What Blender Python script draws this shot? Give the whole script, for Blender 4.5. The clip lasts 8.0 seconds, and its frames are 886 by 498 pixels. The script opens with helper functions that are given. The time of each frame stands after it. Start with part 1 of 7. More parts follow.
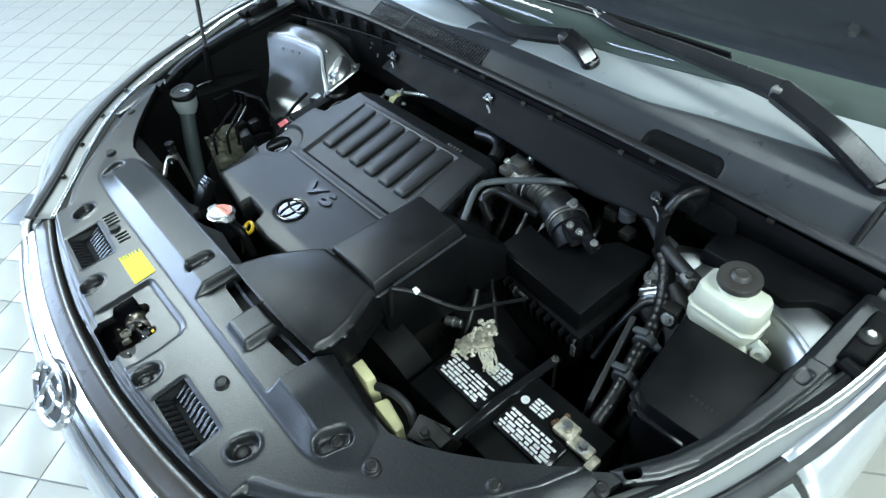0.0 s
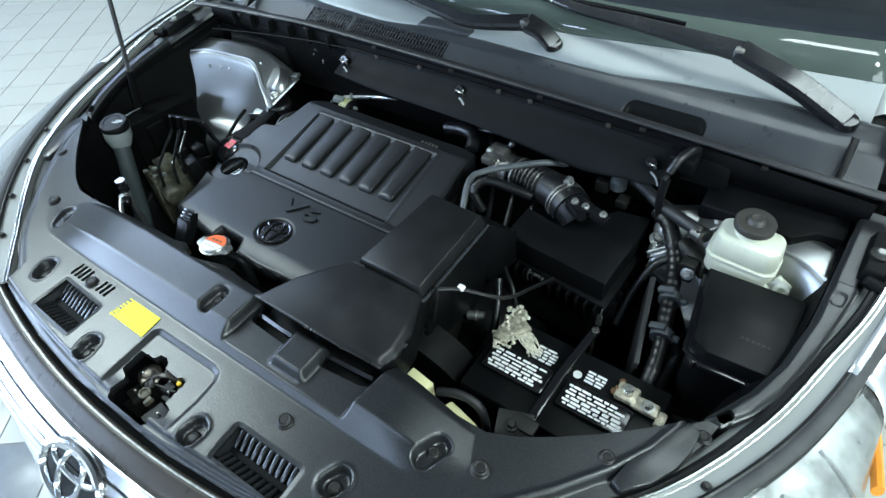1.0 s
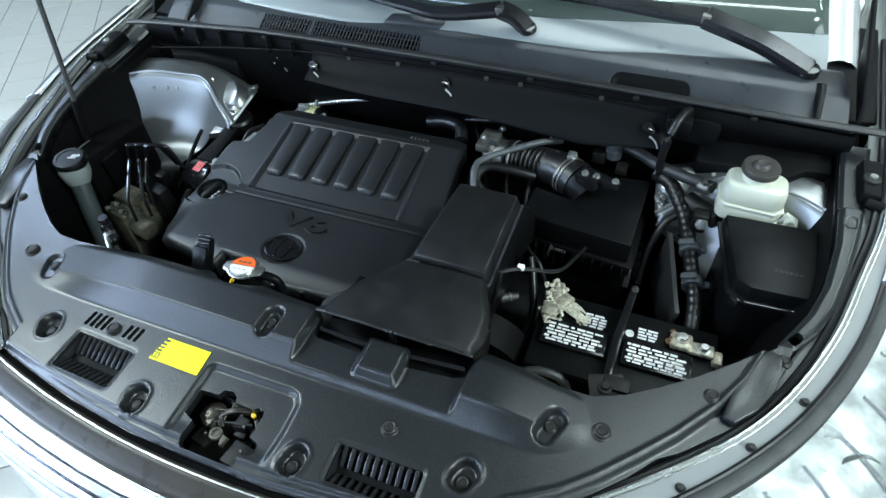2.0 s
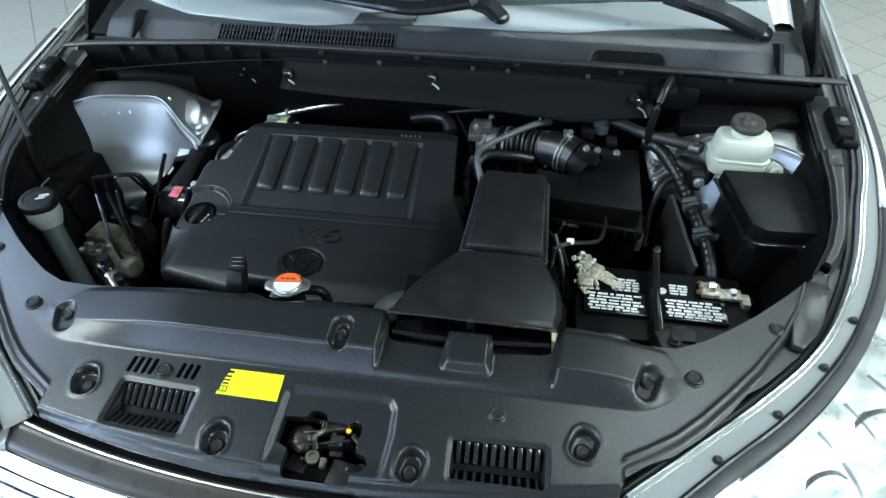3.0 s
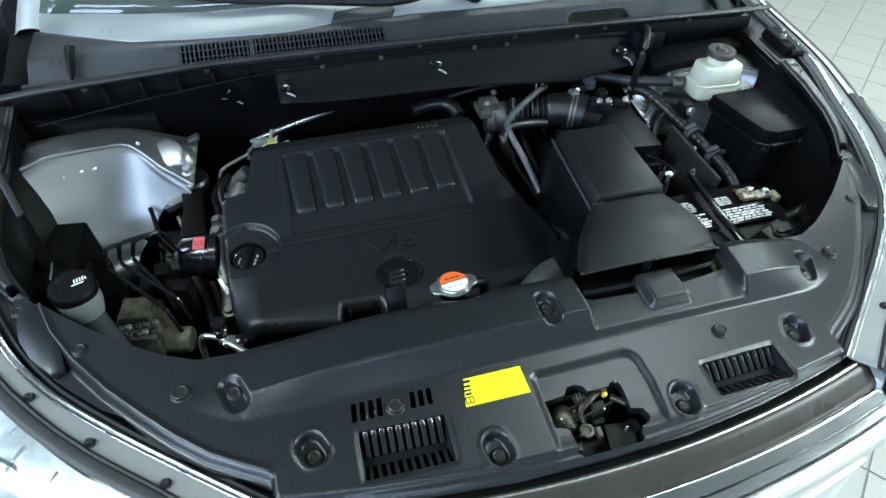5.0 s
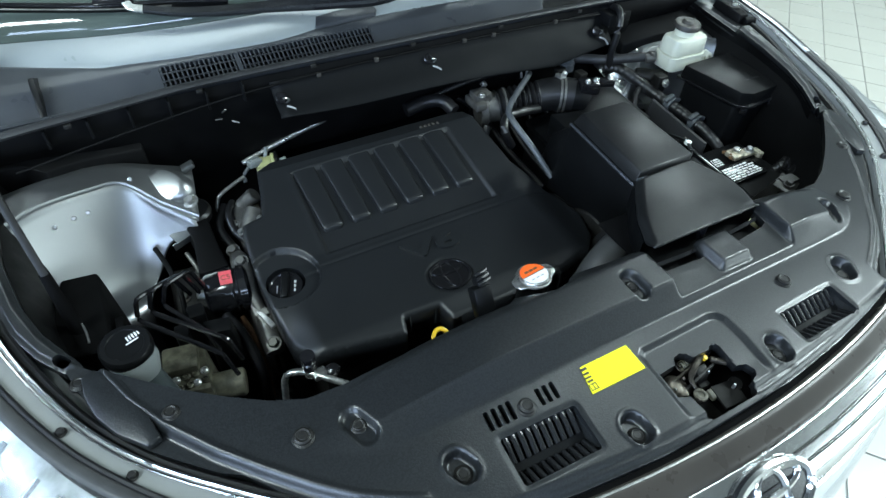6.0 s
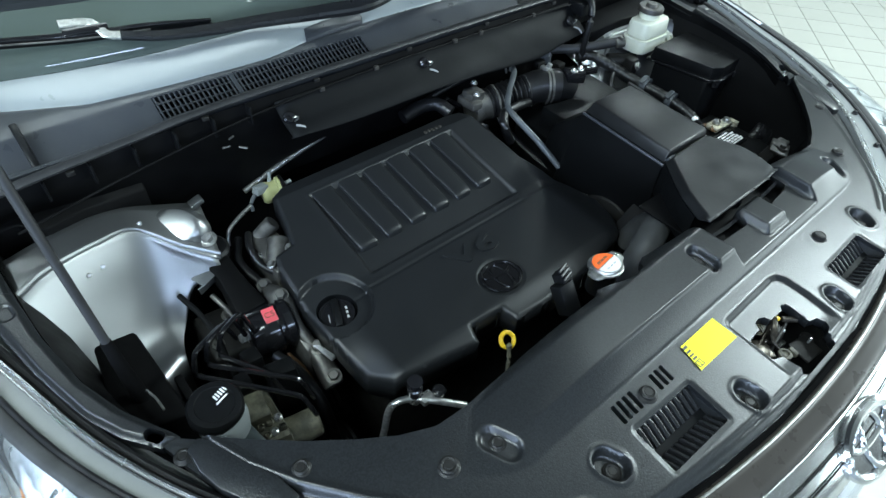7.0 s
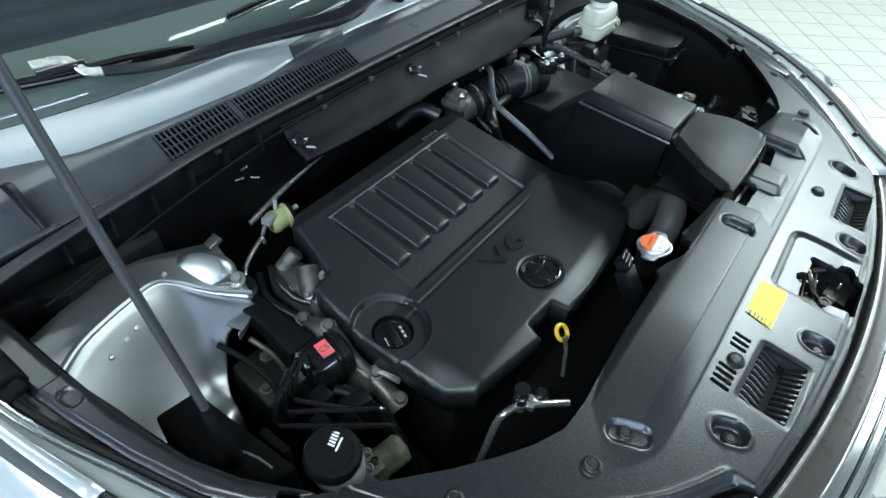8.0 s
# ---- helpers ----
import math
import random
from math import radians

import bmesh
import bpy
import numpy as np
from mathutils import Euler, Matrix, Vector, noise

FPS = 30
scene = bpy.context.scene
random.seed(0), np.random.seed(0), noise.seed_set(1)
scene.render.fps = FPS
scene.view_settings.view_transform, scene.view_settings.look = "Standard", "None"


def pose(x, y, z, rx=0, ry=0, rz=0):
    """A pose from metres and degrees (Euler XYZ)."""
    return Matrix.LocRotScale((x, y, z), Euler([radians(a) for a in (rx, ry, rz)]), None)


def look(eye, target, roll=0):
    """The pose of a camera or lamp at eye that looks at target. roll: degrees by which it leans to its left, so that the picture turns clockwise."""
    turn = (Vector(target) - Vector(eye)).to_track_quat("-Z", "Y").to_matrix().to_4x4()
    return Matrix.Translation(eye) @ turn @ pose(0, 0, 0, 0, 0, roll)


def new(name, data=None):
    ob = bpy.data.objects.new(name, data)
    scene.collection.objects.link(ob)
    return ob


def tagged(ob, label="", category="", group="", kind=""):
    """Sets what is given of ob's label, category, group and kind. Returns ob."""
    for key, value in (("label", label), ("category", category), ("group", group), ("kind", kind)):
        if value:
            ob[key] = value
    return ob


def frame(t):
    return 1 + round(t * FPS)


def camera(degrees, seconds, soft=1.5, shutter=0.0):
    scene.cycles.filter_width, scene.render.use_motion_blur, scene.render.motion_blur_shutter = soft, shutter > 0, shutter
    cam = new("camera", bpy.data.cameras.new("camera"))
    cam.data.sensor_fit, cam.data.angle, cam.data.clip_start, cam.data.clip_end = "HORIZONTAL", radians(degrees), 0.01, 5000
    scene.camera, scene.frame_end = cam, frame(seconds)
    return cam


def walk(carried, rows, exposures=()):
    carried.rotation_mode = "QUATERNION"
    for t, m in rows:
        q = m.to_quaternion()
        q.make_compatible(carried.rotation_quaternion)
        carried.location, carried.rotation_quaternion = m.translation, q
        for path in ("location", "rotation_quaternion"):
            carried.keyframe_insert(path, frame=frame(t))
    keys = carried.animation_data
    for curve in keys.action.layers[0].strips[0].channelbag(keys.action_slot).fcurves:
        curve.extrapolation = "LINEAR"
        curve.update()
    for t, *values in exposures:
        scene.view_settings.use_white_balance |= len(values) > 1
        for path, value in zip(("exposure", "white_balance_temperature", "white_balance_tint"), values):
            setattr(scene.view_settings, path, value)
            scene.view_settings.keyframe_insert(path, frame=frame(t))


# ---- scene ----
cam = camera(74.1, 8.0)
PATH = [
    (0, (0.894, 0.006, 1.71), (-0.236, 0.853, 0.294), -6.2),
    (0.5, (0.81, -0.074, 1.712), (-0.188, 0.907, 0.284), -5.4),
    (1, (0.709, -0.156, 1.711), (-0.145, 0.941, 0.273), -4.7),
    (1.5, (0.6, -0.23, 1.708), (-0.103, 0.961, 0.264), -3.9),
    (1.7, (0.556, -0.257, 1.706), (-0.088, 0.966, 0.261), -3.6),
    (2.8, (0.289, -0.374, 1.696), (0.005, 0.985, 0.257), -1.6),
    (3, (0.242, -0.38, 1.693), (0.019, 0.987, 0.25), -1.2),
    (3.5, (0.104, -0.395, 1.678), (0.053, 0.992, 0.238), -0.2),
    (4, (-0.036, -0.398, 1.67), (0.078, 0.99, 0.234), 0.7),
    (4.5, (-0.179, -0.39, 1.661), (0.092, 0.979, 0.229), 1.5),
    (4.7, (-0.236, -0.384, 1.655), (0.093, 0.977, 0.227), 1.7),
    (5.8, (-0.524, -0.281, 1.618), (0.152, 0.97, 0.212), 3.1),
    (6, (-0.564, -0.251, 1.621), (0.162, 0.962, 0.206), 3.2),
    (6.5, (-0.672, -0.171, 1.608), (0.192, 0.958, 0.201), 3.7),
    (7, (-0.757, -0.09, 1.6), (0.222, 0.951, 0.202), 3.9),
    (7.5, (-0.842, -0.002, 1.594), (0.247, 0.935, 0.202), 3.9),
    (8, (-0.906, 0.095, 1.589), (0.289, 0.905, 0.205), 4.3),
]
walk(cam, [(t, look(eye, target, roll)) for t, eye, target, roll in PATH])

# ---- light ----
world = bpy.data.worlds.new("showroom_air")
scene.world = world
world.use_nodes = True
world.node_tree.nodes["Background"].inputs[0].default_value = (0.86, 0.93, 1.0, 1)
world.node_tree.nodes["Background"].inputs[1].default_value = 0.10
scene.view_settings.exposure = -0.08


def area_lamp(name, eye, target, sx, sy, watts, colour):
    lamp = bpy.data.lights.new(name, "AREA")
    lamp.shape, lamp.size, lamp.size_y, lamp.energy, lamp.color = "RECTANGLE", sx, sy, watts, colour
    ob = new(name, lamp)
    ob.matrix_world = look(eye, target) if target else Matrix.Translation(eye)
    return ob


COOL, DAY = (0.80, 0.97, 1.0), (0.54, 0.72, 1.0)
CEIL = 3.6
for lx, ly, sx, sy, w, tint in ((-2.7, -0.15, 2.0, 0.6, 160, COOL), (-3.8, 1.45, 1.6, 0.5, 105, DAY), (3.4, -0.5, 1.9, 0.8, 265, COOL),
                                (3.8, 2.6, 1.5, 0.6, 90, COOL), (-4.0, -2.8, 2.4, 1.2, 170, DAY), (-1.5, -4.4, 2.6, 0.9, 200, DAY), (0.4, 2.5, 3.0, 1.2, 110, COOL), (1.35, 0.9, 1.2, 0.4, 34, COOL)):
    area_lamp("ceiling_lamp", (lx, ly, CEIL - 0.08), None, sx, sy, w, tint)
area_lamp("window_daylight", (-6.9, -4.0, 2.2), (0, -0.2, 0.9), 4.4, 2.4, 720, DAY)
area_lamp("window_daylight", (6.9, -3.9, 1.9), (0, -0.9, 0.9), 6.8, 2.4, 430, COOL)


# ---- materials ----
def material(name, base, rough=0.5, metal=0.0, grain=0.0, grain_scale=900.0, bump=0.0, bump_scale=900.0, blotch=0.0, blotch_scale=14.0,
             dust=0.0, coat=0.0, rough_var=0.08, spec=0.5, transmission=0.0, ior=1.5, bump_size=0.0006, dust_colour=(0.32, 0.31, 0.28)):
    """Grain is fine, blotches are wide; dust lies as scattered pale specks and smears."""
    mat = bpy.data.materials.new(name)
    mat.use_nodes = True
    nt = mat.node_tree
    bsdf = nt.nodes["Principled BSDF"]
    geo = nt.nodes.new("ShaderNodeNewGeometry")

    def noise_at(scale, detail=3.0, rough_n=0.55):
        n = nt.nodes.new("ShaderNodeTexNoise")
        n.inputs["Scale"].default_value, n.inputs["Detail"].default_value, n.inputs["Roughness"].default_value = scale, detail, rough_n
        nt.links.new(geo.outputs["Position"], n.inputs["Vector"])
        return n.outputs["Fac"]

    def ramp(sock, lo, hi, a, b):
        m = nt.nodes.new("ShaderNodeMapRange")
        m.inputs["From Min"].default_value, m.inputs["From Max"].default_value = lo, hi
        m.inputs["To Min"].default_value, m.inputs["To Max"].default_value = a, b
        nt.links.new(sock, m.inputs["Value"])
        return m.outputs["Result"]

    def mixed(fac, a, b, mode="MIX"):
        m = nt.nodes.new("ShaderNodeMix")
        m.data_type, m.blend_type = "RGBA", mode
        nt.links.new(fac, m.inputs["Factor"]) if not isinstance(fac, float) else None
        for sock, v in ((m.inputs["A"], a), (m.inputs["B"], b)):
            if isinstance(v, tuple):
                sock.default_value = (*v, 1)
            else:
                nt.links.new(v, sock)
        return m.outputs["Result"]

    colour = None
    base = tuple(base)
    if blotch:
        colour = mixed(ramp(noise_at(blotch_scale, 4), 0.35, 0.68, 0, 1), tuple(c * (1 - blotch) for c in base), tuple(min(1, c * (1 + blotch)) for c in base))
    if grain:
        lo, hi = tuple(c * (1 - grain) for c in base), tuple(min(1, c * (1 + grain)) for c in base)
        g = mixed(ramp(noise_at(grain_scale, 2), 0.38, 0.62, 0, 1), lo, hi)
        if colour is None:
            colour = g
        else:
            m = nt.nodes.new("ShaderNodeMix")
            m.data_type = "RGBA"
            m.inputs["Factor"].default_value = 0.5
            nt.links.new(colour, m.inputs["A"])
            nt.links.new(g, m.inputs["B"])
            colour = m.outputs["Result"]
    if dust:
        d = ramp(noise_at(55, 6, 0.7), 0.62, 0.78, 0, dust)
        colour = mixed(d, colour if colour is not None else base, dust_colour)
    if colour is not None:
        nt.links.new(colour, bsdf.inputs["Base Color"])
    else:
        bsdf.inputs["Base Color"].default_value = (*base, 1)
    if rough_var:
        nt.links.new(ramp(noise_at(24, 4), 0.3, 0.7, max(0.02, rough - rough_var), min(1, rough + rough_var)), bsdf.inputs["Roughness"])
    else:
        bsdf.inputs["Roughness"].default_value = rough
    bsdf.inputs["Metallic"].default_value = metal
    bsdf.inputs["Specular IOR Level"].default_value = spec
    bsdf.inputs["Coat Weight"].default_value = coat
    bsdf.inputs["Coat Roughness"].default_value = 0.04
    bsdf.inputs["Transmission Weight"].default_value = transmission
    bsdf.inputs["IOR"].default_value = ior
    if bump:
        b = nt.nodes.new("ShaderNodeBump")
        b.inputs["Strength"].default_value, b.inputs["Distance"].default_value = bump, bump_size
        nt.links.new(noise_at(bump_scale, 2), b.inputs["Height"])
        nt.links.new(b.outputs["Normal"], bsdf.inputs["Normal"])
    return mat


def piecewise(mat, spread, islands=False):
    """Lets each object that wears the material differ a little in brightness."""
    nt = mat.node_tree
    bsdf = nt.nodes["Principled BSDF"]
    info = nt.nodes.new("ShaderNodeNewGeometry" if islands else "ShaderNodeObjectInfo")
    m = nt.nodes.new("ShaderNodeMapRange")
    m.inputs["To Min"].default_value, m.inputs["To Max"].default_value = 1 - spread, 1 + spread
    nt.links.new(info.outputs["Random Per Island" if islands else "Random"], m.inputs["Value"])
    hsv = nt.nodes.new("ShaderNodeHueSaturation")
    nt.links.new(m.outputs["Result"], hsv.inputs["Value"])
    sock = bsdf.inputs["Base Color"]
    if sock.links:
        nt.links.new(sock.links[0].from_socket, hsv.inputs["Color"])
    else:
        hsv.inputs["Color"].default_value = sock.default_value
    nt.links.new(hsv.outputs["Color"], sock)
    return mat


M_SHROUD = material("grained_black_plastic", (0.0116, 0.0127, 0.0136), 0.305, grain=0.35, grain_scale=380, bump=0.40, bump_scale=420, bump_size=0.0007, rough_var=0.0)
M_ENGINE = material("satin_black_plastic", (0.0085, 0.0095, 0.0106), 0.42, grain=0.2, grain_scale=700, bump=0.22, bump_scale=800, blotch=0.05, dust=0.02, rough_var=0.03)
M_BOX = material("dull_black_plastic", (0.0042, 0.0045, 0.0049), 0.40, grain=0.2, bump=0.22, bump_scale=800, blotch=0.2, dust=0.03, spec=0.17)
M_LID = material("worn_grey_black_plastic", (0.0085, 0.0088, 0.0092), 0.40, grain=0.3, grain_scale=500, bump=0.25, bump_scale=520, blotch=0.3, dust=0.08, spec=0.36)
M_RUBBER = material("black_rubber", (0.007, 0.007, 0.0075), 0.38, bump=0.1, bump_scale=500, blotch=0.2)
M_SEAL = material("matt_rubber_seal", (0.020, 0.020, 0.021), 0.5, bump=0.1, bump_scale=400, blotch=0.2, dust=0.08)
M_HOSE = material("grey_rubber_hose", (0.065, 0.072, 0.078), 0.45, bump=0.2, bump_scale=600, blotch=0.2)
M_GLOSS = material("gloss_black_plastic", (0.008, 0.008, 0.009), 0.15, rough_var=0.04, blotch=0.2)
M_VENT = material("glossy_grey_black_plastic", (0.014, 0.0145, 0.0155), 0.20, rough_var=0.05, blotch=0.15)
# Near-black base; the shade of the deep bay is put into it.
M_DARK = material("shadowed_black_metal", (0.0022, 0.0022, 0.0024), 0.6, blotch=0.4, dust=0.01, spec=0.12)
M_GRIME = material("grimy_dark_metal", (0.0075, 0.007, 0.006), 0.55, metal=0.3, blotch=0.5, blotch_scale=40, bump=0.4, bump_scale=120, dust=0.15)
M_PLATE = material("matt_black_insulation", (0.0042, 0.0046, 0.0050), 0.55, grain=0.2, bump=0.1, bump_scale=500, blotch=0.05, dust=0.0, spec=0.09)
# Dead black for the relay box and for shade put into slots and gaps.
M_DEADBLACK = material("dead_black_and_shade", (0.0025, 0.0025, 0.0027), 0.9, blotch=0.3, spec=0.08)
M_BRIGHT = material("brushed_bright_steel", (0.74, 0.75, 0.75), 0.24, metal=1.0, rough_var=0.05)
M_COWL = material("grey_black_cowl_plastic", (0.034, 0.037, 0.042), 0.34, spec=0.3, grain=0.2, bump=0.2, bump_scale=700, blotch=0.15, dust=0.05)
M_PAINT = material("silver_metallic_paint", (0.58, 0.60, 0.61), 0.26, metal=0.6, grain=0.03, grain_scale=2500, coat=0.6, rough_var=0.0)
M_APRON = material("silver_painted_sheet_metal", (0.36, 0.372, 0.375), 0.36, metal=0.95, blotch=0.03, blotch_scale=9, rough_var=0.0)
M_FLANGE = material("pale_painted_flange", (0.23, 0.238, 0.23), 0.48, metal=0.12, blotch=0.06, blotch_scale=18, grain=0.04, dust=0.05, spec=0.3)
M_STRIP = material("grey_rubber_strip", (0.050, 0.051, 0.051), 0.5, spec=0.25, blotch=0.15, blotch_scale=30, bump=0.1, bump_scale=400, dust=0.06)
M_CLIP = material("dark_clip_plastic", (0.013, 0.0125, 0.0115), 0.46, blotch=0.3, blotch_scale=160, dust=0.05, spec=0.3)
M_CHROME = material("polished_chrome", (0.66, 0.67, 0.675), 0.19, metal=1.0, rough_var=0.03)
M_STEEL = material("zinc_plated_steel", (0.52, 0.52, 0.50), 0.32, metal=0.9, blotch=0.25, blotch_scale=120)
M_ALU = material("cast_aluminium", (0.15, 0.146, 0.135), 0.48, metal=0.75, blotch=0.3, blotch_scale=40, bump=0.5, bump_scale=260, dust=0.25)
M_GREASE = material("tan_grease", (0.075, 0.068, 0.048), 0.5, blotch=0.5, blotch_scale=90, bump=0.4, bump_scale=200)
M_OILY = material("oily_worn_steel", (0.075, 0.066, 0.054), 0.34, metal=0.8, blotch=0.55, blotch_scale=110, bump=0.4, bump_scale=260, dust=0.1, dust_colour=(0.10, 0.07, 0.03))
M_OLIVE = material("dirty_cast_metal", (0.105, 0.10, 0.07), 0.6, metal=0.3, blotch=0.5, blotch_scale=50, bump=0.6, bump_scale=180, dust=0.4)
M_TRIM = material("dark_bronze_grey_trim", (0.040, 0.035, 0.030), 0.30, spec=0.22, rough_var=0.06, blotch=0.1)
M_WHITE = material("milky_white_plastic", (0.56, 0.57, 0.47), 0.36, blotch=0.06, blotch_scale=20, dust=0.06, dust_colour=(0.55, 0.5, 0.25))
M_MILK = material("greyed_translucent_plastic", (0.22, 0.24, 0.24), 0.42, blotch=0.12, dust=0.1)
M_NECK = material("smoky_translucent_plastic", (0.050, 0.062, 0.064), 0.35, blotch=0.2, dust=0.06)
M_CAPGREY = material("dark_grey_cap_plastic", (0.034, 0.031, 0.027), 0.5, blotch=0.2, dust=0.15)
M_YELLOW = material("yellow_sticker", (0.84, 0.80, 0.012), 0.42, rough_var=0.03, spec=0.22)
M_INK = material("black_print", (0.01, 0.01, 0.01), 0.4, rough_var=0.0)
M_PRINT = material("white_print", (0.78, 0.79, 0.78), 0.45, rough_var=0.0, blotch=0.08, blotch_scale=90)
M_PRINTGREY = material("faded_grey_print", (0.30, 0.30, 0.30), 0.5, rough_var=0.0)
M_RED = material("pinkish_red_sticker", (0.72, 0.10, 0.12), 0.4, rough_var=0.03)
M_ORANGE = material("orange_red_sticker", (0.90, 0.13, 0.02), 0.35, rough_var=0.03)
M_HANDLE = material("yellow_plastic", (0.75, 0.48, 0.03), 0.35)
M_PALEYEL = material("pale_yellow_plastic", (0.72, 0.68, 0.38), 0.4, blotch=0.1)
M_GREENYEL = material("yellowish_green_plastic", (0.34, 0.345, 0.16), 0.45, blotch=0.2)
M_CORRODE = material("crusted_pale_corrosion", (0.62, 0.59, 0.48), 0.8, blotch=0.35, blotch_scale=160, bump=1.0, bump_scale=350, bump_size=0.002)
M_GREENWIRE = material("dull_green_plastic", (0.02, 0.16, 0.08), 0.45, blotch=0.3)
M_BRASS = material("stained_lead_terminal", (0.50, 0.46, 0.36), 0.5, metal=0.6, blotch=0.35, blotch_scale=110, bump=0.4, bump_scale=300)
M_RUST = material("rusty_brown_steel", (0.16, 0.085, 0.04), 0.6, metal=0.3, blotch=0.4, blotch_scale=150)
M_TILE = piecewise(material("pale_glazed_tile", (0.345, 0.338, 0.300), 0.34, blotch=0.025, blotch_scale=6, grain=0.02, bump=0.04, bump_scale=90, rough_var=0.03), 0.025)
M_TILEREST = piecewise(material("pale_glazed_tile_rest", (0.345, 0.338, 0.300), 0.34, blotch=0.025, blotch_scale=6, grain=0.02, bump=0.04, bump_scale=90, rough_var=0.03), 0.025, True)
M_TILEDARK = material("dark_grey_tile", (0.16, 0.17, 0.18), 0.35, blotch=0.1)
M_GROUT = material("grey_grout", (0.215, 0.215, 0.205), 0.8, blotch=0.2)
M_WALL = material("white_wall_paint", (0.50, 0.52, 0.515), 0.6, blotch=0.03, bump=0.05, bump_scale=120)
M_CEIL = material("grey_ceiling_paint", (0.13, 0.137, 0.137), 0.8, blotch=0.05)
M_HOOD = material("hood_insulation_felt", (0.012, 0.012, 0.013), 0.9, blotch=0.2, bump=0.5, bump_scale=300)
M_HOODPAINT = material("grey_painted_hood_frame", (0.060, 0.065, 0.067), 0.4, metal=0.2, blotch=0.08)
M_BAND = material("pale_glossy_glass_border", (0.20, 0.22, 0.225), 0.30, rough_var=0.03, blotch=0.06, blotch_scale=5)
M_GLASS = material("tinted_windshield_glass", (0.090, 0.112, 0.100), 0.03, transmission=0.4, rough_var=0.0, ior=1.5)
M_LENS = material("clear_headlight_lens", (0.86, 0.88, 0.86), 0.08, spec=0.5, transmission=0.95, rough_var=0.03, ior=1.35)
M_REFLECT = material("bright_lamp_reflector", (0.27, 0.285, 0.285), 0.34, metal=0.75, rough_var=0.08, blotch=0.45, blotch_scale=20)
M_AMBER = material("amber_reflector", (0.85, 0.28, 0.03), 0.2)
M_DASH = material("charcoal_dashboard", (0.05, 0.055, 0.052), 0.7, blotch=0.2)


# ---- mesh helpers ----
ORIGIN = {}


def thing(name, label, category, at, group="", kind=""):
    """An Empty at the base of a thing, which parents its parts."""
    ob = new(name)
    ob.location = at
    ob.empty_display_size = 0.03
    ORIGIN[ob.name] = Vector(at)
    return tagged(ob, label, category, group, kind)


def mesh_from(name, shape, origin=None):
    me = bpy.data.meshes.new(name)
    if isinstance(shape, tuple):
        verts = np.asarray(shape[0], float) - (np.array(origin) if origin is not None else 0)
        me.from_pydata(verts.tolist(), [], shape[1])
        me.validate()
    else:
        if origin is not None:
            shape.transform(Matrix.Translation(-Vector(origin)))
        shape.normal_update()
        shape.to_mesh(me)
        shape.free()
    return me


def shade(me, angle=38):
    me.polygons.foreach_set("use_smooth", [True] * len(me.polygons))
    me.update()
    me.set_sharp_from_angle(angle=radians(angle))


def part(name, shape, mat, parent, label="", angle=38):
    """One mesh object, built in world coordinates, under a thing or under a part."""
    origin = ORIGIN[parent.name]
    me = mesh_from(name, shape, origin)
    shade(me, angle)
    me.materials.append(mat)
    ob = new(name, me)
    ob.parent = parent
    ORIGIN[ob.name] = origin
    return tagged(ob, label)


def alone(name, shape, mat, label, category, kind="", group="", at=(0, 0, 0), angle=38):
    """A thing that is one mesh."""
    me = mesh_from(name, shape, at)
    shade(me, angle)
    me.materials.append(mat)
    ob = new(name, me)
    ob.location = at
    ORIGIN[ob.name] = Vector(at)
    return tagged(ob, label, category, group, kind)


def solid(ob, thickness, offset=-1):
    m = ob.modifiers.new("thickness", "SOLIDIFY")
    m.thickness, m.offset = thickness, offset
    return ob


def joined(*shapes):
    """Several bmeshes as one."""
    out = shapes[0]
    for s in shapes[1:]:
        me = bpy.data.meshes.new("tmp")
        s.to_mesh(me)
        s.free()
        out.from_mesh(me)
        bpy.data.meshes.remove(me)
    return out


def bevelled(bm, width, segments=2, angle=30):
    if width > 0:
        bm.normal_update()
        edges = [e for e in bm.edges if len(e.link_faces) == 2 and e.calc_face_angle(0) > radians(angle)]
        bmesh.ops.bevel(bm, geom=edges, offset=width, segments=segments, affect="EDGES", profile=0.5, clamp_overlap=True)
    return bm


def box(c, s, bev=0.003, rot=(0, 0, 0)):
    bm = bmesh.new()
    bmesh.ops.create_cube(bm, size=1)
    bm.transform(Matrix.Diagonal((*s, 1)))
    bevelled(bm, bev)
    bm.transform(pose(*c, *rot))
    return bm


def hexa(low, high, bev=0.004, segments=2):
    """A block from its four lower and four upper corners, both anticlockwise."""
    bm = bmesh.new()
    a, b = [bm.verts.new(p) for p in low], [bm.verts.new(p) for p in high]
    n = len(a)
    bm.faces.new(a[::-1])
    bm.faces.new(b)
    for i in range(n):
        bm.faces.new((a[i], a[(i + 1) % n], b[(i + 1) % n], b[i]))
    return bevelled(bm, bev, segments)


def prism(poly, z0, z1, bev=0.003, taper=0.0, m=None):
    """A plan outline raised from z0 to z1; z1 may be a function of x and y."""
    cx, cy = sum(p[0] for p in poly) / len(poly), sum(p[1] for p in poly) / len(poly)
    top = [(cx + (x - cx) * (1 - taper), cy + (y - cy) * (1 - taper)) for x, y in poly]
    high = [(x, y, z1(x, y) if callable(z1) else z1) for x, y in top]
    bm = hexa([(x, y, z0) for x, y in poly], high, bev)
    if m is not None:
        bm.transform(m)
    return bm


def frame_along(axis):
    return Vector(axis).normalized().to_track_quat("Z", "Y").to_matrix().to_4x4()


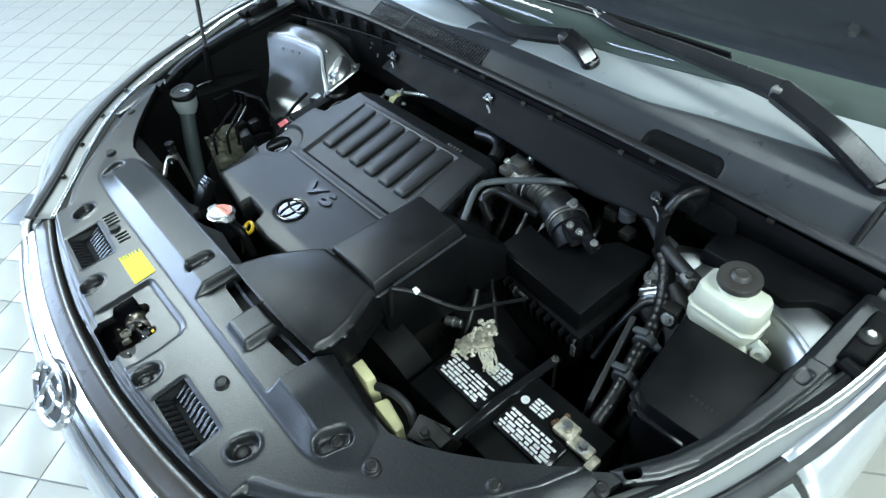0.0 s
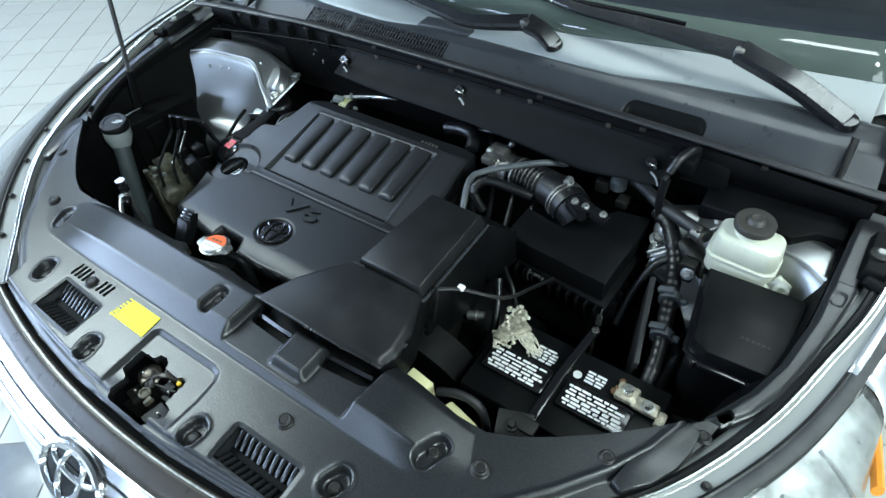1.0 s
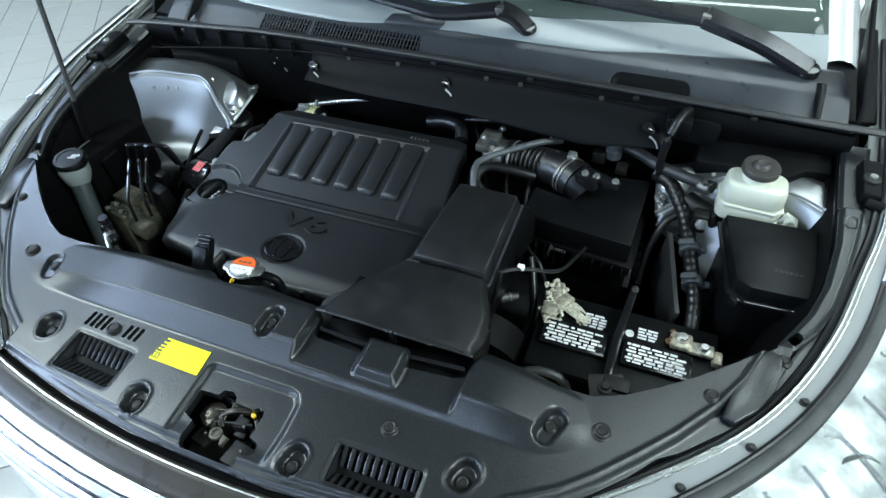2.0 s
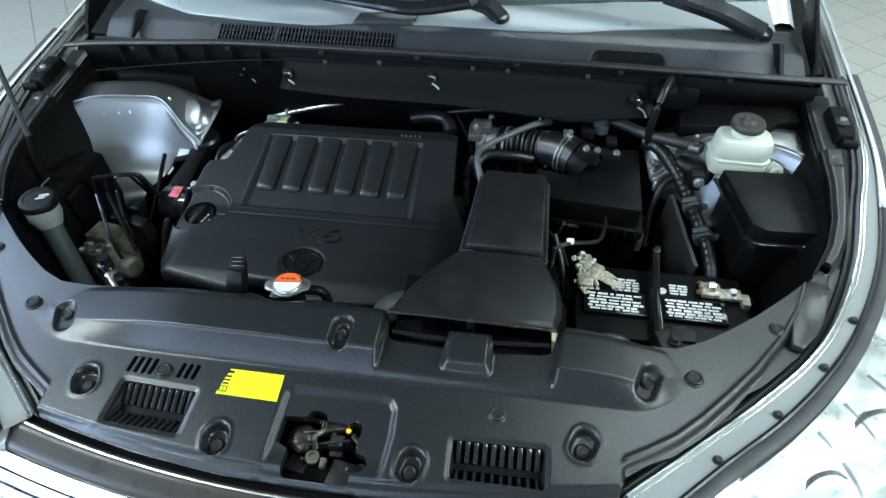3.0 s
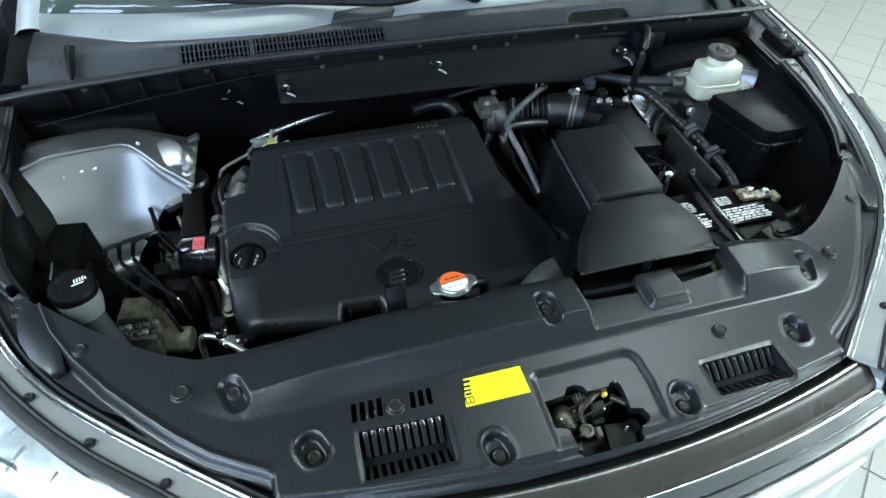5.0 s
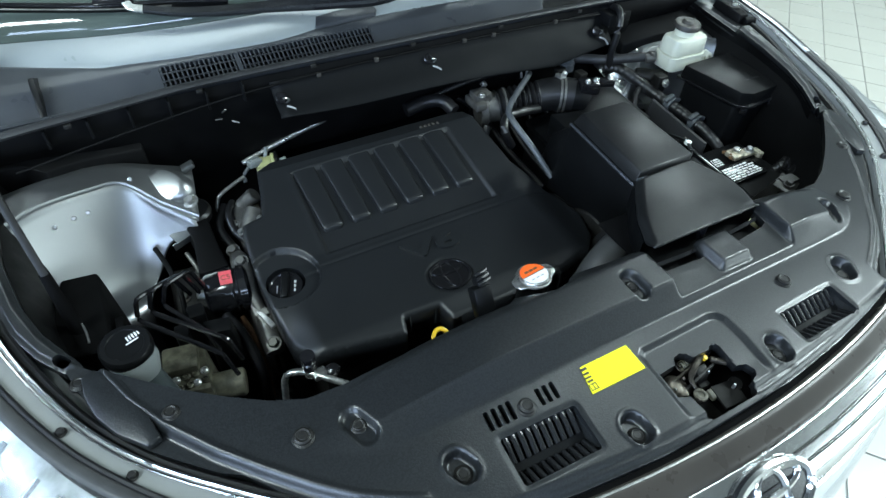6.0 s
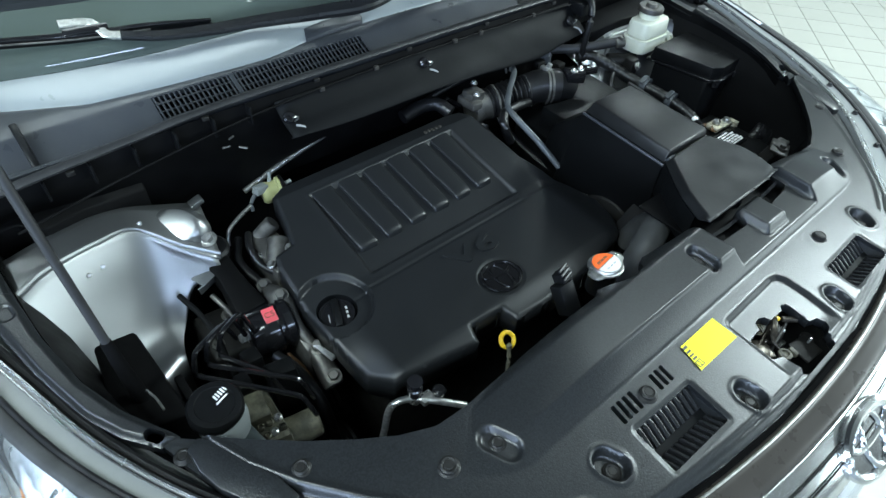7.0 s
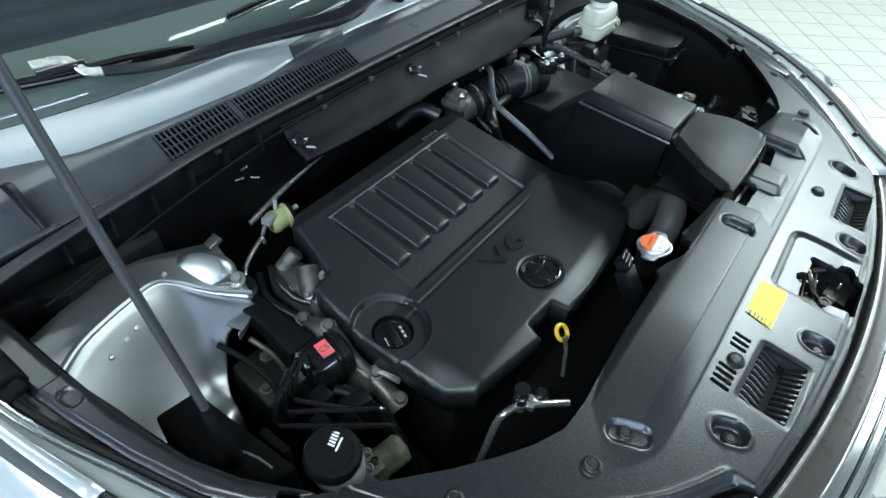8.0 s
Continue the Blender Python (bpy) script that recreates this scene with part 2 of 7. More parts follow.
def lathe(at, axis, profile, n=24):
    """Profile of (radius, height) turned round an axis from the point at."""
    bm = bmesh.new()
    rings = []
    for r, h in profile:
        if r < 1e-6:
            rings.append([bm.verts.new((0, 0, h))])
        else:
            rings.append([bm.verts.new((r * math.cos(2 * math.pi * i / n), r * math.sin(2 * math.pi * i / n), h)) for i in range(n)])
    for a, b in zip(rings, rings[1:]):
        for i in range(n):
            j = (i + 1) % n
            quad = [a[i % len(a)], a[j % len(a)], b[j % len(b)], b[i % len(b)]]
            quad = [v for k, v in enumerate(quad) if v not in quad[:k]]
            if len(quad) > 2:
                bm.faces.new(quad)
    for ring, flip in ((rings[0], True), (rings[-1], False)):
        if len(ring) > 2:
            bm.faces.new(ring[::-1] if flip else ring)
    bm.transform(Matrix.Translation(at) @ frame_along(axis))
    return bm


def rod(a, b, r, n=12, bev=0.0):
    a, b = Vector(a), Vector(b)
    h = (b - a).length
    c = min(bev or r * 0.15, h * 0.3)
    return lathe(a, b - a, [(r - c, 0), (r, c), (r, h - c), (r - c, h)], n)


def bolt(at, axis, r=0.007, h=0.007, washer=1.5):
    """A hexagon head on its washer."""
    return joined(lathe(at, axis, [(r * washer, 0), (r * washer, 0.0015), (r * 0.9, 0.002)], 16),
                  lathe(at, axis, [(r, 0.0015), (r, h * 0.85), (r * 0.85, h)], 6))


def glide(points, step=0.012):
    """A smooth line through the points."""
    P = [np.array(p, float) for p in points]
    P = [2 * P[0] - P[1]] + P + [2 * P[-1] - P[-2]]
    out = []
    for i in range(1, len(P) - 2):
        n = max(2, int(np.linalg.norm(P[i + 1] - P[i]) / step))
        for k in range(n):
            t = k / n
            out.append(0.5 * (2 * P[i] + (P[i + 1] - P[i - 1]) * t + (2 * P[i - 1] - 5 * P[i] + 4 * P[i + 1] - P[i + 2]) * t * t + (3 * P[i] - P[i - 1] - 3 * P[i + 1] + P[i + 2]) * t ** 3))
    out.append(P[-2])
    return out


def tube(points, r, n=10, step=0.012, flat=1.0, ribs=0, rib=0.0):
    """A hose, pipe or cable through the points; ribs corrugate it."""
    line = glide(points, step)
    if ribs:
        line = glide(points, step / 3)
    bm = bmesh.new()
    rings, up = [], Vector((0.13, 0.21, 1)).normalized()
    for i, p in enumerate(line):
        d = Vector(line[min(i + 1, len(line) - 1)] - line[max(i - 1, 0)]).normalized()
        side = d.cross(up)
        side = side.normalized() if side.length > 0.05 else d.cross(Vector((1, 0, 0))).normalized()
        over = side.cross(d).normalized()
        f = i / (len(line) - 1)
        rad = r(f) if callable(r) else r
        if ribs:
            rad += rib * math.sin(2 * math.pi * ribs * f)
        rings.append([bm.verts.new(Vector(p) + side * (rad * math.cos(2 * math.pi * k / n)) + over * (rad * flat * math.sin(2 * math.pi * k / n))) for k in range(n)])
    for a, b in zip(rings, rings[1:]):
        for k in range(n):
            bm.faces.new((a[k], a[(k + 1) % n], b[(k + 1) % n], b[k]))
    bm.faces.new(rings[0][::-1])
    bm.faces.new(rings[-1])
    return bm


def loft(rows, closed=False):
    """A skin over rows of points, each as long as the next; rows are glided through."""
    n = len(rows[0])
    verts = [tuple(p) for row in rows for p in row]
    faces = []
    for i in range(len(rows) - 1):
        for k in range(n - (0 if closed else 1)):
            faces.append((i * n + k, i * n + (k + 1) % n, (i + 1) * n + (k + 1) % n, (i + 1) * n + k))
    return verts, faces


def refined(rows, along=6, across=4):
    """More rows and points between those given, on smooth curves."""
    def dense(line, k):
        P = [np.array(p, float) for p in line]
        P = [2 * P[0] - P[1]] + P + [2 * P[-1] - P[-2]]
        out = []
        for i in range(1, len(P) - 2):
            for s in range(k):
                t = s / k
                out.append(0.5 * (2 * P[i] + (P[i + 1] - P[i - 1]) * t + (2 * P[i - 1] - 5 * P[i] + 4 * P[i + 1] - P[i + 2]) * t * t + (3 * P[i] - P[i - 1] - 3 * P[i + 1] + P[i + 2]) * t ** 3))
        out.append(P[-2])
        return out
    rows = [dense(r, across) for r in rows]
    cols = [dense(c, along) for c in zip(*rows)]
    return [list(r) for r in zip(*cols)]


def sstep(a, b, v):
    t = np.clip((v - a) / (b - a), 0, 1)
    return t * t * (3 - 2 * t)


def outline(points):
    """Signed distance to a plan polygon, inside negative."""
    P = np.array(points, float)

    def far(x, y):
        x, y = np.asarray(x, float), np.asarray(y, float)
        best, inside = np.full(x.shape, 1e9), np.zeros(x.shape, bool)
        for (ax, ay), (bx, by) in zip(P, np.roll(P, -1, 0)):
            ex, ey = bx - ax, by - ay
            t = np.clip(((x - ax) * ex + (y - ay) * ey) / (ex * ex + ey * ey + 1e-12), 0, 1)
            best = np.minimum(best, np.hypot(x - ax - t * ex, y - ay - t * ey))
            cross = (ay > y) != (by > y)
            inside ^= cross & (x < ex * (y - ay) / (ey if abs(ey) > 1e-12 else 1e-12) + ax)
        return np.where(inside, -best, best)
    return far


def rounded(cx, cy, hx, hy, r, deg=0.0):
    c, s = math.cos(radians(deg)), math.sin(radians(deg))

    def far(x, y):
        u, v = (x - cx) * c + (y - cy) * s, -(x - cx) * s + (y - cy) * c
        qx, qy = np.abs(u) - hx + r, np.abs(v) - hy + r
        return np.hypot(np.maximum(qx, 0), np.maximum(qy, 0)) + np.minimum(np.maximum(qx, qy), 0) - r
    return far


def sheet(edge, height, span, res, holes=(), skirt=0.0):
    """A pressed or moulded sheet over a plan outline: a fine grid drawn to the outline and the holes, with turned-down rims."""
    x0, x1, y0, y1 = span
    nx, ny = int((x1 - x0) / res) + 2, int((y1 - y0) / res) + 2
    X, Y = np.meshgrid(x0 + np.arange(nx) * res, y0 + np.arange(ny) * res, indexing="ij")
    e = 1e-4
    for far in (edge, *holes):
        d = far(X, Y)
        gx, gy = (far(X + e, Y) - d) / e, (far(X, Y + e) - d) / e
        g = np.maximum(np.hypot(gx, gy), 1e-6)
        near = np.abs(d) < 0.62 * res
        X, Y = np.where(near, X - d * gx / g, X), np.where(near, Y - d * gy / g, Y)
    mid = lambda A: (A[:-1, :-1] + A[1:, :-1] + A[:-1, 1:] + A[1:, 1:]) / 4
    keep = edge(mid(X), mid(Y)) < 0
    for far in holes:
        keep &= far(mid(X), mid(Y)) > 0
    ids = np.arange(nx * ny).reshape(nx, ny)
    q = np.stack([ids[:-1, :-1], ids[1:, :-1], ids[1:, 1:], ids[:-1, 1:]], -1)[keep]
    X, Y = X.ravel(), Y.ravel()
    used, q = np.unique(q, return_inverse=True)
    X, Y, q = X[used], Y[used], q.reshape(-1, 4)
    pairs = np.concatenate([q[:, [0, 1]], q[:, [1, 2]], q[:, [2, 3]], q[:, [3, 0]]])
    key = {(a, b) for a, b in pairs.tolist()}
    rim = [(a, b) for a, b in key if (b, a) not in key]
    ends = sorted({v for ab in rim for v in ab})
    # draw the rim onto the nearest outline
    rx, ry = X[ends], Y[ends]
    for _ in range(2):
        best, mx, my = np.full(rx.shape, 1e9), rx, ry
        for far in (edge, *holes):
            d = far(rx, ry)
            gx, gy = (far(rx + e, ry) - d) / e, (far(rx, ry + e) - d) / e
            g = np.maximum(np.hypot(gx, gy), 1e-6)
            pick = np.abs(d) < best
            best = np.where(pick, np.abs(d), best)
            near = pick & (np.abs(d) < 1.2 * res)
            mx, my = np.where(near, rx - d * gx / g ** 2, np.where(pick, rx, mx)), np.where(near, ry - d * gy / g ** 2, np.where(pick, ry, my))
        rx, ry = mx, my
    X[ends], Y[ends] = rx, ry
    verts = np.stack([X, Y, height(X, Y)], 1)
    faces = q.tolist()
    if skirt:
        at = {v: len(verts) + i for i, v in enumerate(ends)}
        verts = np.concatenate([verts, verts[ends] - [0, 0, skirt]])
        faces += [(b, a, at[a], at[b]) for a, b in rim]
    return verts, faces


def moved(shape, m):
    verts = np.asarray(shape[0]) @ np.array(m.to_3x3()).T + np.array(m.translation)
    return verts, shape[1]


def mirror_x(points):
    return [(-p[0], *p[1:]) for p in points]


def words(text, size, depth=0.0008, weight=0.0, align="CENTER"):
    """Raised lettering in the built-in font, flat on the plan, as a bmesh."""
    cu = bpy.data.curves.new("lettering", "FONT")
    cu.body, cu.size, cu.extrude, cu.offset, cu.align_x, cu.align_y = text, size, depth, weight, align, "CENTER"
    ob = bpy.data.objects.new("lettering", cu)
    scene.collection.objects.link(ob)
    bpy.context.view_layer.update()
    me = ob.evaluated_get(bpy.context.evaluated_depsgraph_get()).to_mesh()
    bm = bmesh.new()
    bm.from_mesh(me)
    ob.to_mesh_clear()
    bpy.data.objects.remove(ob)
    bpy.data.curves.remove(cu)
    return bm

# ---- the room ----
alone("floor", box((0, 0, -0.054), (15, 16, 0.1), 0), M_GROUT, "grey grouted floor bed under the tiles", "floor", "structure")
alone("ceiling", box((0, 0, CEIL + 0.1), (15.2, 16.2, 0.12), 0), M_CEIL, "grey painted ceiling", "ceiling", "structure")
alone("wall_north", box((0, 8.05, CEIL / 2), (15.2, 0.14, CEIL), 0), M_WALL, "white painted wall", "wall", "structure")
alone("wall_south", box((0, -8.05, CEIL / 2), (15.2, 0.14, CEIL), 0), M_WALL, "white painted wall", "wall", "structure")
for wy, wl in ((-7.75, 0.6), (3.85, 8.3)):
    alone("wall_east", box((7.55, wy, CEIL / 2), (0.14, wl, CEIL), 0), M_WALL, "white painted wall beside the window", "wall", "structure")
for wz, wh in ((0.3, 0.6), (3.4, 0.4)):
    alone("wall_east", box((7.55, -3.9, wz), (0.14, 7.1, wh), 0), M_WALL, "white painted wall above and below the window", "wall", "structure")
for wy, wl in ((-7.2, 1.7), (3.2, 9.6)):
    alone("wall_west", box((-7.55, wy, CEIL / 2), (0.14, wl, CEIL), 0), M_WALL, "white painted wall beside the window", "wall", "structure")
for wz, wh in ((0.3, 0.6), (3.4, 0.4)):
    alone("wall_west", box((-7.55, -3.98, wz), (0.14, 4.76, wh), 0), M_WALL, "white painted wall above and below the window", "wall", "structure")

# ---- the car body ----
car = thing("car", "silver metallic car with its hood propped open on a tiled floor", "car", (0, 0.6, 0))

# gutter line of the front fender: x, y, z, from the grille corner to the windscreen
GUTTER = [(0.450, -0.083, 0.922), (0.550, 0.003, 0.930), (0.640, 0.077, 0.940), (0.720, 0.160, 0.949), (0.785, 0.250, 0.957), (0.846, 0.372, 0.968),
          (0.886, 0.500, 0.980), (0.914, 0.650, 0.999), (0.938, 0.900, 1.018), (0.962, 1.250, 1.045), (0.975, 1.7, 1.06)]
FLANGE_W = (0.040, 0.034, 0.033, 0.027, 0.026, 0.027, 0.026, 0.014, 0.008, 0.006, 0.005)


def plan_normals(line):
    out = []
    for i in range(len(line)):
        a, b = Vector(line[max(i - 1, 0)][:2]), Vector(line[min(i + 1, len(line) - 1)][:2])
        d = (b - a).normalized()
        out.append((d.y, -d.x))
    return out


def along_gutter(profile, first, last, side, ease=None):
    """A skin swept along the gutter line; profile rows are (outward, up)."""
    norm = plan_normals(GUTTER)
    rows = []
    for i in range(first, last + 1):
        x, y, z = GUTTER[i]
        nx, ny = norm[i]
        pr = profile(i) if callable(profile) else profile
        rows.append([(side * (x + nx * o), y + ny * o, z + u) for o, u in pr])
    return loft(refined(rows, 6, 3))


def fender_profile(i):
    w = max(0.022, 0.972 - GUTTER[i][0])
    return [(0.0, 0.0), (0.006, 0.003), (0.25 * w, -0.001), (0.55 * w, -0.014), (0.85 * w, -0.06), (w, -0.16), (0.97 * w, -0.30), (0.7 * w, -0.5)]


def lamp_profile(i):
    w = (0.05, 0.09, 0.13, 0.155, 0.150, 0.105, 0.060)[i]
    return [(0.023, -0.004), (0.023 + w * 0.35, -0.016), (0.023 + w * 0.75, -0.050), (0.023 + w, -0.115), (0.025 + w, -0.21)]


def flange_profile(i):
    w = FLANGE_W[i]
    return [(0.003, -0.004), (-0.002, -0.006), (-0.5 * w, -0.008), (-w + 0.006, -0.009), (-w + 0.002, -0.007), (-w - 0.001, -0.010), (-w - 0.003, -0.03), (-w - 0.012, -0.036), (-w - 0.028, -0.037)]


for side in (1, -1):
    solid(part("front_fender", along_gutter(fender_profile, 6, 10, side), M_PAINT, car), 0.0012)
    solid(part("fender_flange", along_gutter(flange_profile, 0, 10, side), M_FLANGE, car, "pale silver hood gutter"), 0.0012)
    part("gutter_seal", tube([(side * (x + nx * 0.003), y + ny * 0.003, z - 0.003) for (x, y, z), (nx, ny) in zip(GUTTER[:9], plan_normals(GUTTER)[:9])], 0.0042, 8), M_RUBBER, car, "thin black rubber seal")
    part("gutter_strip", tube([(side * (x + nx * 0.0145), y + ny * 0.0145, z - 0.003) for (x, y, z), (nx, ny) in zip(GUTTER[:9], plan_normals(GUTTER)[:9])], 0.0098, 12, flat=0.55), M_STRIP, car, "smooth grey rubber strip")
    lamp = part("headlight", along_gutter(lamp_profile, 0, 6, side), M_LENS, car, "clear glossy headlight lens")
    lamp.visible_shadow = False
    part("reflector", along_gutter(lambda i: [(o * 0.9 + 0.004, u - 0.028) for o, u in lamp_profile(i)], 0, 6, side), M_REFLECT, lamp, "bright silver reflector")
    for inset, rr in ((0.0, 0.0026), (0.0065, 0.0018)):
        part("folded_edge", tube([(side * (x - nx * (w - inset)), y - ny * (w - inset), z - 0.0068) for (x, y, z), (nx, ny), w in zip(GUTTER[:9], plan_normals(GUTTER), FLANGE_W)], rr, 6), M_BRIGHT, car, "bright folded edge of the gutter")
    part("side_marker", tube([(side * 0.972, 0.40, 0.895), (side * 0.966, 0.50, 0.868), (side * 0.957, 0.60, 0.840)], 0.007, 8, flat=1.5), M_AMBER, lamp, "amber marker")
    # bowls inside the lamp
    for k, rr in ((2, 0.040), (3, 0.048), (4, 0.040)):
        x, y, z = GUTTER[k]
        nx, ny = plan_normals(GUTTER)[k]
        part("bowl", lathe((side * (x + nx * 0.07), y + ny * 0.07, z - 0.085), (side * nx * 0.6, ny * 0.6 - 0.5, 0.35), [(rr * 0.25, -0.012), (rr * 0.6, 0.0), (rr, 0.022), (rr * 1.06, 0.022), (rr * 1.06, 0.016)], 28), M_CHROME, lamp, "chrome reflector bowl")
    for k in range(9):
        f = 0.6 + 4.6 * k / 8
        i0 = min(int(f), 5)
        x, y, z = (GUTTER[i0][c] * (1 - f + i0) + GUTTER[i0 + 1][c] * (f - i0) for c in range(3))
        nx, ny = plan_normals(GUTTER)[i0]
        wide = lamp_profile(i0)[3][0]
        part("reflector_rib", tube([(side * (x + nx * wide * g), y + ny * wide * g, z - d) for g, d in ((0.25, 0.036), (0.55, 0.052), (0.8, 0.085), (0.9, 0.13))], 0.004, 6), M_APRON if k % 2 else M_CHROME, lamp, "polished rib in the reflector")
    for k in (1, 2, 3, 4):
        x, y, z = GUTTER[k]
        nx, ny = plan_normals(GUTTER)[k]
        part("flange_bolt", bolt((side * (x - nx * 0.007), y - ny * 0.007, z - 0.006), (0, 0, 1), 0.0052, 0.007, 1.35), M_CLIP, car)
    # black seal that lies in the gutter beside the shroud
    inner = []
    for i, (x, y, z) in enumerate(GUTTER[:10]):
        nx, ny = plan_normals(GUTTER)[i]
        w = FLANGE_W[i] + 0.010
        inner.append((side * (x - nx * w), y - ny * w, z - 0.022))
    part("hood_seal", tube(inner, 0.0062, 8), M_RUBBER, car, "black rubber hood seal")


def nose(x, y0, bow=0.27):
    """How far the nose bends back towards its corners."""
    return y0 + bow * x * x


XS = [-0.450, -0.42, -0.36, -0.28, -0.18, -0.09, 0.0, 0.09, 0.18, 0.28, 0.36, 0.42, 0.450]
rows = []
for y0, z in ((-0.112, 0.897), (-0.114, 0.905), (-0.121, 0.907), (-0.134, 0.902), (-0.146, 0.896), (-0.151, 0.889)):
    rows.append([(x, nose(x, y0), z) for x in XS])
solid(part("grille_top_trim", loft(refined(rows, 4, 3)), M_TRIM, car, "dark bronze-grey trim strip above the grille"), 0.003)
part("trim_lip", tube([(x * 0.99, nose(x, -0.1165), 0.9080) for x in XS], 0.0026, 8), M_STEEL, car, "bright rounded lip of the trim strip")
# Strip laid in the gap to paint its shade black.
part("nose_gap", tube([(x * 0.99, nose(x, -0.105), 0.893) for x in XS], 0.009, 8), M_DEADBLACK, car, "dead-black strip standing for the shaded gap behind the trim")
rows = []
for y0, z in ((-0.149, 0.886), (-0.154, 0.890), (-0.161, 0.887), (-0.180, 0.876), (-0.198, 0.863), (-0.208, 0.850), (-0.211, 0.830), (-0.205, 0.800), (-0.190, 0.785)):
    rows.append([(x * 1.02, nose(x, y0), z) for x in XS])
grille = part("grille", loft(refined(rows, 3, 3)), M_CHROME, car, "chrome grille bar")
rows = []
for y0, z in ((-0.195, 0.80), (-0.20, 0.70), (-0.19, 0.62)):
    rows.append([(x * 1.0, nose(x, y0), z) for x in XS])
part("grille_mesh", loft(refined(rows, 3, 2)), M_GLOSS, grille, "black grille insert")
for k in range(5):
    part("grille_slat", tube([(x * 0.98, nose(x, -0.212), 0.785 - 0.035 * k) for x in XS], 0.006, 8, flat=0.6), M_CHROME, grille)
# emblem: an oval ring with a crossed bar, drawn plainly
def on_nose(points):
    return [(x - 0.008, -0.199 + 0.74 * h, 0.862 + 0.67 * h) for x, h in points]


ROUND = np.linspace(0, 2 * math.pi, 33)
emblem = part("emblem", tube(on_nose([(0.074 * math.cos(a), 0.042 * math.sin(a)) for a in ROUND]), 0.0075, 8), M_CHROME, grille, "chrome oval badge")
part("emblem_bar", tube(on_nose([(0.027 * math.cos(a), 0.039 * math.sin(a)) for a in ROUND]), 0.006, 8), M_CHROME, emblem)
part("emblem_arch", tube(on_nose([(0.055 * math.cos(a), 0.018 + 0.017 * math.sin(a)) for a in ROUND]), 0.0055, 8), M_CHROME, emblem)
part("emblem_ground", moved(loft([on_nose([(0.0, 0.0)] * 17), on_nose([(0.072 * math.cos(a), 0.040 * math.sin(a)) for a in np.linspace(0, 2 * math.pi, 17)])]), Matrix.Translation((0, -0.0008, 0.0009))), M_VENT, emblem, "dark gloss ground of the badge")
# bumper, from corner to corner under the lamps
BX = [(-0.93, 0.62), (-0.91, 0.36), (-0.84, 0.16), (-0.72, 0.0), (-0.55, -0.115), (-0.36, -0.185), (-0.18, -0.222), (0, -0.235), (0.18, -0.222), (0.36, -0.185), (0.55, -0.115), (0.72, 0.0), (0.84, 0.16), (0.91, 0.36), (0.93, 0.62)]
rows = []
for grow, z in ((-0.03, 0.79), (0.0, 0.75), (0.02, 0.66), (0.035, 0.55), (0.03, 0.42), (-0.02, 0.26)):
    rows.append([(x * (1 + grow * 0.5), y - grow * (1 - abs(x)), z) for x, y in BX])
solid(part("bumper", loft(refined(rows, 4, 3)), M_PAINT, car, "silver painted bumper"), 0.003)
# corner panels between grille and lamp
for side in (1, -1):
    rows = [[(side * x, y, z) for x, y, z in r] for r in (
        [(0.462, -0.098, 0.912), (0.50, -0.064, 0.920), (0.56, -0.012, 0.925)],
        [(0.468, -0.112, 0.890), (0.52, -0.078, 0.893), (0.60, -0.022, 0.895)],
        [(0.470, -0.124, 0.85), (0.54, -0.098, 0.85), (0.65, -0.026, 0.85)],
        [(0.470, -0.130, 0.78), (0.56, -0.105, 0.78), (0.70, -0.012, 0.78)])]
    solid(part("corner_panel", loft(refined(rows, 3, 4)), M_PAINT, car, "silver painted corner beside the grille"), 0.002)

    part("corner_block", hexa([(side * 0.440, -0.075, 0.78), (side * 0.472, -0.135, 0.78), (side * 0.565, -0.085, 0.78), (side * 0.515, -0.005, 0.78)][::side],
                              [(side * 0.436, -0.064, 0.9035), (side * 0.456, -0.101, 0.902), (side * 0.512, -0.058, 0.910), (side * 0.490, -0.026, 0.913)][::side], 0.006), M_PAINT, car, "silver painted corner under the gutter's end")
# Black tubes on the chrome draw the dark of two grooves.
for y0, z in ((-0.1745, 0.8815), (-0.190, 0.872)):
    part("grille_groove", tube([(x * 1.02, nose(x, y0), z) for x in XS], 0.0013, 6), M_GLOSS, grille, "thin black line drawn for a groove's shade")

# open hood, on its hinges behind the cowl
HOOD_TILT = 58
hood_m = pose(0, 1.0, 1.185, -HOOD_TILT, 0, 0)


def hood_edge_y(x):
    return -0.06 + 0.16 * x * x


hood_plan = [(x, -hood_edge_y(x) - 0.02) for x in np.linspace(-0.80, 0.80, 17)] + [(0.80, -0.75), (0.72, -0.92), (0.5, -1.06), (0.2, -1.12), (-0.2, -1.12), (-0.5, -1.06), (-0.72, -0.92), (-0.80, -0.75)]
hood_far = outline(hood_plan)
hood_holes = [rounded(s * 0.66, -0.155, 0.011, 0.008, 0.008) for s in (1, -1)]


def hood_height(x, y):
    return 0.03 * (1 - (x / 0.8) ** 2) - 0.012 * sstep(-0.05, -0.075, hood_far(x, y))


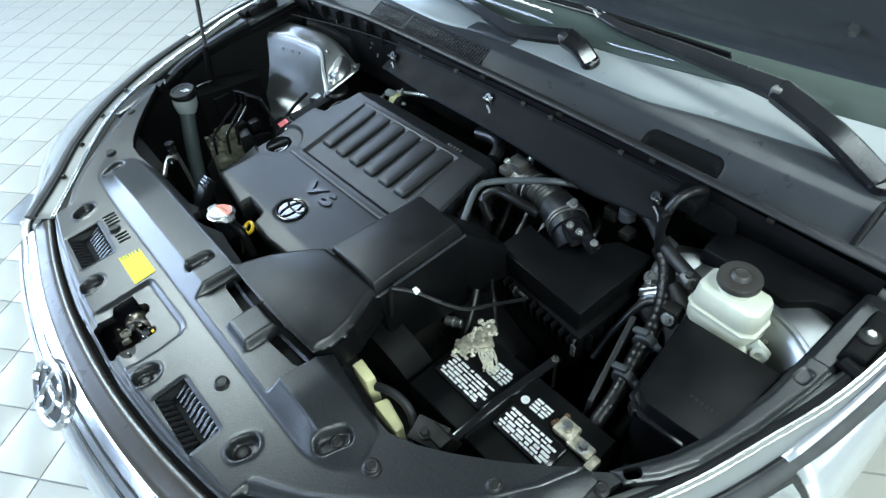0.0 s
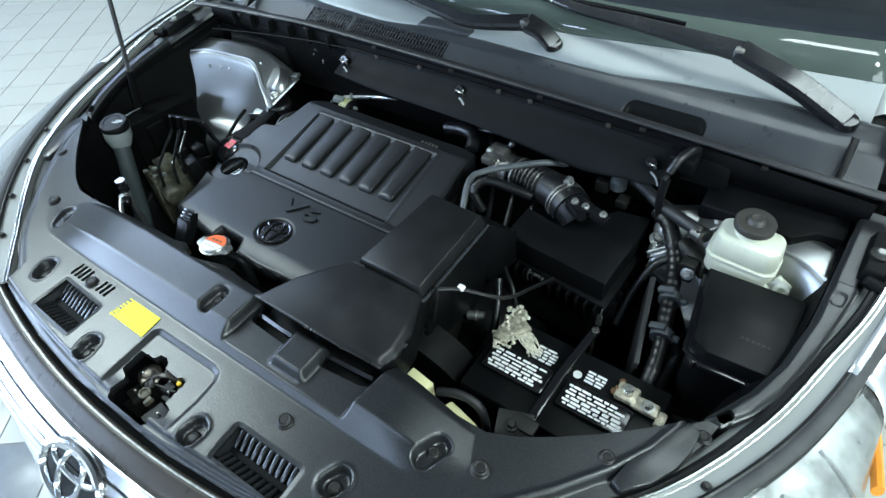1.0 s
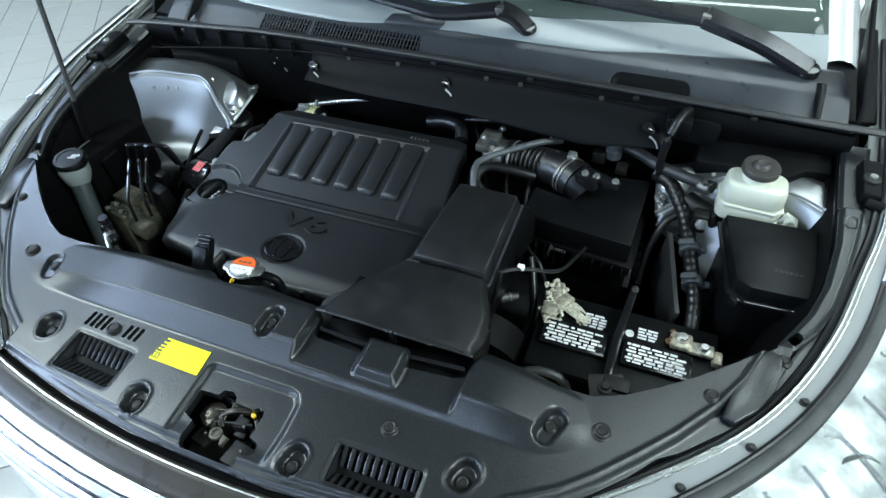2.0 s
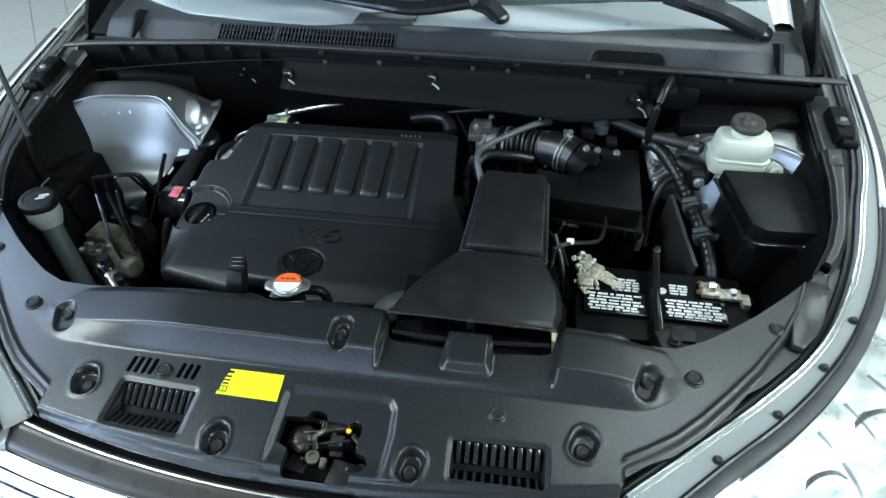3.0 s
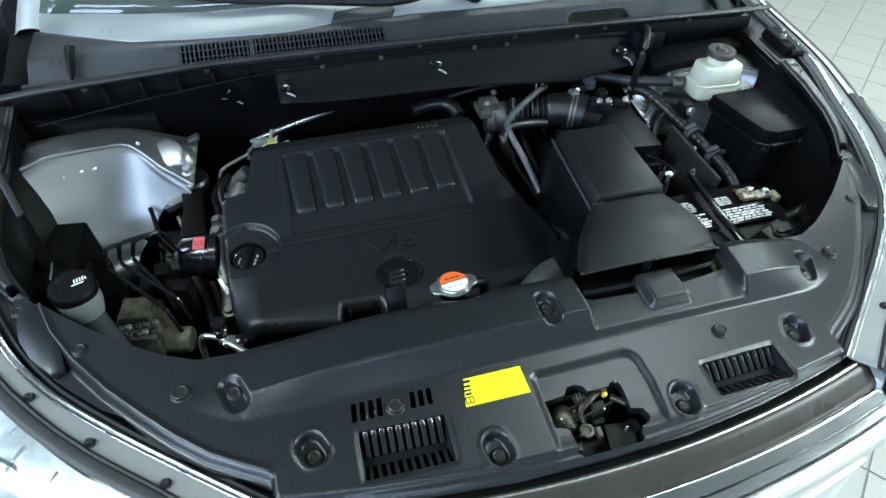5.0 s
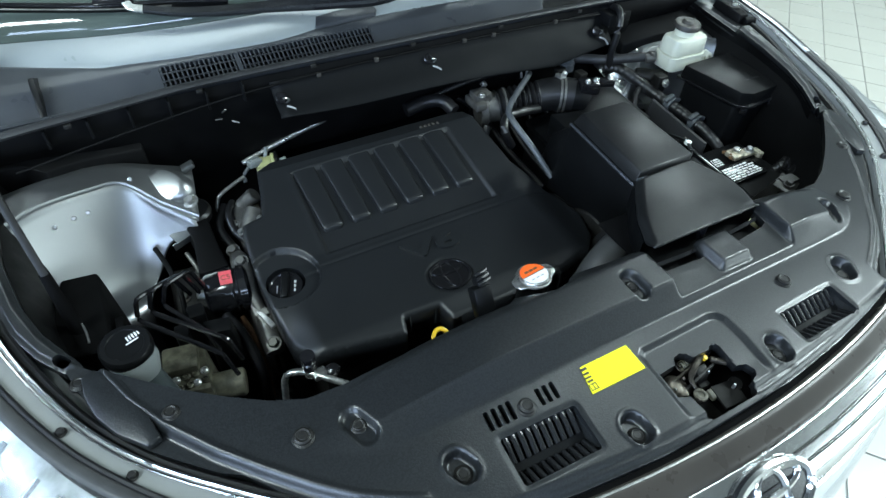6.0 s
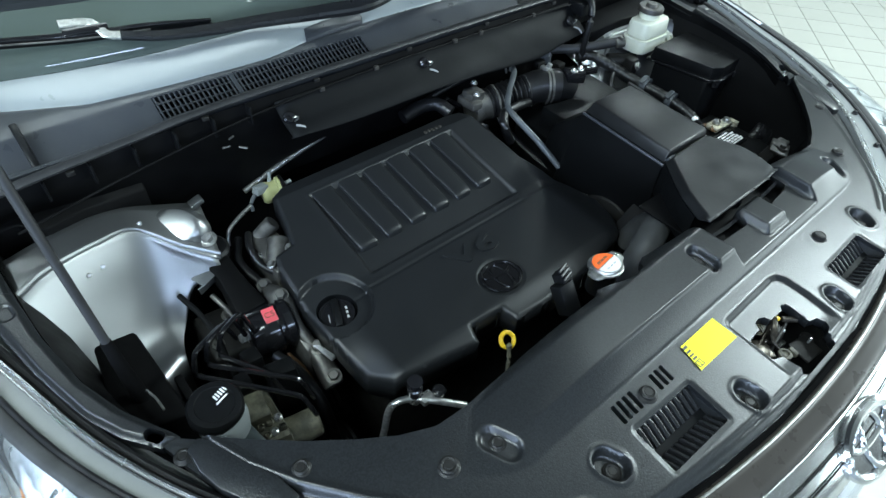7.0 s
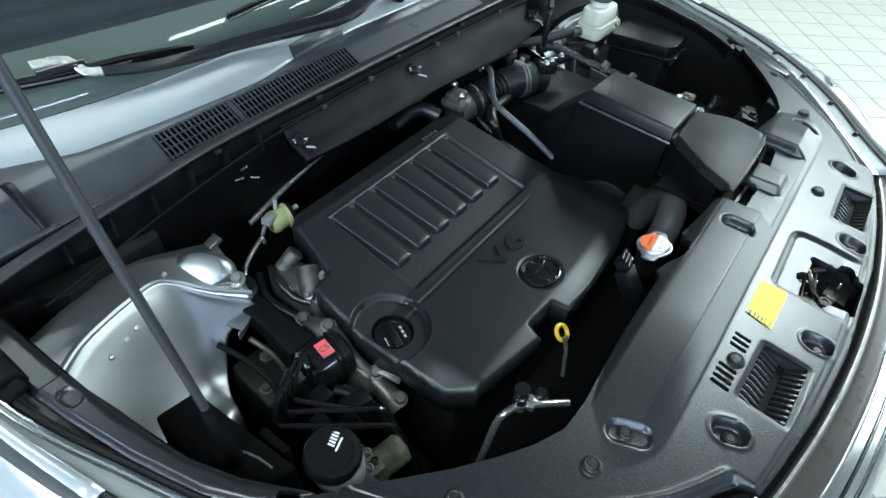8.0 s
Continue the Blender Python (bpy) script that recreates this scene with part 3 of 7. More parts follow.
hood = part("hood", moved(sheet(hood_far, hood_height, (-0.82, 0.82, -1.14, 0.1), 0.018, hood_holes, 0.012), hood_m), M_HOODPAINT, car, "underside of the open hood, grey painted frame")
pad_far = outline([(x * 0.80, -0.19 if abs(x) < 0.6 else -0.26) for x in np.linspace(-0.9, 0.9, 13)] + [(0.62, -0.95), (0.3, -1.02), (-0.3, -1.02), (-0.62, -0.95)])
part("insulation_pad", moved(sheet(pad_far, lambda x, y: 0.0 * x + hood_height(x, y) - 0.012, (-0.8, 0.8, -1.04, -0.1), 0.02, (), 0.006), hood_m), M_HOOD, hood, "black felt pad")
for side in (1, -1):
    arm = part("hood_hinge", hexa([(side * 0.868, 0.90, 1.005), (side * 0.878, 0.90, 1.005), (side * 0.878, 1.04, 1.04), (side * 0.868, 1.04, 1.04)],
                                  [(side * 0.868, 0.92, 1.035), (side * 0.878, 0.92, 1.035), (side * 0.83, 1.01, 1.21), (side * 0.82, 1.01, 1.21)], 0.003), M_DARK, car)
    part("hinge_base", joined(hexa([(side * 0.866, 0.690, 0.972), (side * 0.905, 0.690, 0.972), (side * 0.912, 0.79, 0.985), (side * 0.868, 0.79, 0.985)],
                                   [(side * 0.870, 0.696, 0.998), (side * 0.898, 0.696, 0.998), (side * 0.904, 0.785, 1.008), (side * 0.872, 0.785, 1.008)], 0.004),
                              rod((side * 0.876, 0.685, 0.985), (side * 0.905, 0.675, 0.985), 0.010, 14)), M_DARK, arm, "black hinge base")
    part("hinge_washer", lathe((side * 0.884, 0.733, 1.004), (0, 0, 1), [(0.0150, -0.004), (0.0150, 0.001), (0.013, 0.0025), (0, 0.0025)], 22), M_GRIME, arm)
    part("hinge_bolt", bolt((side * 0.884, 0.733, 1.004), (0, 0, 1), 0.0070, 0.007, 1.3), M_STEEL, arm)
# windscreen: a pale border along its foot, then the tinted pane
FOOT_X = [-0.82, -0.72, -0.62, -0.48, -0.30, -0.24, -0.17, 0.0, 0.20, 0.33, 0.46, 0.65, 0.82]
FOOT_Y = [1.050, 1.008, 0.968, 0.957, 0.951, 0.957, 0.968, 0.974, 0.972, 0.974, 1.000, 1.024, 1.030]
PANE_Y = [1.100, 1.082, 1.056, 1.036, 1.032, 1.033, 1.034, 1.040, 1.055, 1.080, 1.105, 1.128, 1.150]
WX = np.linspace(-0.81, 0.81, 28)
foot_y = lambda x: float(np.interp(x, FOOT_X, FOOT_Y))
pane_y = lambda x: float(np.interp(x, FOOT_X, PANE_Y))


def pane_row(f):
    return [(x * (1 - 0.18 * f), pane_y(x) + 0.97 * f, 1.066 + 0.55 * f) for x in WX]


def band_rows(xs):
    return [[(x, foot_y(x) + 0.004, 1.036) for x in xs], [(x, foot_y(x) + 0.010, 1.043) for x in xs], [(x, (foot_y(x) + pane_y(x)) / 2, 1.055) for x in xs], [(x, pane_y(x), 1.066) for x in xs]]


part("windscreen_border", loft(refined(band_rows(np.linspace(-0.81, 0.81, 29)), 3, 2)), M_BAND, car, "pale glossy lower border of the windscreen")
pane = part("windscreen", loft(refined([pane_row(f) for f in (0.002, 0.2, 0.4, 0.6, 0.8, 1.0)], 3, 2)), M_GLASS, car, "dark green tinted windscreen")
pane.visible_shadow = False
solid(pane, 0.004)
part("dashboard", hexa([(-0.74, 1.26, 0.9), (0.74, 1.26, 0.9), (0.74, 2.1, 0.9), (-0.74, 2.1, 0.9)], [(-0.74, 1.28, 1.055), (0.74, 1.28, 1.055), (0.74, 2.1, 1.12), (-0.74, 2.1, 1.12)], 0.02), M_DASH, car, "charcoal dashboard behind the windscreen")
part("glass_plate", hexa([(0.575, 1.196, 1.1085), (0.655, 1.220, 1.1085), (0.655, 1.230, 1.1145), (0.575, 1.206, 1.1145)],
                         [(0.575, 1.195, 1.111), (0.655, 1.219, 1.111), (0.655, 1.229, 1.117), (0.575, 1.205, 1.117)], 0.0005), M_INK, car, "small dark plate at the windscreen's foot")
for side in (1, -1):
    rows = [[(side * (0.80 - 0.145 * f + o), 1.03 + 0.98 * f + 0.11 * (1 - 0.3 * f) + b, 1.05 + 0.56 * f + u) for o, b, u in ((0, 0, 0), (0.03, 0.01, 0.012), (0.075, 0.02, -0.005), (0.12, 0.03, -0.10))] for f in (-0.05, 0.1, 0.4, 0.7, 1.0)]
    part("windscreen_pillar", loft(refined(rows, 3, 3)), M_PAINT, car, "silver windscreen pillar")
    part("pillar_cover", hexa([(side * 0.80, 0.95, 0.90), (side * 0.925, 0.95, 0.90), (side * 0.93, 1.30, 0.90), (side * 0.80, 1.30, 0.90)],
                              [(side * 0.81, 0.94, 0.985), (side * 0.918, 0.94, 0.995), (side * 0.935, 1.28, 1.04), (side * 0.81, 1.22, 1.06)], 0.01), M_DARK, car, "black corner filler beside the windscreen")
# the rest of the car, behind: roof and doors as one closed body
part("roof", hexa([(-0.66, 2.0, 1.55), (0.66, 2.0, 1.55), (0.64, 4.3, 1.55), (-0.64, 4.3, 1.55)], [(-0.62, 2.05, 1.68), (0.62, 2.05, 1.68), (0.60, 4.1, 1.70), (-0.60, 4.1, 1.70)], 0.03), M_PAINT, car)
for side in (1, -1):
    part("body_side", hexa([(side * 0.84, 1.2, 0.28), (side * 0.955, 1.2, 0.28), (side * 0.955, 4.3, 0.28), (side * 0.84, 4.3, 0.28)],
                           [(side * 0.80, 1.45, 1.04), (side * 0.93, 1.45, 1.04), (side * 0.93, 4.3, 1.12), (side * 0.80, 4.3, 1.12)], 0.02), M_PAINT, car)
    part("wheel", lathe((side * 0.70, 0.48, 0.36), (side, 0, 0), [(0.2, 0), (0.34, 0.01), (0.36, 0.04), (0.36, 0.18), (0.33, 0.22), (0.2, 0.2), (0, 0.19)], 32), M_RUBBER, car)
part("rear_body", hexa([(-0.9, 4.3, 0.3), (0.9, 4.3, 0.3), (0.88, 4.5, 0.3), (-0.88, 4.5, 0.3)], [(-0.7, 4.2, 1.68), (0.7, 4.2, 1.68), (0.68, 4.4, 1.6), (-0.68, 4.4, 1.6)], 0.02), M_PAINT, car)

for side in (1, -1):
    part("side_glass", hexa([(side * 0.80, 1.62, 1.05), (side * 0.83, 1.60, 1.05), (side * 0.82, 4.28, 1.11), (side * 0.79, 4.28, 1.11)],
                            [(side * 0.60, 2.12, 1.60), (side * 0.64, 2.10, 1.60), (side * 0.62, 4.16, 1.62), (side * 0.58, 4.16, 1.62)], 0.004), M_GLASS, car, "dark tinted side windows")
    wheel = part("wheel", lathe((side * 0.70, 3.28, 0.36), (side, 0, 0), [(0.2, 0), (0.34, 0.01), (0.36, 0.04), (0.36, 0.18), (0.33, 0.22), (0.2, 0.2), (0, 0.19)], 32), M_RUBBER, car)
part("floor_pan", box((0, 2.75, 0.32), (1.70, 3.2, 0.06), 0.01), M_DARK, car, "black floor pan")

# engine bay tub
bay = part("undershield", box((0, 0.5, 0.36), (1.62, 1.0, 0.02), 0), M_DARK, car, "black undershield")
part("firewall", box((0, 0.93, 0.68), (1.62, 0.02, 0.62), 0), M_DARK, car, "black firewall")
# Panel added to keep the latch opening dark and hide the floor.
part("radiator_support", box((0, 0.0, 0.80), (0.86, 0.26, 0.02), 0.004), M_DARK, car, "dark panel added to close the view through the shroud")
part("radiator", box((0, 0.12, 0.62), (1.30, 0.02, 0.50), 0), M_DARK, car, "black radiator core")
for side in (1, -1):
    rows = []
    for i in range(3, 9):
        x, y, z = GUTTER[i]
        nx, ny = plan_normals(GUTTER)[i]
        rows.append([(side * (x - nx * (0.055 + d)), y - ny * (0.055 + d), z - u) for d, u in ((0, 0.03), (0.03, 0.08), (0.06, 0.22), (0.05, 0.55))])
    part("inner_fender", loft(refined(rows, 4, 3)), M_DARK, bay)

# ---- radiator shroud ----
shroud = thing("radiator_shroud", "grained black plastic radiator shroud across the nose of the engine bay", "engine cover", (0, 0.04, 0.90))
HALF = [(0, -0.100), (0.12, -0.099), (0.25, -0.086), (0.36, -0.067), (0.415, -0.055), (0.423, -0.030), (0.454, -0.009), (0.490, 0.008), (0.529, 0.038), (0.571, 0.077),
        (0.603, 0.114), (0.628, 0.130), (0.661, 0.160), (0.690, 0.188), (0.722, 0.228), (0.742, 0.266), (0.758, 0.310), (0.768, 0.345), (0.752, 0.345), (0.743, 0.337), (0.690, 0.289), (0.639, 0.247), (0.590, 0.212), (0.548, 0.186), (0.505, 0.168), (0.455, 0.168), (0.339, 0.185)]
LEFT_REAR = [(-0.455, 0.166), (-0.345, 0.174), (-0.190, 0.176), (-0.172, 0.186), (-0.150, 0.178), (-0.138, 0.166), (-0.115, 0.160), (-0.090, 0.166), (-0.076, 0.178), (-0.060, 0.186), (0.0, 0.178), (0.050, 0.174), (0.064, 0.166), (0.070, 0.130), (0.080, 0.124), (0.158, 0.120), (0.163, 0.148), (0.229, 0.148), (0.234, 0.121), (0.308, 0.128), (0.322, 0.134), (0.327, 0.165)]
shroud_plan = HALF + LEFT_REAR[::-1] + mirror_x(HALF[1:25])[::-1]
shroud_far = outline(shroud_plan)
POCKETS = [(s * 0.368, 0.003, 0.0165, 0.0225, s * -25, 0.9165) for s in (1, -1)] + [(s * 0.138, -0.056, 0.0165, 0.0220, s * -12, 0.9115) for s in (1, -1)]
UPPER = [(0.0, 0.117, 0.0145, 0.027, 0.0, 0.951), (0.459, 0.103, 0.0145, 0.028, -22, 0.936), (-0.459, 0.103, 0.0145, 0.028, 22, 0.936)]
VENTS = [(-0.252, -0.023, 0.058, 0.032, -2.0), (0.254, -0.038, 0.063, 0.0265, 1.0)]
bead_far = outline([(0.415, -0.018), (0.455, 0.004), (0.493, 0.027), (0.533, 0.060), (0.577, 0.103), (0.622, 0.150), (0.672, 0.212), (0.704, 0.264), (0.724, 0.312), (0.734, 0.40), (0.0, 0.40), (0.0, -0.3), (0.40, -0.3)])
latch_far = outline([(-0.053, -0.009), (-0.022, -0.007), (-0.016, 0.003), (-0.003, 0.005), (0.007, 0.000), (0.011, -0.009), (0.043, -0.010), (0.048, -0.005), (0.059, -0.006), (0.062, -0.013), (0.060, -0.047), (0.076, -0.052), (0.080, -0.064), (0.074, -0.072), (0.061, -0.076), (0.060, -0.088), (0.055, -0.093), (-0.030, -0.093), (-0.036, -0.088), (-0.036, -0.054), (-0.054, -0.047)])
latch_well = outline([(-0.060, 0.026), (-0.052, 0.032), (0.082, 0.034), (0.096, 0.030), (0.104, 0.018), (0.106, -0.02), (0.100, -0.09), (0.09, -0.14), (-0.066, -0.14), (-0.062, -0.07)])


def shroud_base(x, y):
    low = 0.926 + 0.085 * (y + 0.06)
    ax = np.abs(x)
    low_y = 0.058 + 5.2 * np.maximum(ax - 0.43, 0) ** 2
    top_y = low_y + 0.044
    rise = np.clip((y - low_y) / (top_y - low_y), 0, 1)
    rise = np.where(rise < 0.15, rise ** 2 / 0.3, np.where(rise > 0.85, 1 - (1 - rise) ** 2 / 0.3 - 0.075, rise - 0.075)) / 0.85
    crown = 0.967 + 0.0 * y - 0.020 * sstep(0.155, 0.19, y)
    crown = crown - np.where(x > 0, 0.030 * sstep(0.36, 0.56, ax), 0.026 * sstep(0.24, 0.52, ax))
    h = low + (np.maximum(low, crown) - low) * np.clip(rise, 0, 1)
    # intake bay: the ridge is cut down in front of the duct's mouth
    open_x = sstep(0.058, 0.065, x) * sstep(0.330, 0.321, x - 0.12 * (y - 0.105))
    h = h + (np.minimum(h, 0.9455 + 0.02 * (y - 0.07)) - h) * open_x
    # block in front of the mouth
    blk = rounded(0.196, 0.118, 0.036, 0.034, 0.008)(x, y)
    h = np.maximum(h, np.minimum(0.962, h + 0.04) * sstep(0.004, -0.010, blk) + h * (1 - sstep(0.004, -0.010, blk)))
    return h


def shroud_height(x, y):
    h = shroud_base(x, y)
    for px, py, a, b, deg, z in POCKETS:
        d = rounded(px, py, a, b, a * 0.95, deg)(x, y)
        h = h + 0.0016 * np.exp(-((d - 0.0035) / 0.0028) ** 2)
        h = h + (np.minimum(h, z) - h) * sstep(0.002, -0.004, d)
    for px, py, a, b, deg, z in UPPER:
        d = rounded(px, py, a, b, a * 0.95, deg)(x, y)
        h = h + (np.minimum(h, z) - h) * sstep(0.003, -0.005, d)
    for px, py, a, b, deg in VENTS:
        d = rounded(px, py, a, b, 0.004, deg)(x, y)
        h = h - 0.0018 * sstep(0.007, 0.0, d)
    d = latch_well(x, y)
    lip = y - (-0.100 + 0.27 * x * x)
    h = h - 0.0055 * sstep(0.005, -0.007, d) * sstep(0.004, 0.045, lip)
    # lowered front lip with a rounded nose
    inside = np.abs(x) < 0.42
    step = y - (-0.0835 + 0.21 * x * x)
    h = h - np.where(inside, 0.0075 * sstep(0.003, -0.003, step) + 0.006 * sstep(0.007, 0.0, lip), 0)
    # raised bead along the wings, and the lower margin outside it
    d = bead_far(np.abs(x), y)
    wing = sstep(0.415, 0.425, np.abs(x))
    h = h + wing * (0.0024 * np.exp(-((d + 0.003) / 0.0038) ** 2) - 0.011 * sstep(-0.001, 0.009, d))
    return h


vent_holes = [rounded(px, py, a, b, 0.004, deg) for px, py, a, b, deg in VENTS]
small_holes = []
for k in range(4):
    small_holes.append(rounded(-0.309 + 0.0115 * k, 0.037, 0.0036, 0.0135, 0.002, -6))
    if k < 3:
        small_holes.append(rounded(-0.229 + 0.0115 * k, 0.036, 0.0036, 0.0125, 0.002, -6))
solid(part("moulding", sheet(shroud_far, shroud_height, (-0.80, 0.80, -0.11, 0.36), 0.0024, vent_holes + [latch_far] + small_holes, 0.016), M_SHROUD, shroud, angle=60), 0.0016)


def push_clip(parent, x, y, z, r=0.0105, proud=0.004, axis=(0, 0, 1)):
    part("push_clip", lathe((x, y, z - 0.004), axis, [(r * 1.25, 0), (r * 1.25, 0.004), (r, 0.0055), (r, 0.004 + proud), (r * 0.78, 0.0055 + proud), (r * 0.55, 0.0045 + proud), (r * 0.5, 0.005 + proud), (0, 0.0052 + proud)], 20), M_CLIP, parent, "dark grey push clip")


for px, py, a, b, deg, z in POCKETS:
    push_clip(shroud, px, py - 0.005, z, 0.010, 0.003)
for px, py, a, b, deg, z in UPPER:
    push_clip(shroud, px, py + 0.004, z, 0.009, 0.003)
for s in (1, -1):
    push_clip(shroud, s * 0.526, 0.121, float(shroud_height(np.array([s * 0.526]), np.array([0.121]))[0]), 0.0115, 0.005)
    push_clip(shroud, s * 0.7555, 0.320, float(shroud_height(np.array([s * 0.7555]), np.array([0.320]))[0]), 0.0090, 0.002)
    push_clip(shroud, s * 0.660, 0.223, float(shroud_height(np.array([s * 0.66]), np.array([0.223]))[0]), 0.0095, 0.003)
for x, y in ((0.248, 0.029), (-0.254, 0.032)):
    push_clip(shroud, x, y, float(shroud_height(np.array([x]), np.array([y]))[0]), 0.011, 0.005)
# vents: a dead-black tray as their painted shade, with rows of teeth above and below it
for px, py, a, b, deg in VENTS:
    z = float(shroud_base(np.array([px]), np.array([py + b]))[0]) - 0.004
    turn = Matrix.Translation((px, py, z)) @ pose(0, 0, 0, 0, 0, deg)
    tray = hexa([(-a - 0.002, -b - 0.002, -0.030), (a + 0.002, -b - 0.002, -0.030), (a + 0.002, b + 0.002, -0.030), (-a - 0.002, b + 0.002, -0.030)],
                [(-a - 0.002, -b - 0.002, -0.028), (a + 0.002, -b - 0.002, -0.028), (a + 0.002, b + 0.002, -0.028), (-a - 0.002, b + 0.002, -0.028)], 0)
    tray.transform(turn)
    vent = part("vent", tray, M_DEADBLACK, shroud, "glossy black louvred vent")
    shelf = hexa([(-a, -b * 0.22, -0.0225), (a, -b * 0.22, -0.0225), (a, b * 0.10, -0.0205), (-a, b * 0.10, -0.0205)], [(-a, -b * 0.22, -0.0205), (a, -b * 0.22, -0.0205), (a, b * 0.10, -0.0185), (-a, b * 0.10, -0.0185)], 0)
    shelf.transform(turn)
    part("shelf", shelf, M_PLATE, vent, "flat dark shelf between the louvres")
    for su in (-1, 1):
        cheek = hexa([(su * a * 0.90, -b * 0.45, -0.028), (su * (a + 0.003), -b, -0.028), (su * (a + 0.003), b, -0.016), (su * a * 0.97, b, -0.016)], [(su * (a + 0.001), -b, -0.003), (su * (a + 0.004), -b, -0.002), (su * (a + 0.004), b, 0), (su * (a + 0.001), b, 0)], 0)
        cheek.transform(turn)
        part("cheek", cheek, M_SHROUD, vent)
    for k in range(10):
        u = -a + 0.009 + (2 * a - 0.018) * k / 9
        rows = [[(u + du, y, z + (0.0012 if abs(du) < 0.001 else 0)) for du in (-0.0033, -0.0031, 0.0, 0.0031, 0.0033)] for y, z in ((b + 0.001, -0.0022), (b * 0.78, -0.0048), (b * 0.45, -0.0105), (b * 0.10, -0.0165), (b * 0.06, -0.021))]
        rib = loft([[(x, y, z - (0.004 if i in (0, 4) else 0)) for i, (x, y, z) in enumerate(r)] for r in rows])
        part("louvre", moved(rib, turn), M_VENT, vent)
        tooth = hexa([(u - 0.0034, -b - 0.001, -0.029), (u + 0.0034, -b - 0.001, -0.029), (u + 0.0030, -b * 0.16, -0.027), (u - 0.0030, -b * 0.16, -0.027)],
                     [(u - 0.0026, -b - 0.001, -0.0045), (u + 0.0026, -b - 0.001, -0.0045), (u + 0.0024, -b * 0.20, -0.0175), (u - 0.0024, -b * 0.20, -0.0175)], 0.0009, 1)
        tooth.transform(turn)
        part("louvre", tooth, M_VENT, vent)
# Near-black sheets stand for the shade seen through the slots.
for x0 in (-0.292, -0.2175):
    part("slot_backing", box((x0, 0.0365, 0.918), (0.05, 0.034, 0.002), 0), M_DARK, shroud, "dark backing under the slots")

# warning sticker on the shroud
sticker = thing("warning_sticker", "yellow rectangular sticker with small black pictograms on the shroud", "sticker", (-0.114, 0.027, 0.933))
sq = [(-0.1625, 0.007), (-0.069, 0.006), (-0.0705, 0.0475), (-0.154, 0.0475)]


def on_shroud(poly, lift, thick):
    hz = lambda x, y: float(shroud_base(np.array([x]), np.array([y]))[0])
    return hexa([(x, y, hz(x, y) + lift) for x, y in poly], [(x, y, hz(x, y) + lift + thick) for x, y in poly], 0)


part("sheet", on_shroud(sq, 0.0012, 0.0004), M_YELLOW, sticker)
for k, (x, y, w, h) in enumerate(((-0.151, 0.0425, 0.010, 0.004), (-0.152, 0.0355, 0.009, 0.003), (-0.153, 0.0295, 0.010, 0.0025), (-0.1535, 0.024, 0.009, 0.003))):
    part("pictogram", on_shroud([(x - w / 2, y - h / 2), (x + w / 2, y - h / 2), (x + w / 2, y + h / 2), (x - w / 2, y + h / 2)], 0.0020, 0.0003), M_INK, sticker)
for x, y, w, h in ((-0.154, 0.0195, 0.012, 0.0012), (-0.154, 0.0110, 0.012, 0.0012), (-0.1595, 0.0152, 0.0012, 0.009), (-0.149, 0.0152, 0.0012, 0.009), (-0.154, 0.0152, 0.0012, 0.009)):
    part("pictogram", on_shroud([(x - w / 2, y - h / 2), (x + w / 2, y - h / 2), (x + w / 2, y + h / 2), (x - w / 2, y + h / 2)], 0.0020, 0.0003), M_INK, sticker)

# hood latch in its opening
latch = thing("hood_latch", "greasy dark steel hood latch with a spring in the shroud's opening", "latch", (0.0, -0.03, 0.86))
part("backplate", joined(box((0.006, 0.000, 0.880), (0.11, 0.004, 0.05), 0.001, (0, 0, -6)), box((-0.01, -0.050, 0.852), (0.09, 0.06, 0.004), 0.001)), M_GRIME, latch)
for y0, z0, mat in ((-0.012, 0.898, M_OILY), (-0.030, 0.894, M_GRIME)):
    part("side_plate", hexa([(-0.044, y0 - 0.012, 0.860), (0.052, y0 + 0.004, 0.860), (0.052, y0 + 0.008, 0.860), (-0.044, y0 - 0.008, 0.860)],
                            [(-0.030, y0 - 0.010, z0 + 0.004), (0.046, y0 + 0.003, z0 + 0.014), (0.046, y0 + 0.007, z0 + 0.014), (-0.030, y0 - 0.006, z0 + 0.004)], 0.001), mat, latch, "worn upright latch plate")
part("jaw", joined(lathe((-0.026, -0.026, 0.893), (0.1, -0.1, 1), [(0.0, 0.0), (0.018, 0.0), (0.020, 0.003), (0.017, 0.006), (0.009, 0.009), (0, 0.009)], 18),
                   hexa([(-0.050, -0.034, 0.888), (-0.02, -0.048, 0.888), (-0.014, -0.028, 0.888), (-0.042, -0.018, 0.888)], [(-0.048, -0.034, 0.898), (-0.02, -0.046, 0.900), (-0.016, -0.028, 0.902), (-0.042, -0.020, 0.898)], 0.002)), M_OILY, latch)
part("hook", tube([(0.034, -0.008, 0.912), (0.020, -0.014, 0.918), (0.004, -0.022, 0.916), (-0.006, -0.030, 0.908), (-0.002, -0.040, 0.898)], 0.0046, 8, flat=0.55), M_OILY, latch, "worn steel hook")
part("spring", tube([(-0.004 + 0.034 * t, -0.006 + 0.006 * t + 0.0058 * math.sin(2 * math.pi * 7 * t), 0.903 + 0.0058 * math.cos(2 * math.pi * 7 * t)) for t in np.linspace(0, 1, 71)], 0.0015, 6), M_GREASE, latch, "tan greased coil spring")
part("pivot_ring", lathe((-0.004, -0.052, 0.895), (0, 0, 1), [(0.0, 0.001), (0.005, 0.002), (0.006, 0.005), (0.010, 0.004), (0.010, 0.0)], 18), M_GREASE, latch, "grease-smeared pivot")
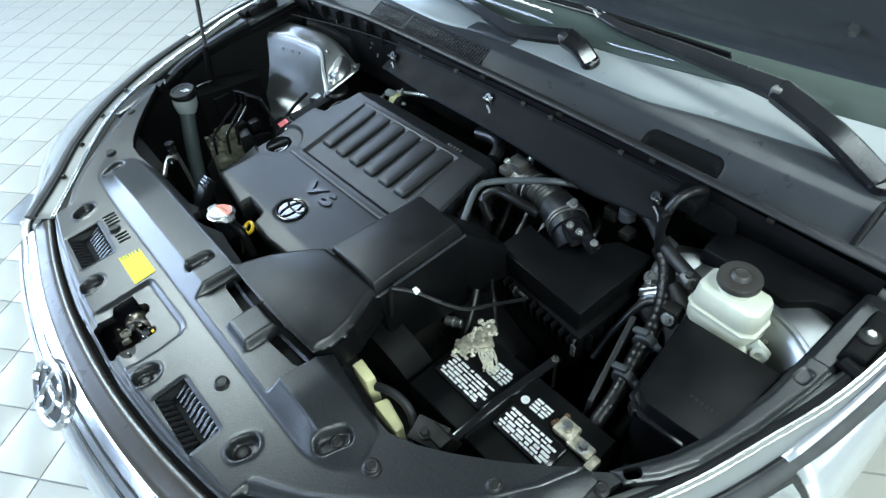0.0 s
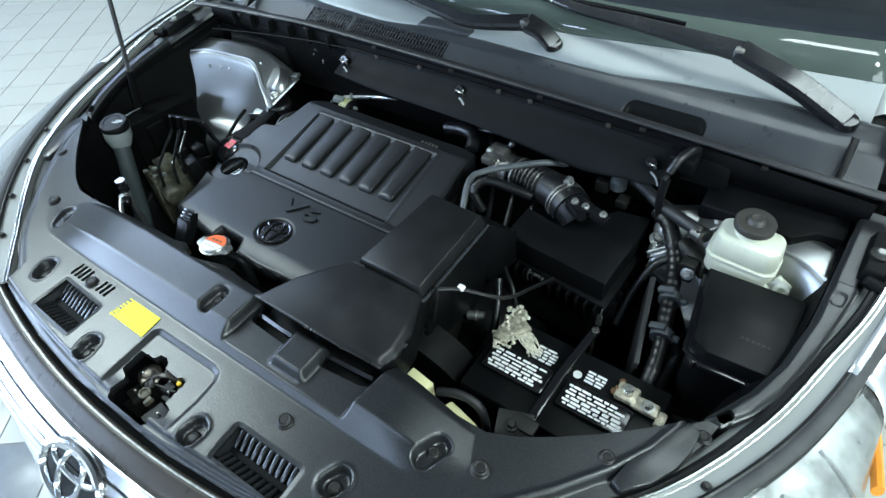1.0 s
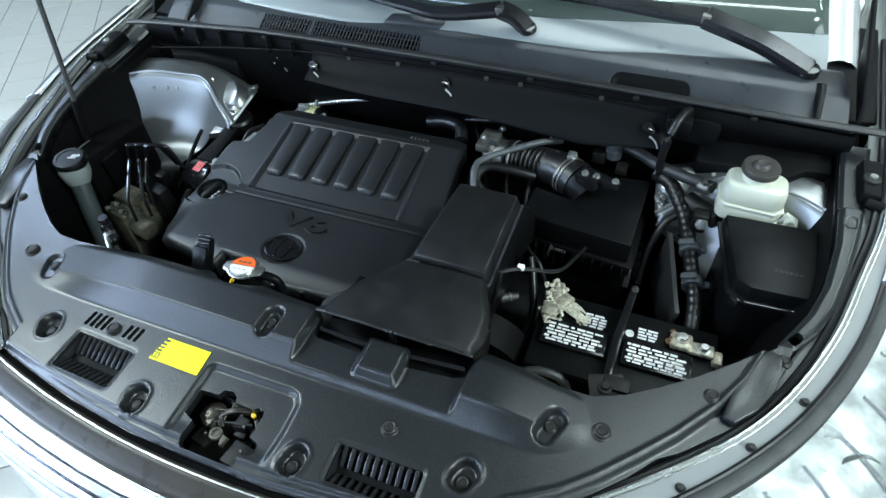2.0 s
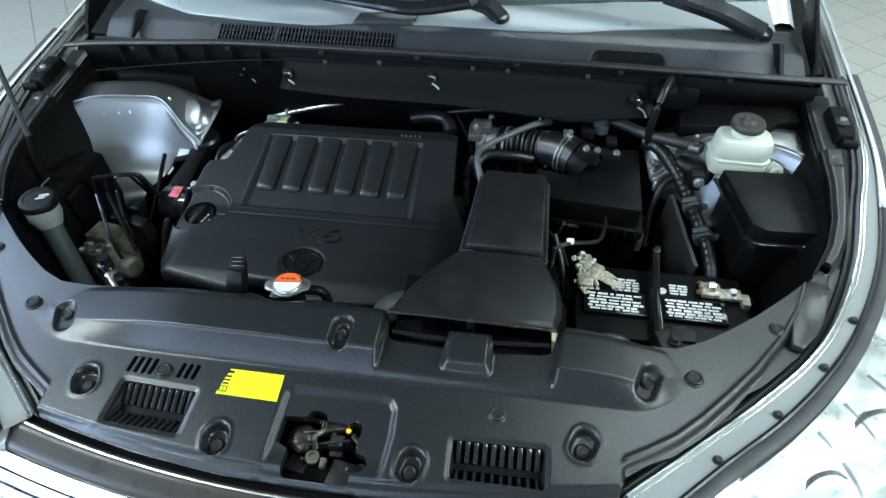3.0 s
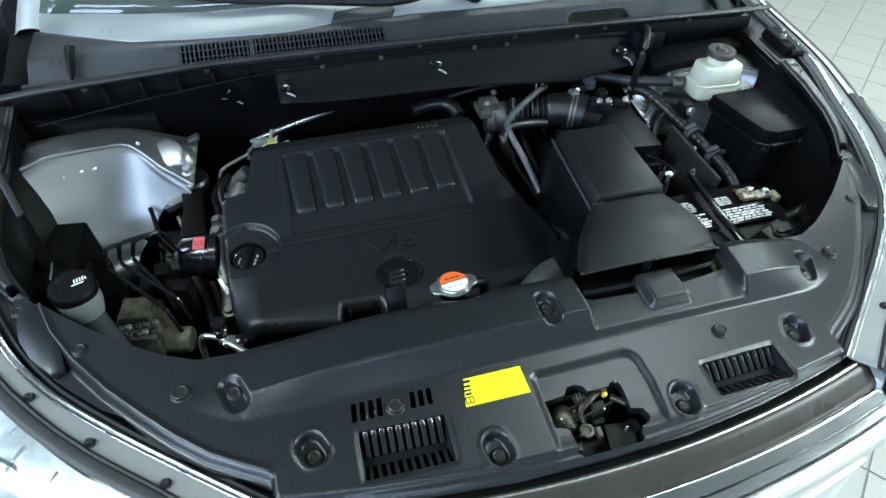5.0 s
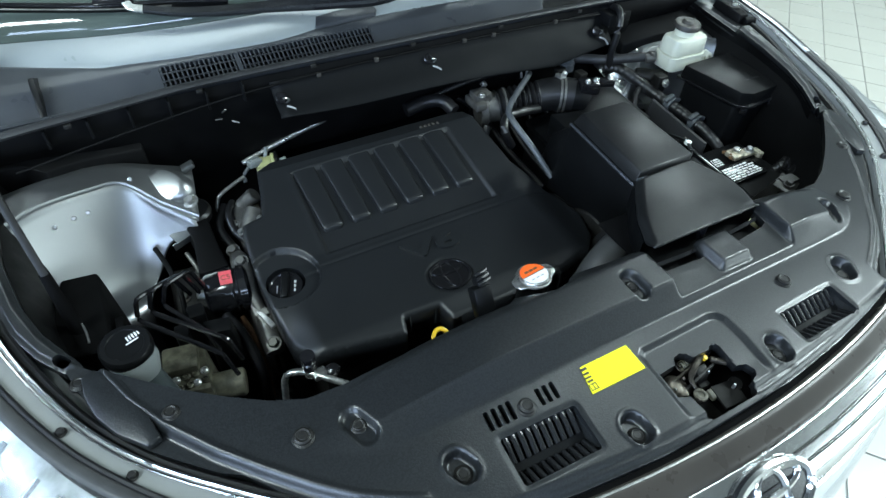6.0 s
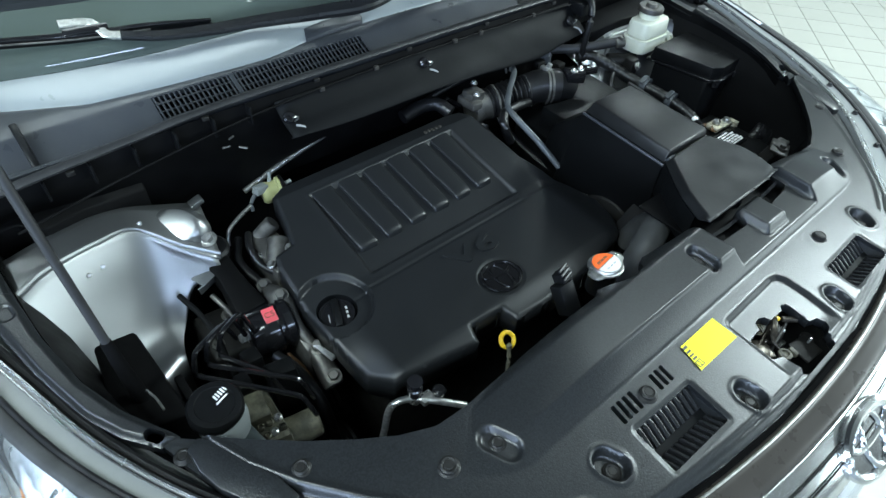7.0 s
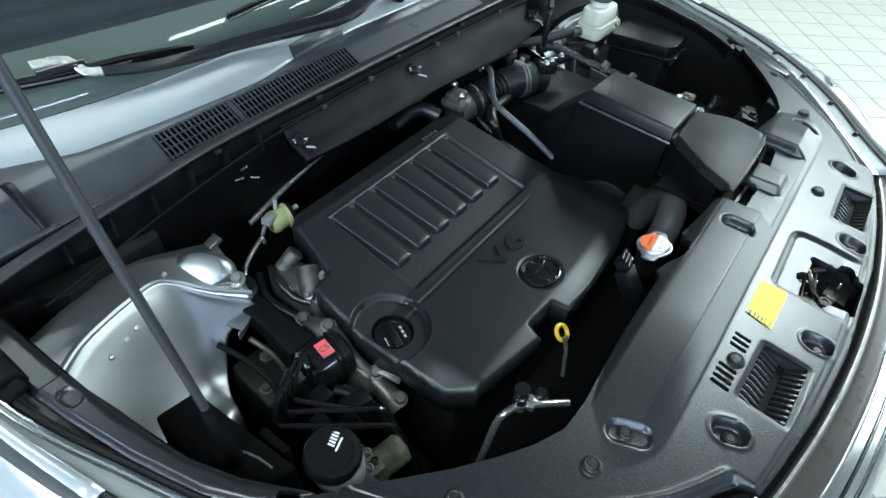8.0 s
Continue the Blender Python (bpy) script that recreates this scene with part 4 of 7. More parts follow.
part("tongue", hexa([(0.008, -0.066, 0.890), (0.016, -0.066, 0.890), (0.017, -0.050, 0.890), (0.007, -0.050, 0.890)], [(0.009, -0.065, 0.898), (0.015, -0.065, 0.898), (0.016, -0.051, 0.900), (0.008, -0.051, 0.900)], 0.0015), M_GREASE, latch, "greasy tan tongue")
part("slider", joined(hexa([(0.010, -0.036, 0.884), (0.036, -0.034, 0.884), (0.040, -0.014, 0.886), (0.014, -0.014, 0.886)], [(0.012, -0.034, 0.900), (0.034, -0.032, 0.902), (0.037, -0.018, 0.906), (0.016, -0.016, 0.904)], 0.003),
                      box((0.024, -0.030, 0.880), (0.020, 0.024, 0.012), 0.003)), M_GRIME, latch)
part("foot_plate", box((-0.028, -0.058, 0.880), (0.030, 0.024, 0.008), 0.003, (0, 0, -12)), M_GRIME, latch)
part("release_plate", joined(hexa([(0.020, -0.082, 0.884), (0.060, -0.086, 0.884), (0.066, -0.052, 0.884), (0.026, -0.046, 0.884)], [(0.020, -0.082, 0.888), (0.060, -0.086, 0.888), (0.066, -0.052, 0.889), (0.026, -0.046, 0.889)], 0.001),
                             lathe((0.066, -0.058, 0.882), (0, 0, 1), [(0, 0.0), (0.010, 0.0), (0.010, 0.006), (0, 0.006)], 16)), M_GRIME, latch)
lever = part("lever", hexa([(0.044, -0.020, 0.904), (0.050, -0.012, 0.904), (0.100, -0.060, 0.908), (0.094, -0.068, 0.908)], [(0.045, -0.019, 0.910), (0.050, -0.014, 0.910), (0.099, -0.060, 0.913), (0.094, -0.066, 0.913)], 0.001), M_OILY, latch, "worn steel release lever")
part("lever_end", lathe((0.096, -0.063, 0.911), (0.1, -0.2, 1), [(0.0075, -0.003), (0.0075, 0.002), (0.004, 0.004), (0, 0.004)], 14), M_STEEL, lever, "bright bent end")
for x, y, r in ((-0.034, -0.030, 0.0022), (-0.016, -0.058, 0.0026), (0.032, -0.030, 0.0022), (0.050, -0.064, 0.0022), (0.018, -0.016, 0.0030), (-0.010, -0.022, 0.0028)):
    part("rivet", lathe((x, y, 0.900), (0, 0, 1), [(r, -0.006), (r, 0.003), (r * 0.5, 0.0044), (0, 0.0044)], 10), M_STEEL if r < 0.0025 else M_OILY, latch)
part("paint_dot", lathe((0.040, -0.012, 0.909), (0.1, -0.2, 1), [(0.0040, -0.004), (0.0038, 0.002), (0, 0.003)], 12), M_HANDLE, latch, "yellow paint mark")

# side covers that carry the shroud back along the fenders
SIDE = [(0.748, 0.347), (0.771, 0.347), (0.801, 0.385), (0.826, 0.434), (0.851, 0.524), (0.868, 0.61), (0.884, 0.72), (0.902, 0.86), (0.850, 0.86), (0.842, 0.751), (0.836, 0.66), (0.829, 0.575), (0.811, 0.48), (0.789, 0.42), (0.768, 0.383), (0.753, 0.358)]
for s in (1, -1):
    plan = [(s * x, y) for x, y in SIDE]
    side_far = outline(plan)
    holes = [rounded(s * 0.7705, 0.364, 0.0075, 0.0125, 0.0072, s * -38)]

    def side_height(x, y, s=s, side_far=side_far):
        z = 0.949 + 0.115 * (y - 0.34) - 0.04 * np.maximum(y - 0.66, 0)
        d = -side_far(x, y)
        z = z - 0.006 * sstep(0.009, 0.0, d)
        dd = rounded(s * 0.852, 0.628, 0.010, 0.014, 0.009, s * -10)(x, y)
        return z - 0.003 * sstep(0.002, -0.003, dd) - 0.012 * sstep(0.66, 0.672, y)

    cover = thing("side_cover", "black plastic side cover along the fender", "engine cover", (s * 0.82, 0.6, 0.95), "side covers")
    solid(part("moulding", sheet(side_far, side_height, (min(p[0] for p in plan) - 0.004, max(p[0] for p in plan) + 0.004, 0.34, 0.87), 0.0018, holes, 0.014), M_SHROUD, cover, angle=60), 0.0016)
    part("apron_skirt", loft(refined([[(s * (x - 0.002), y, 0.938 + 0.115 * (y - 0.34) * 0.8), (s * (x + 0.006), y, 0.90 + 0.06 * (y - 0.3)), (s * (x + 0.012), y, 0.84)] for x, y in SIDE[8:][::-1]], 3, 3)), M_DARK, cover)
    flap = [(s * x, y) for x, y in ((0.676, 0.196), (0.692, 0.190), (0.722, 0.222), (0.741, 0.256), (0.750, 0.288), (0.750, 0.320), (0.734, 0.326), (0.703, 0.294), (0.688, 0.250))]
    if s < 0:
        flap = flap[::-1]
    part("flap", prism(flap, 0.938, lambda x, y: 0.9535 + 0.075 * (y - 0.25), 0.0022, 0.02), M_SHROUD, cover, "raised black end flap")

# ---- engine cover ----
engine_cover = thing("engine_cover", "satin black plastic engine cover with a louvred panel and raised lettering", "engine cover", (-0.17, 0.53, 0.76))
ec_plan = [(-0.455, 0.318), (-0.298, 0.294), (-0.290, 0.322), (-0.222, 0.318), (-0.212, 0.288), (-0.14, 0.284), (0.0, 0.292), (0.055, 0.302), (0.115, 0.318), (0.160, 0.36), (0.182, 0.425), (0.168, 0.485), (0.136, 0.548), (0.108, 0.60),
           (0.100, 0.70), (0.094, 0.790), (0.060, 0.802), (-0.38, 0.790), (-0.412, 0.765), (-0.425, 0.70), (-0.440, 0.648), (-0.478, 0.640), (-0.486, 0.615), (-0.490, 0.53), (-0.488, 0.44), (-0.480, 0.36)]
ec_far = outline(ec_plan)
PANEL = outline([(-0.356, 0.519), (0.024, 0.522), (0.019, 0.735), (-0.353, 0.728)])


def ec_height(x, y):
    z = 0.8235 + 0.212 * np.maximum(y - 0.523, 0) + 0.02 * np.minimum(y - 0.523, 0)
    z = np.where(y > 0.75, 0.8235 + 0.212 * 0.227 - 0.25 * (y - 0.75), z)
    d = ec_far(x, y)
    z = z - 0.0045 * sstep(-0.0065, 0.0, d)
    z = z - 0.030 * sstep(0.075, 0.18, x) * sstep(0.64, 0.5, y) - 0.022 * sstep(-0.43, -0.49, x) * sstep(0.47, 0.36, y) - 0.008 * sstep(0.335, 0.29, y)
    p = PANEL(x, y)
    z = z - 0.007 * sstep(0.001, -0.0065, p) + 0.0009 * np.exp(-((p - 0.004) / 0.003) ** 2)
    # oil filler recess
    r = np.hypot(x + 0.447, y - 0.498)
    z = z - 0.011 * sstep(0.0665, 0.0630, r) + 0.0006 * np.exp(-((r - 0.0685) / 0.0022) ** 2)
    # crease between upper and lower half
    c = np.abs(y - 0.497 - 0.012 * (x + 0.1))
    z = z - 0.0020 * np.exp(-(c / 0.0022) ** 2) * sstep(0.0, 0.05, -d)
    r = np.hypot((x + 0.172) / 1.12, y - 0.372)
    return z - 0.002 * sstep(0.042, 0.0395, r)


oil_hole = rounded(-0.447, 0.494, 0.0355, 0.0355, 0.0355)
solid(part("shell", sheet(ec_far, ec_height, (-0.50, 0.20, 0.278, 0.81), 0.0028, [oil_hole], 0.045), M_ENGINE, engine_cover, angle=60), 0.002)


def cover_louvre(k):
    """A tongue that is flush at its rear end, stands proud at its rounded front end and is a little domed."""
    x0, x1 = -0.342 + 0.0602 * k, -0.3015 + 0.0604 * k
    X0, X1 = -0.349 + 0.0608 * k, -0.3005 + 0.0612 * k
    rows = []
    for f in (0.0, 0.015, 0.035, 0.07, 0.12, 0.25, 0.45, 0.7, 0.9, 1.0):
        y = 0.569 + 0.0012 * k + 0.1595 * f
        l, r = x0 + (X0 - x0) * f, x1 + (X1 - x1) * f
        cut = 0.006 * max(0.0, 1 - f / 0.045) ** 2
        base = 0.8235 + 0.212 * (y - 0.523) - 0.0075
        row = []
        for g, up in ((0.0, 0.0), (0.0, 0.62), (0.035, 0.90), (0.09, 1.0), (0.3, 1.10), (0.5, 1.13), (0.7, 1.10), (0.91, 1.0), (0.965, 0.90), (1.0, 0.62), (1.0, 0.0)):
            x = l + cut + (r - l - 2 * cut) * g
            high = (0.0105 - 0.0035 * f) * (0.0 if f == 0.0 else 0.72 if f < 0.02 else 0.93 if f < 0.04 else 1.0)
            row.append((x, y, base + high * up))
        rows.append(row)
    return loft(rows)


for k in range(6):
    part("louvre", cover_louvre(k), M_ENGINE, engine_cover, angle=50)


def on_cover(bm, x, y, lift, turn=0.0):
    z = float(ec_height(np.array([x]), np.array([y]))[0])
    bm.transform(pose(x, y, z + lift, 1.2 if y < 0.52 else 12, 0, turn))
    return bm


v6 = words("V6", 0.050, 0.0040, 0.0016)
v6.transform(Matrix.Diagonal((2.05, 1.10, 1, 1)))
part("lettering", on_cover(v6, -0.168, 0.450, 0.001, -1.0), M_SHROUD, engine_cover, "raised satin characters")
for k in range(5):
    part("lettering_bar", on_cover(box((0, 0, 0), (0.007, 0.009, 0.0012), 0.0003), -0.037 + 0.0105 * k, 0.757, 0.0012), M_CAPGREY, engine_cover)
ground = lathe((0, 0, 0), (0, 0, 1), [(0.0385, -0.002), (0.0385, 0.0005), (0.0, 0.0008)], 36)
ground.transform(Matrix.Diagonal((1, 0.86, 1, 1)))
badge = part("badge", on_cover(joined(ground, tube([(0.0385 * math.cos(a), 0.0335 * math.sin(a), 0.0012) for a in np.linspace(0, 2 * math.pi, 37)], 0.0036, 8)), -0.172, 0.372, 0.0012), M_GLOSS, engine_cover, "gloss black oval badge")
part("badge_bar", on_cover(joined(tube([(0.014 * math.cos(a), 0.031 * math.sin(a), 0.0015) for a in np.linspace(0, 2 * math.pi, 25)], 0.0028, 8),
                                  tube([(0.031 * math.cos(a), 0.016 + 0.013 * math.sin(a), 0.0015) for a in np.linspace(0, 2 * math.pi, 25)], 0.0028, 8)), -0.172, 0.372, 0.0008), M_GLOSS, badge)

# oil filler cap
oil = thing("oil_filler_cap", "black oil filler cap with a raised grip bar and pale print", "cap", (-0.447, 0.496, 0.765))
oil_m = pose(-0.447, 0.494, 0.785, 8, -4, -22)


def at_oil(bm):
    bm.transform(oil_m)
    return bm


part("body", at_oil(lathe((0, 0, 0), (0, 0, 1), [(0.034, -0.02), (0.034, 0.012), (0.0335, 0.018), (0.031, 0.0215), (0.027, 0.022), (0.0255, 0.0205), (0, 0.0205)], 36)), M_GLOSS, oil)
part("grip", at_oil(box((0, 0, 0.024), (0.014, 0.056, 0.012), 0.004)), M_BOX, oil, "raised grip bar")
for k in range(3):
    part("print_bar", at_oil(box((0.018, -0.010 + 0.009 * k, 0.0212), (0.004, 0.006, 0.0006), 0)), M_PRINTGREY, oil)
part("print_bar", at_oil(box((-0.014, -0.006, 0.0212), (0.002, 0.016, 0.0006), 0)), M_PRINTGREY, oil)

# ---- cowl ----
def bent(points, radius=0.012):
    """Turns a polyline's corners into short bends."""
    P = [np.array(q, float) for q in points]
    out = [P[0]]
    for a, b, c in zip(P, P[1:], P[2:]):
        u, v = a - b, c - b
        lu, lv = np.linalg.norm(u), np.linalg.norm(v)
        k = min(radius, lu * 0.45, lv * 0.45)
        p0, p1 = b + u / lu * k, b + v / lv * k
        out += [p0, 0.25 * p0 + 0.5 * b + 0.25 * p1, p1]
    out.append(P[-1])
    return out


def pipe(points, r, n=8, radius=0.012):
    """A stiff pipe along a bent polyline."""
    line = bent(points, radius)
    bm = bmesh.new()
    rings_, up = [], Vector((0.13, 0.21, 1)).normalized()
    for i, q in enumerate(line):
        d = Vector(line[min(i + 1, len(line) - 1)] - line[max(i - 1, 0)]).normalized()
        s1 = d.cross(up)
        s1 = s1.normalized() if s1.length > 0.05 else d.cross(Vector((1, 0, 0))).normalized()
        s2 = s1.cross(d).normalized()
        rings_.append([bm.verts.new(Vector(q) + s1 * (r * math.cos(2 * math.pi * k / n)) + s2 * (r * math.sin(2 * math.pi * k / n))) for k in range(n)])
    for a, b in zip(rings_, rings_[1:]):
        for k in range(n):
            bm.faces.new((a[k], a[(k + 1) % n], b[(k + 1) % n], b[k]))
    bm.faces.new(rings_[0][::-1])
    bm.faces.new(rings_[-1])
    return bm


def rings(loops, bev=0.004, segments=2):
    """A closed body through several like loops of corners."""
    bm = bmesh.new()
    vs = [[bm.verts.new(p) for p in loop] for loop in loops]
    n = len(vs[0])
    bm.faces.new(vs[0][::-1])
    bm.faces.new(vs[-1])
    for a, b in zip(vs, vs[1:]):
        for i in range(n):
            bm.faces.new((a[i], a[(i + 1) % n], b[(i + 1) % n], b[i]))
    bmesh.ops.recalc_face_normals(bm, faces=bm.faces)
    return bevelled(bm, bev, segments)


cowl = thing("cowl_panel", "grey-black plastic cowl panel with an air grille below the windscreen", "car panel", (0, 0.95, 1.0))
cowl_far = outline([(-0.82, 0.855), (-0.44, 0.868), (0.1, 0.868), (0.6, 0.864), (0.86, 0.858), (0.84, 1.034)] + [(x, y + 0.006) for x, y in zip(FOOT_X, FOOT_Y)][-2::-1])
GR = (-0.525, -0.074, 0.889, 0.945)


def cowl_height(x, y):
    z = np.interp(y, [0.85, 0.868, 0.895, 0.945, 0.97, 1.06], [1.022, 1.022, 1.004, 1.036, 1.042, 1.050])
    bump = rounded(0.47, 0.905, 0.085, 0.024, 0.022)(x, y)
    z = z - 0.012 * sstep(0.002, -0.010, bump)
    return z - 0.003 * sstep(-0.010, -0.002, cowl_far(x, y)) * sstep(0.93, 0.96, y)


grille_far = rounded((GR[0] + GR[1]) / 2, (GR[2] + GR[3]) / 2, (GR[1] - GR[0]) / 2, (GR[3] - GR[2]) / 2, 0.003)
solid(part("panel", sheet(cowl_far, cowl_height, (-0.86, 0.88, 0.845, 1.07), 0.0055, [grille_far], 0.012), M_COWL, cowl, angle=60), 0.002)
# Patch just above the panel darkens the shallow pocket like a shaded opening.
pocket_far = rounded(0.47, 0.907, 0.083, 0.023, 0.020)
solid(part("pocket", sheet(pocket_far, lambda x, y: cowl_height(x, y) + 0.0014, (0.38, 0.56, 0.88, 0.935), 0.004, (), 0.0), M_PLATE, cowl, "black patch that paints the pocket's recess dark"), 0.001)
ch = lambda x, y: float(cowl_height(np.array([x]), np.array([y]))[0])
grid = part("air_grille", joined(*[hexa([(GR[0], y - 0.0020, ch(-0.3, y) - 0.0016), (GR[1], y - 0.0020, ch(-0.3, y) - 0.0016), (GR[1], y + 0.0020, ch(-0.3, y) - 0.0016), (GR[0], y + 0.0020, ch(-0.3, y) - 0.0016)],
                                        [(GR[0], y - 0.0020, ch(-0.3, y)), (GR[1], y - 0.0020, ch(-0.3, y)), (GR[1], y + 0.0020, ch(-0.3, y)), (GR[0], y + 0.0020, ch(-0.3, y))], 0)
                                   for y in (0.8905, 0.9037, 0.9170, 0.9303, 0.9435)]), M_COWL, cowl)
for k in range(49):
    x = GR[0] + 0.003 + (GR[1] - GR[0] - 0.006) * k / 48
    w = 0.0015 if k != 16 else 0.0048
    part("grille_bar", hexa([(x - w, GR[2], ch(x, GR[2]) - 0.0016), (x + w, GR[2], ch(x, GR[2]) - 0.0016), (x + w, GR[3], ch(x, GR[3]) - 0.0016), (x - w, GR[3], ch(x, GR[3]) - 0.0016)],
                            [(x - w, GR[2], ch(x, GR[2]) + 0.0003), (x + w, GR[2], ch(x, GR[2]) + 0.0003), (x + w, GR[3], ch(x, GR[3]) + 0.0003), (x - w, GR[3], ch(x, GR[3]) + 0.0003)], 0), M_COWL, grid)
# Solid dead-black block stands for the shaded hollow under the grille.
part("grille_cavity", hexa([(-0.53, 0.89, 0.945), (-0.066, 0.89, 0.945), (-0.066, 0.955, 0.945), (-0.53, 0.955, 0.945)], [(-0.53, 0.882, 0.960), (-0.066, 0.882, 0.960), (-0.066, 0.955, 0.990), (-0.53, 0.955, 0.990)], 0), M_DEADBLACK, cowl)
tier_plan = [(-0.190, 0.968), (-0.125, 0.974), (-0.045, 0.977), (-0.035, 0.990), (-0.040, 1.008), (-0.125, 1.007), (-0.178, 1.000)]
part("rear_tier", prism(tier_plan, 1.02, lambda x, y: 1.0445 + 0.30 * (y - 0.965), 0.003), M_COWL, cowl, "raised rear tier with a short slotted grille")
# Raised bars carry the open slots' shade in their colour.
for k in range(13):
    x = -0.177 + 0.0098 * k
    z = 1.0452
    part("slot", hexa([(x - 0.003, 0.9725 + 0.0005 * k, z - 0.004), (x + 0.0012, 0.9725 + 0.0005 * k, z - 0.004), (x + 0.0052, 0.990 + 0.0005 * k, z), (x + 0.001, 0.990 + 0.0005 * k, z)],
                      [(x - 0.003, 0.9725 + 0.0005 * k, z + 0.0008), (x + 0.0012, 0.9725 + 0.0005 * k, z + 0.0008), (x + 0.0052, 0.990 + 0.0005 * k, z + 0.0062), (x + 0.001, 0.990 + 0.0005 * k, z + 0.0062)], 0), M_DEADBLACK, cowl, "dead-black bar drawn as a shaded drain slot")
for x0, s in ((-0.741, 1), (0.80, -1)):
    part("stopper_fin", hexa([(x0, 0.864, 1.012), (x0 + s * 0.012, 0.864, 1.012), (x0 + s * 0.012, 0.99, 1.035), (x0, 0.99, 1.035)],
                             [(x0, 0.928, 1.057), (x0 + s * 0.010, 0.928, 1.057), (x0 + s * 0.010, 0.945, 1.060), (x0, 0.945, 1.060)], 0.002), M_BOX, cowl, "black triangular fin")
STRIP = [(-0.862, 0.806, 1.030), (-0.78, 0.822, 1.032), (-0.60, 0.845, 1.032), (-0.44, 0.861, 1.032), (-0.1, 0.863, 1.033), (0.25, 0.862, 1.032), (0.589, 0.854, 1.031), (0.78, 0.848, 1.031), (0.912, 0.844, 1.033)]
strip = thing("weatherstrip", "thick black rubber weatherstrip along the cowl", "seal", (0, 0.86, 1.02))
part("bulb", tube([(x, y, z - 0.003) for x, y, z in STRIP], 0.0125, 12, flat=0.50), M_SEAL, strip)
for dy, dz in ((-0.0085, -0.0005), (-0.001, 0.0035), (0.0075, 0.0005)):
    part("ridge", tube([(x, y + dy, z + dz - 0.003) for x, y, z in STRIP], 0.0023, 6), M_SEAL, strip)
part("foot", tube([(x, y + 0.009, z - 0.010) for x, y, z in STRIP], 0.006, 8, flat=0.6), M_RUBBER, strip)
for k in range(7):
    x = -0.7 + 0.23 * k
    y, z = (float(np.interp(x, [q[0] for q in STRIP], [q[c] for q in STRIP])) for c in (1, 2))
    part("clip", box((x, y - 0.010, z - 0.012), (0.012, 0.006, 0.008), 0.001), M_CLIP, strip)
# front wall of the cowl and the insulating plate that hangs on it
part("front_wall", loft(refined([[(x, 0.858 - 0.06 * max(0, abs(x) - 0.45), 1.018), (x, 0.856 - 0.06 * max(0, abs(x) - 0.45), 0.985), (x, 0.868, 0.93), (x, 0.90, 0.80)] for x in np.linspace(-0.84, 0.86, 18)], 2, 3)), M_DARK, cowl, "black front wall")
plate_bottom = [(-0.335, 0.956), (-0.18, 0.945), (0.08, 0.942), (0.30, 0.925), (0.37, 0.922), (0.45, 0.935), (0.53, 0.945)]
rows = []
for x, zb in plate_bottom:
    rows.append([(x, 0.852, 1.004), (x, 0.846, 0.990), (x, 0.826, 0.972), (x, 0.806, (0.972 + zb) / 2), (x, 0.792, zb), (x, 0.800, zb - 0.006)])
solid(part("insulator_plate", loft(refined(rows, 5, 4)), M_PLATE, cowl, "dull black insulating plate"), 0.003)
part("plate_edge", tube([(-0.80, 0.790, 0.972), (-0.60, 0.822, 0.985), (-0.37, 0.843, 0.999), (-0.1, 0.850, 1.005), (0.3, 0.850, 1.004), (0.55, 0.842, 1.001)], 0.0022, 6), M_DARK, cowl, "thin black edge strip")
for k in range(6):
    x = -0.74 + 0.07 * k
    part("wall_rib", box((x, 0.848 - 0.05 * max(0, abs(x) - 0.45), 1.0), (0.004, 0.02, 0.036), 0.001), M_BOX, cowl)
for x, y, z in ((-0.323, 0.824, 0.978), (0.022, 0.838, 0.984), (0.489, 0.815, 0.972)):
    clip = thing("wall_clip", "black clip with a pale tail on the cowl's insulating plate", "clip", (x, y, z), "wall clips")
    part("head", joined(lathe((x, y + 0.004, z), (0, -0.8, 0.6), [(0.012, 0), (0.012, 0.006), (0.009, 0.009), (0.004, 0.009), (0.004, 0.006), (0, 0.006)], 18)), M_GLOSS, clip)
    part("ring", tube([(x + 0.0135 * math.cos(a), y - 0.008 - 0.008 * math.sin(a), z + 0.0105 * math.sin(a)) for a in np.linspace(-1.6, 1.6, 12)], 0.0018, 6), M_STEEL, clip, "thin bright ring")
    part("tail", tube([(x + 0.006, y - 0.012, z - 0.010), (x + 0.020, y - 0.018, z - 0.016), (x + 0.028, y - 0.024, z - 0.028)], 0.0022, 6), M_PRINTGREY, clip, "pale plastic tail")
for x, z in ((-0.232, 1.0), (-0.10, 1.006), (0.12, 1.006), (0.20, 1.005), (0.38, 1.004)):
    part("edge_clip", box((x, 0.849, z), (0.010, 0.007, 0.009), 0.001), M_CAPGREY, cowl)
for x, z, r in ((-0.455, 0.955, 25), (-0.425, 0.945, -10), (-0.44, 0.968, 60)):
    part("wall_pin", rod((x, 0.842, z), (x + 0.012 * math.cos(radians(r)), 0.832, z + 0.012 * math.sin(radians(r))), 0.0018, 8), M_ALU, cowl)
# corner block at the plate's end
part("corner_block", joined(box((0.545, 0.835, 0.995), (0.05, 0.06, 0.030), 0.004), box((0.585, 0.855, 0.965), (0.09, 0.02, 0.06), 0.003)), M_BOX, cowl, "black corner block")

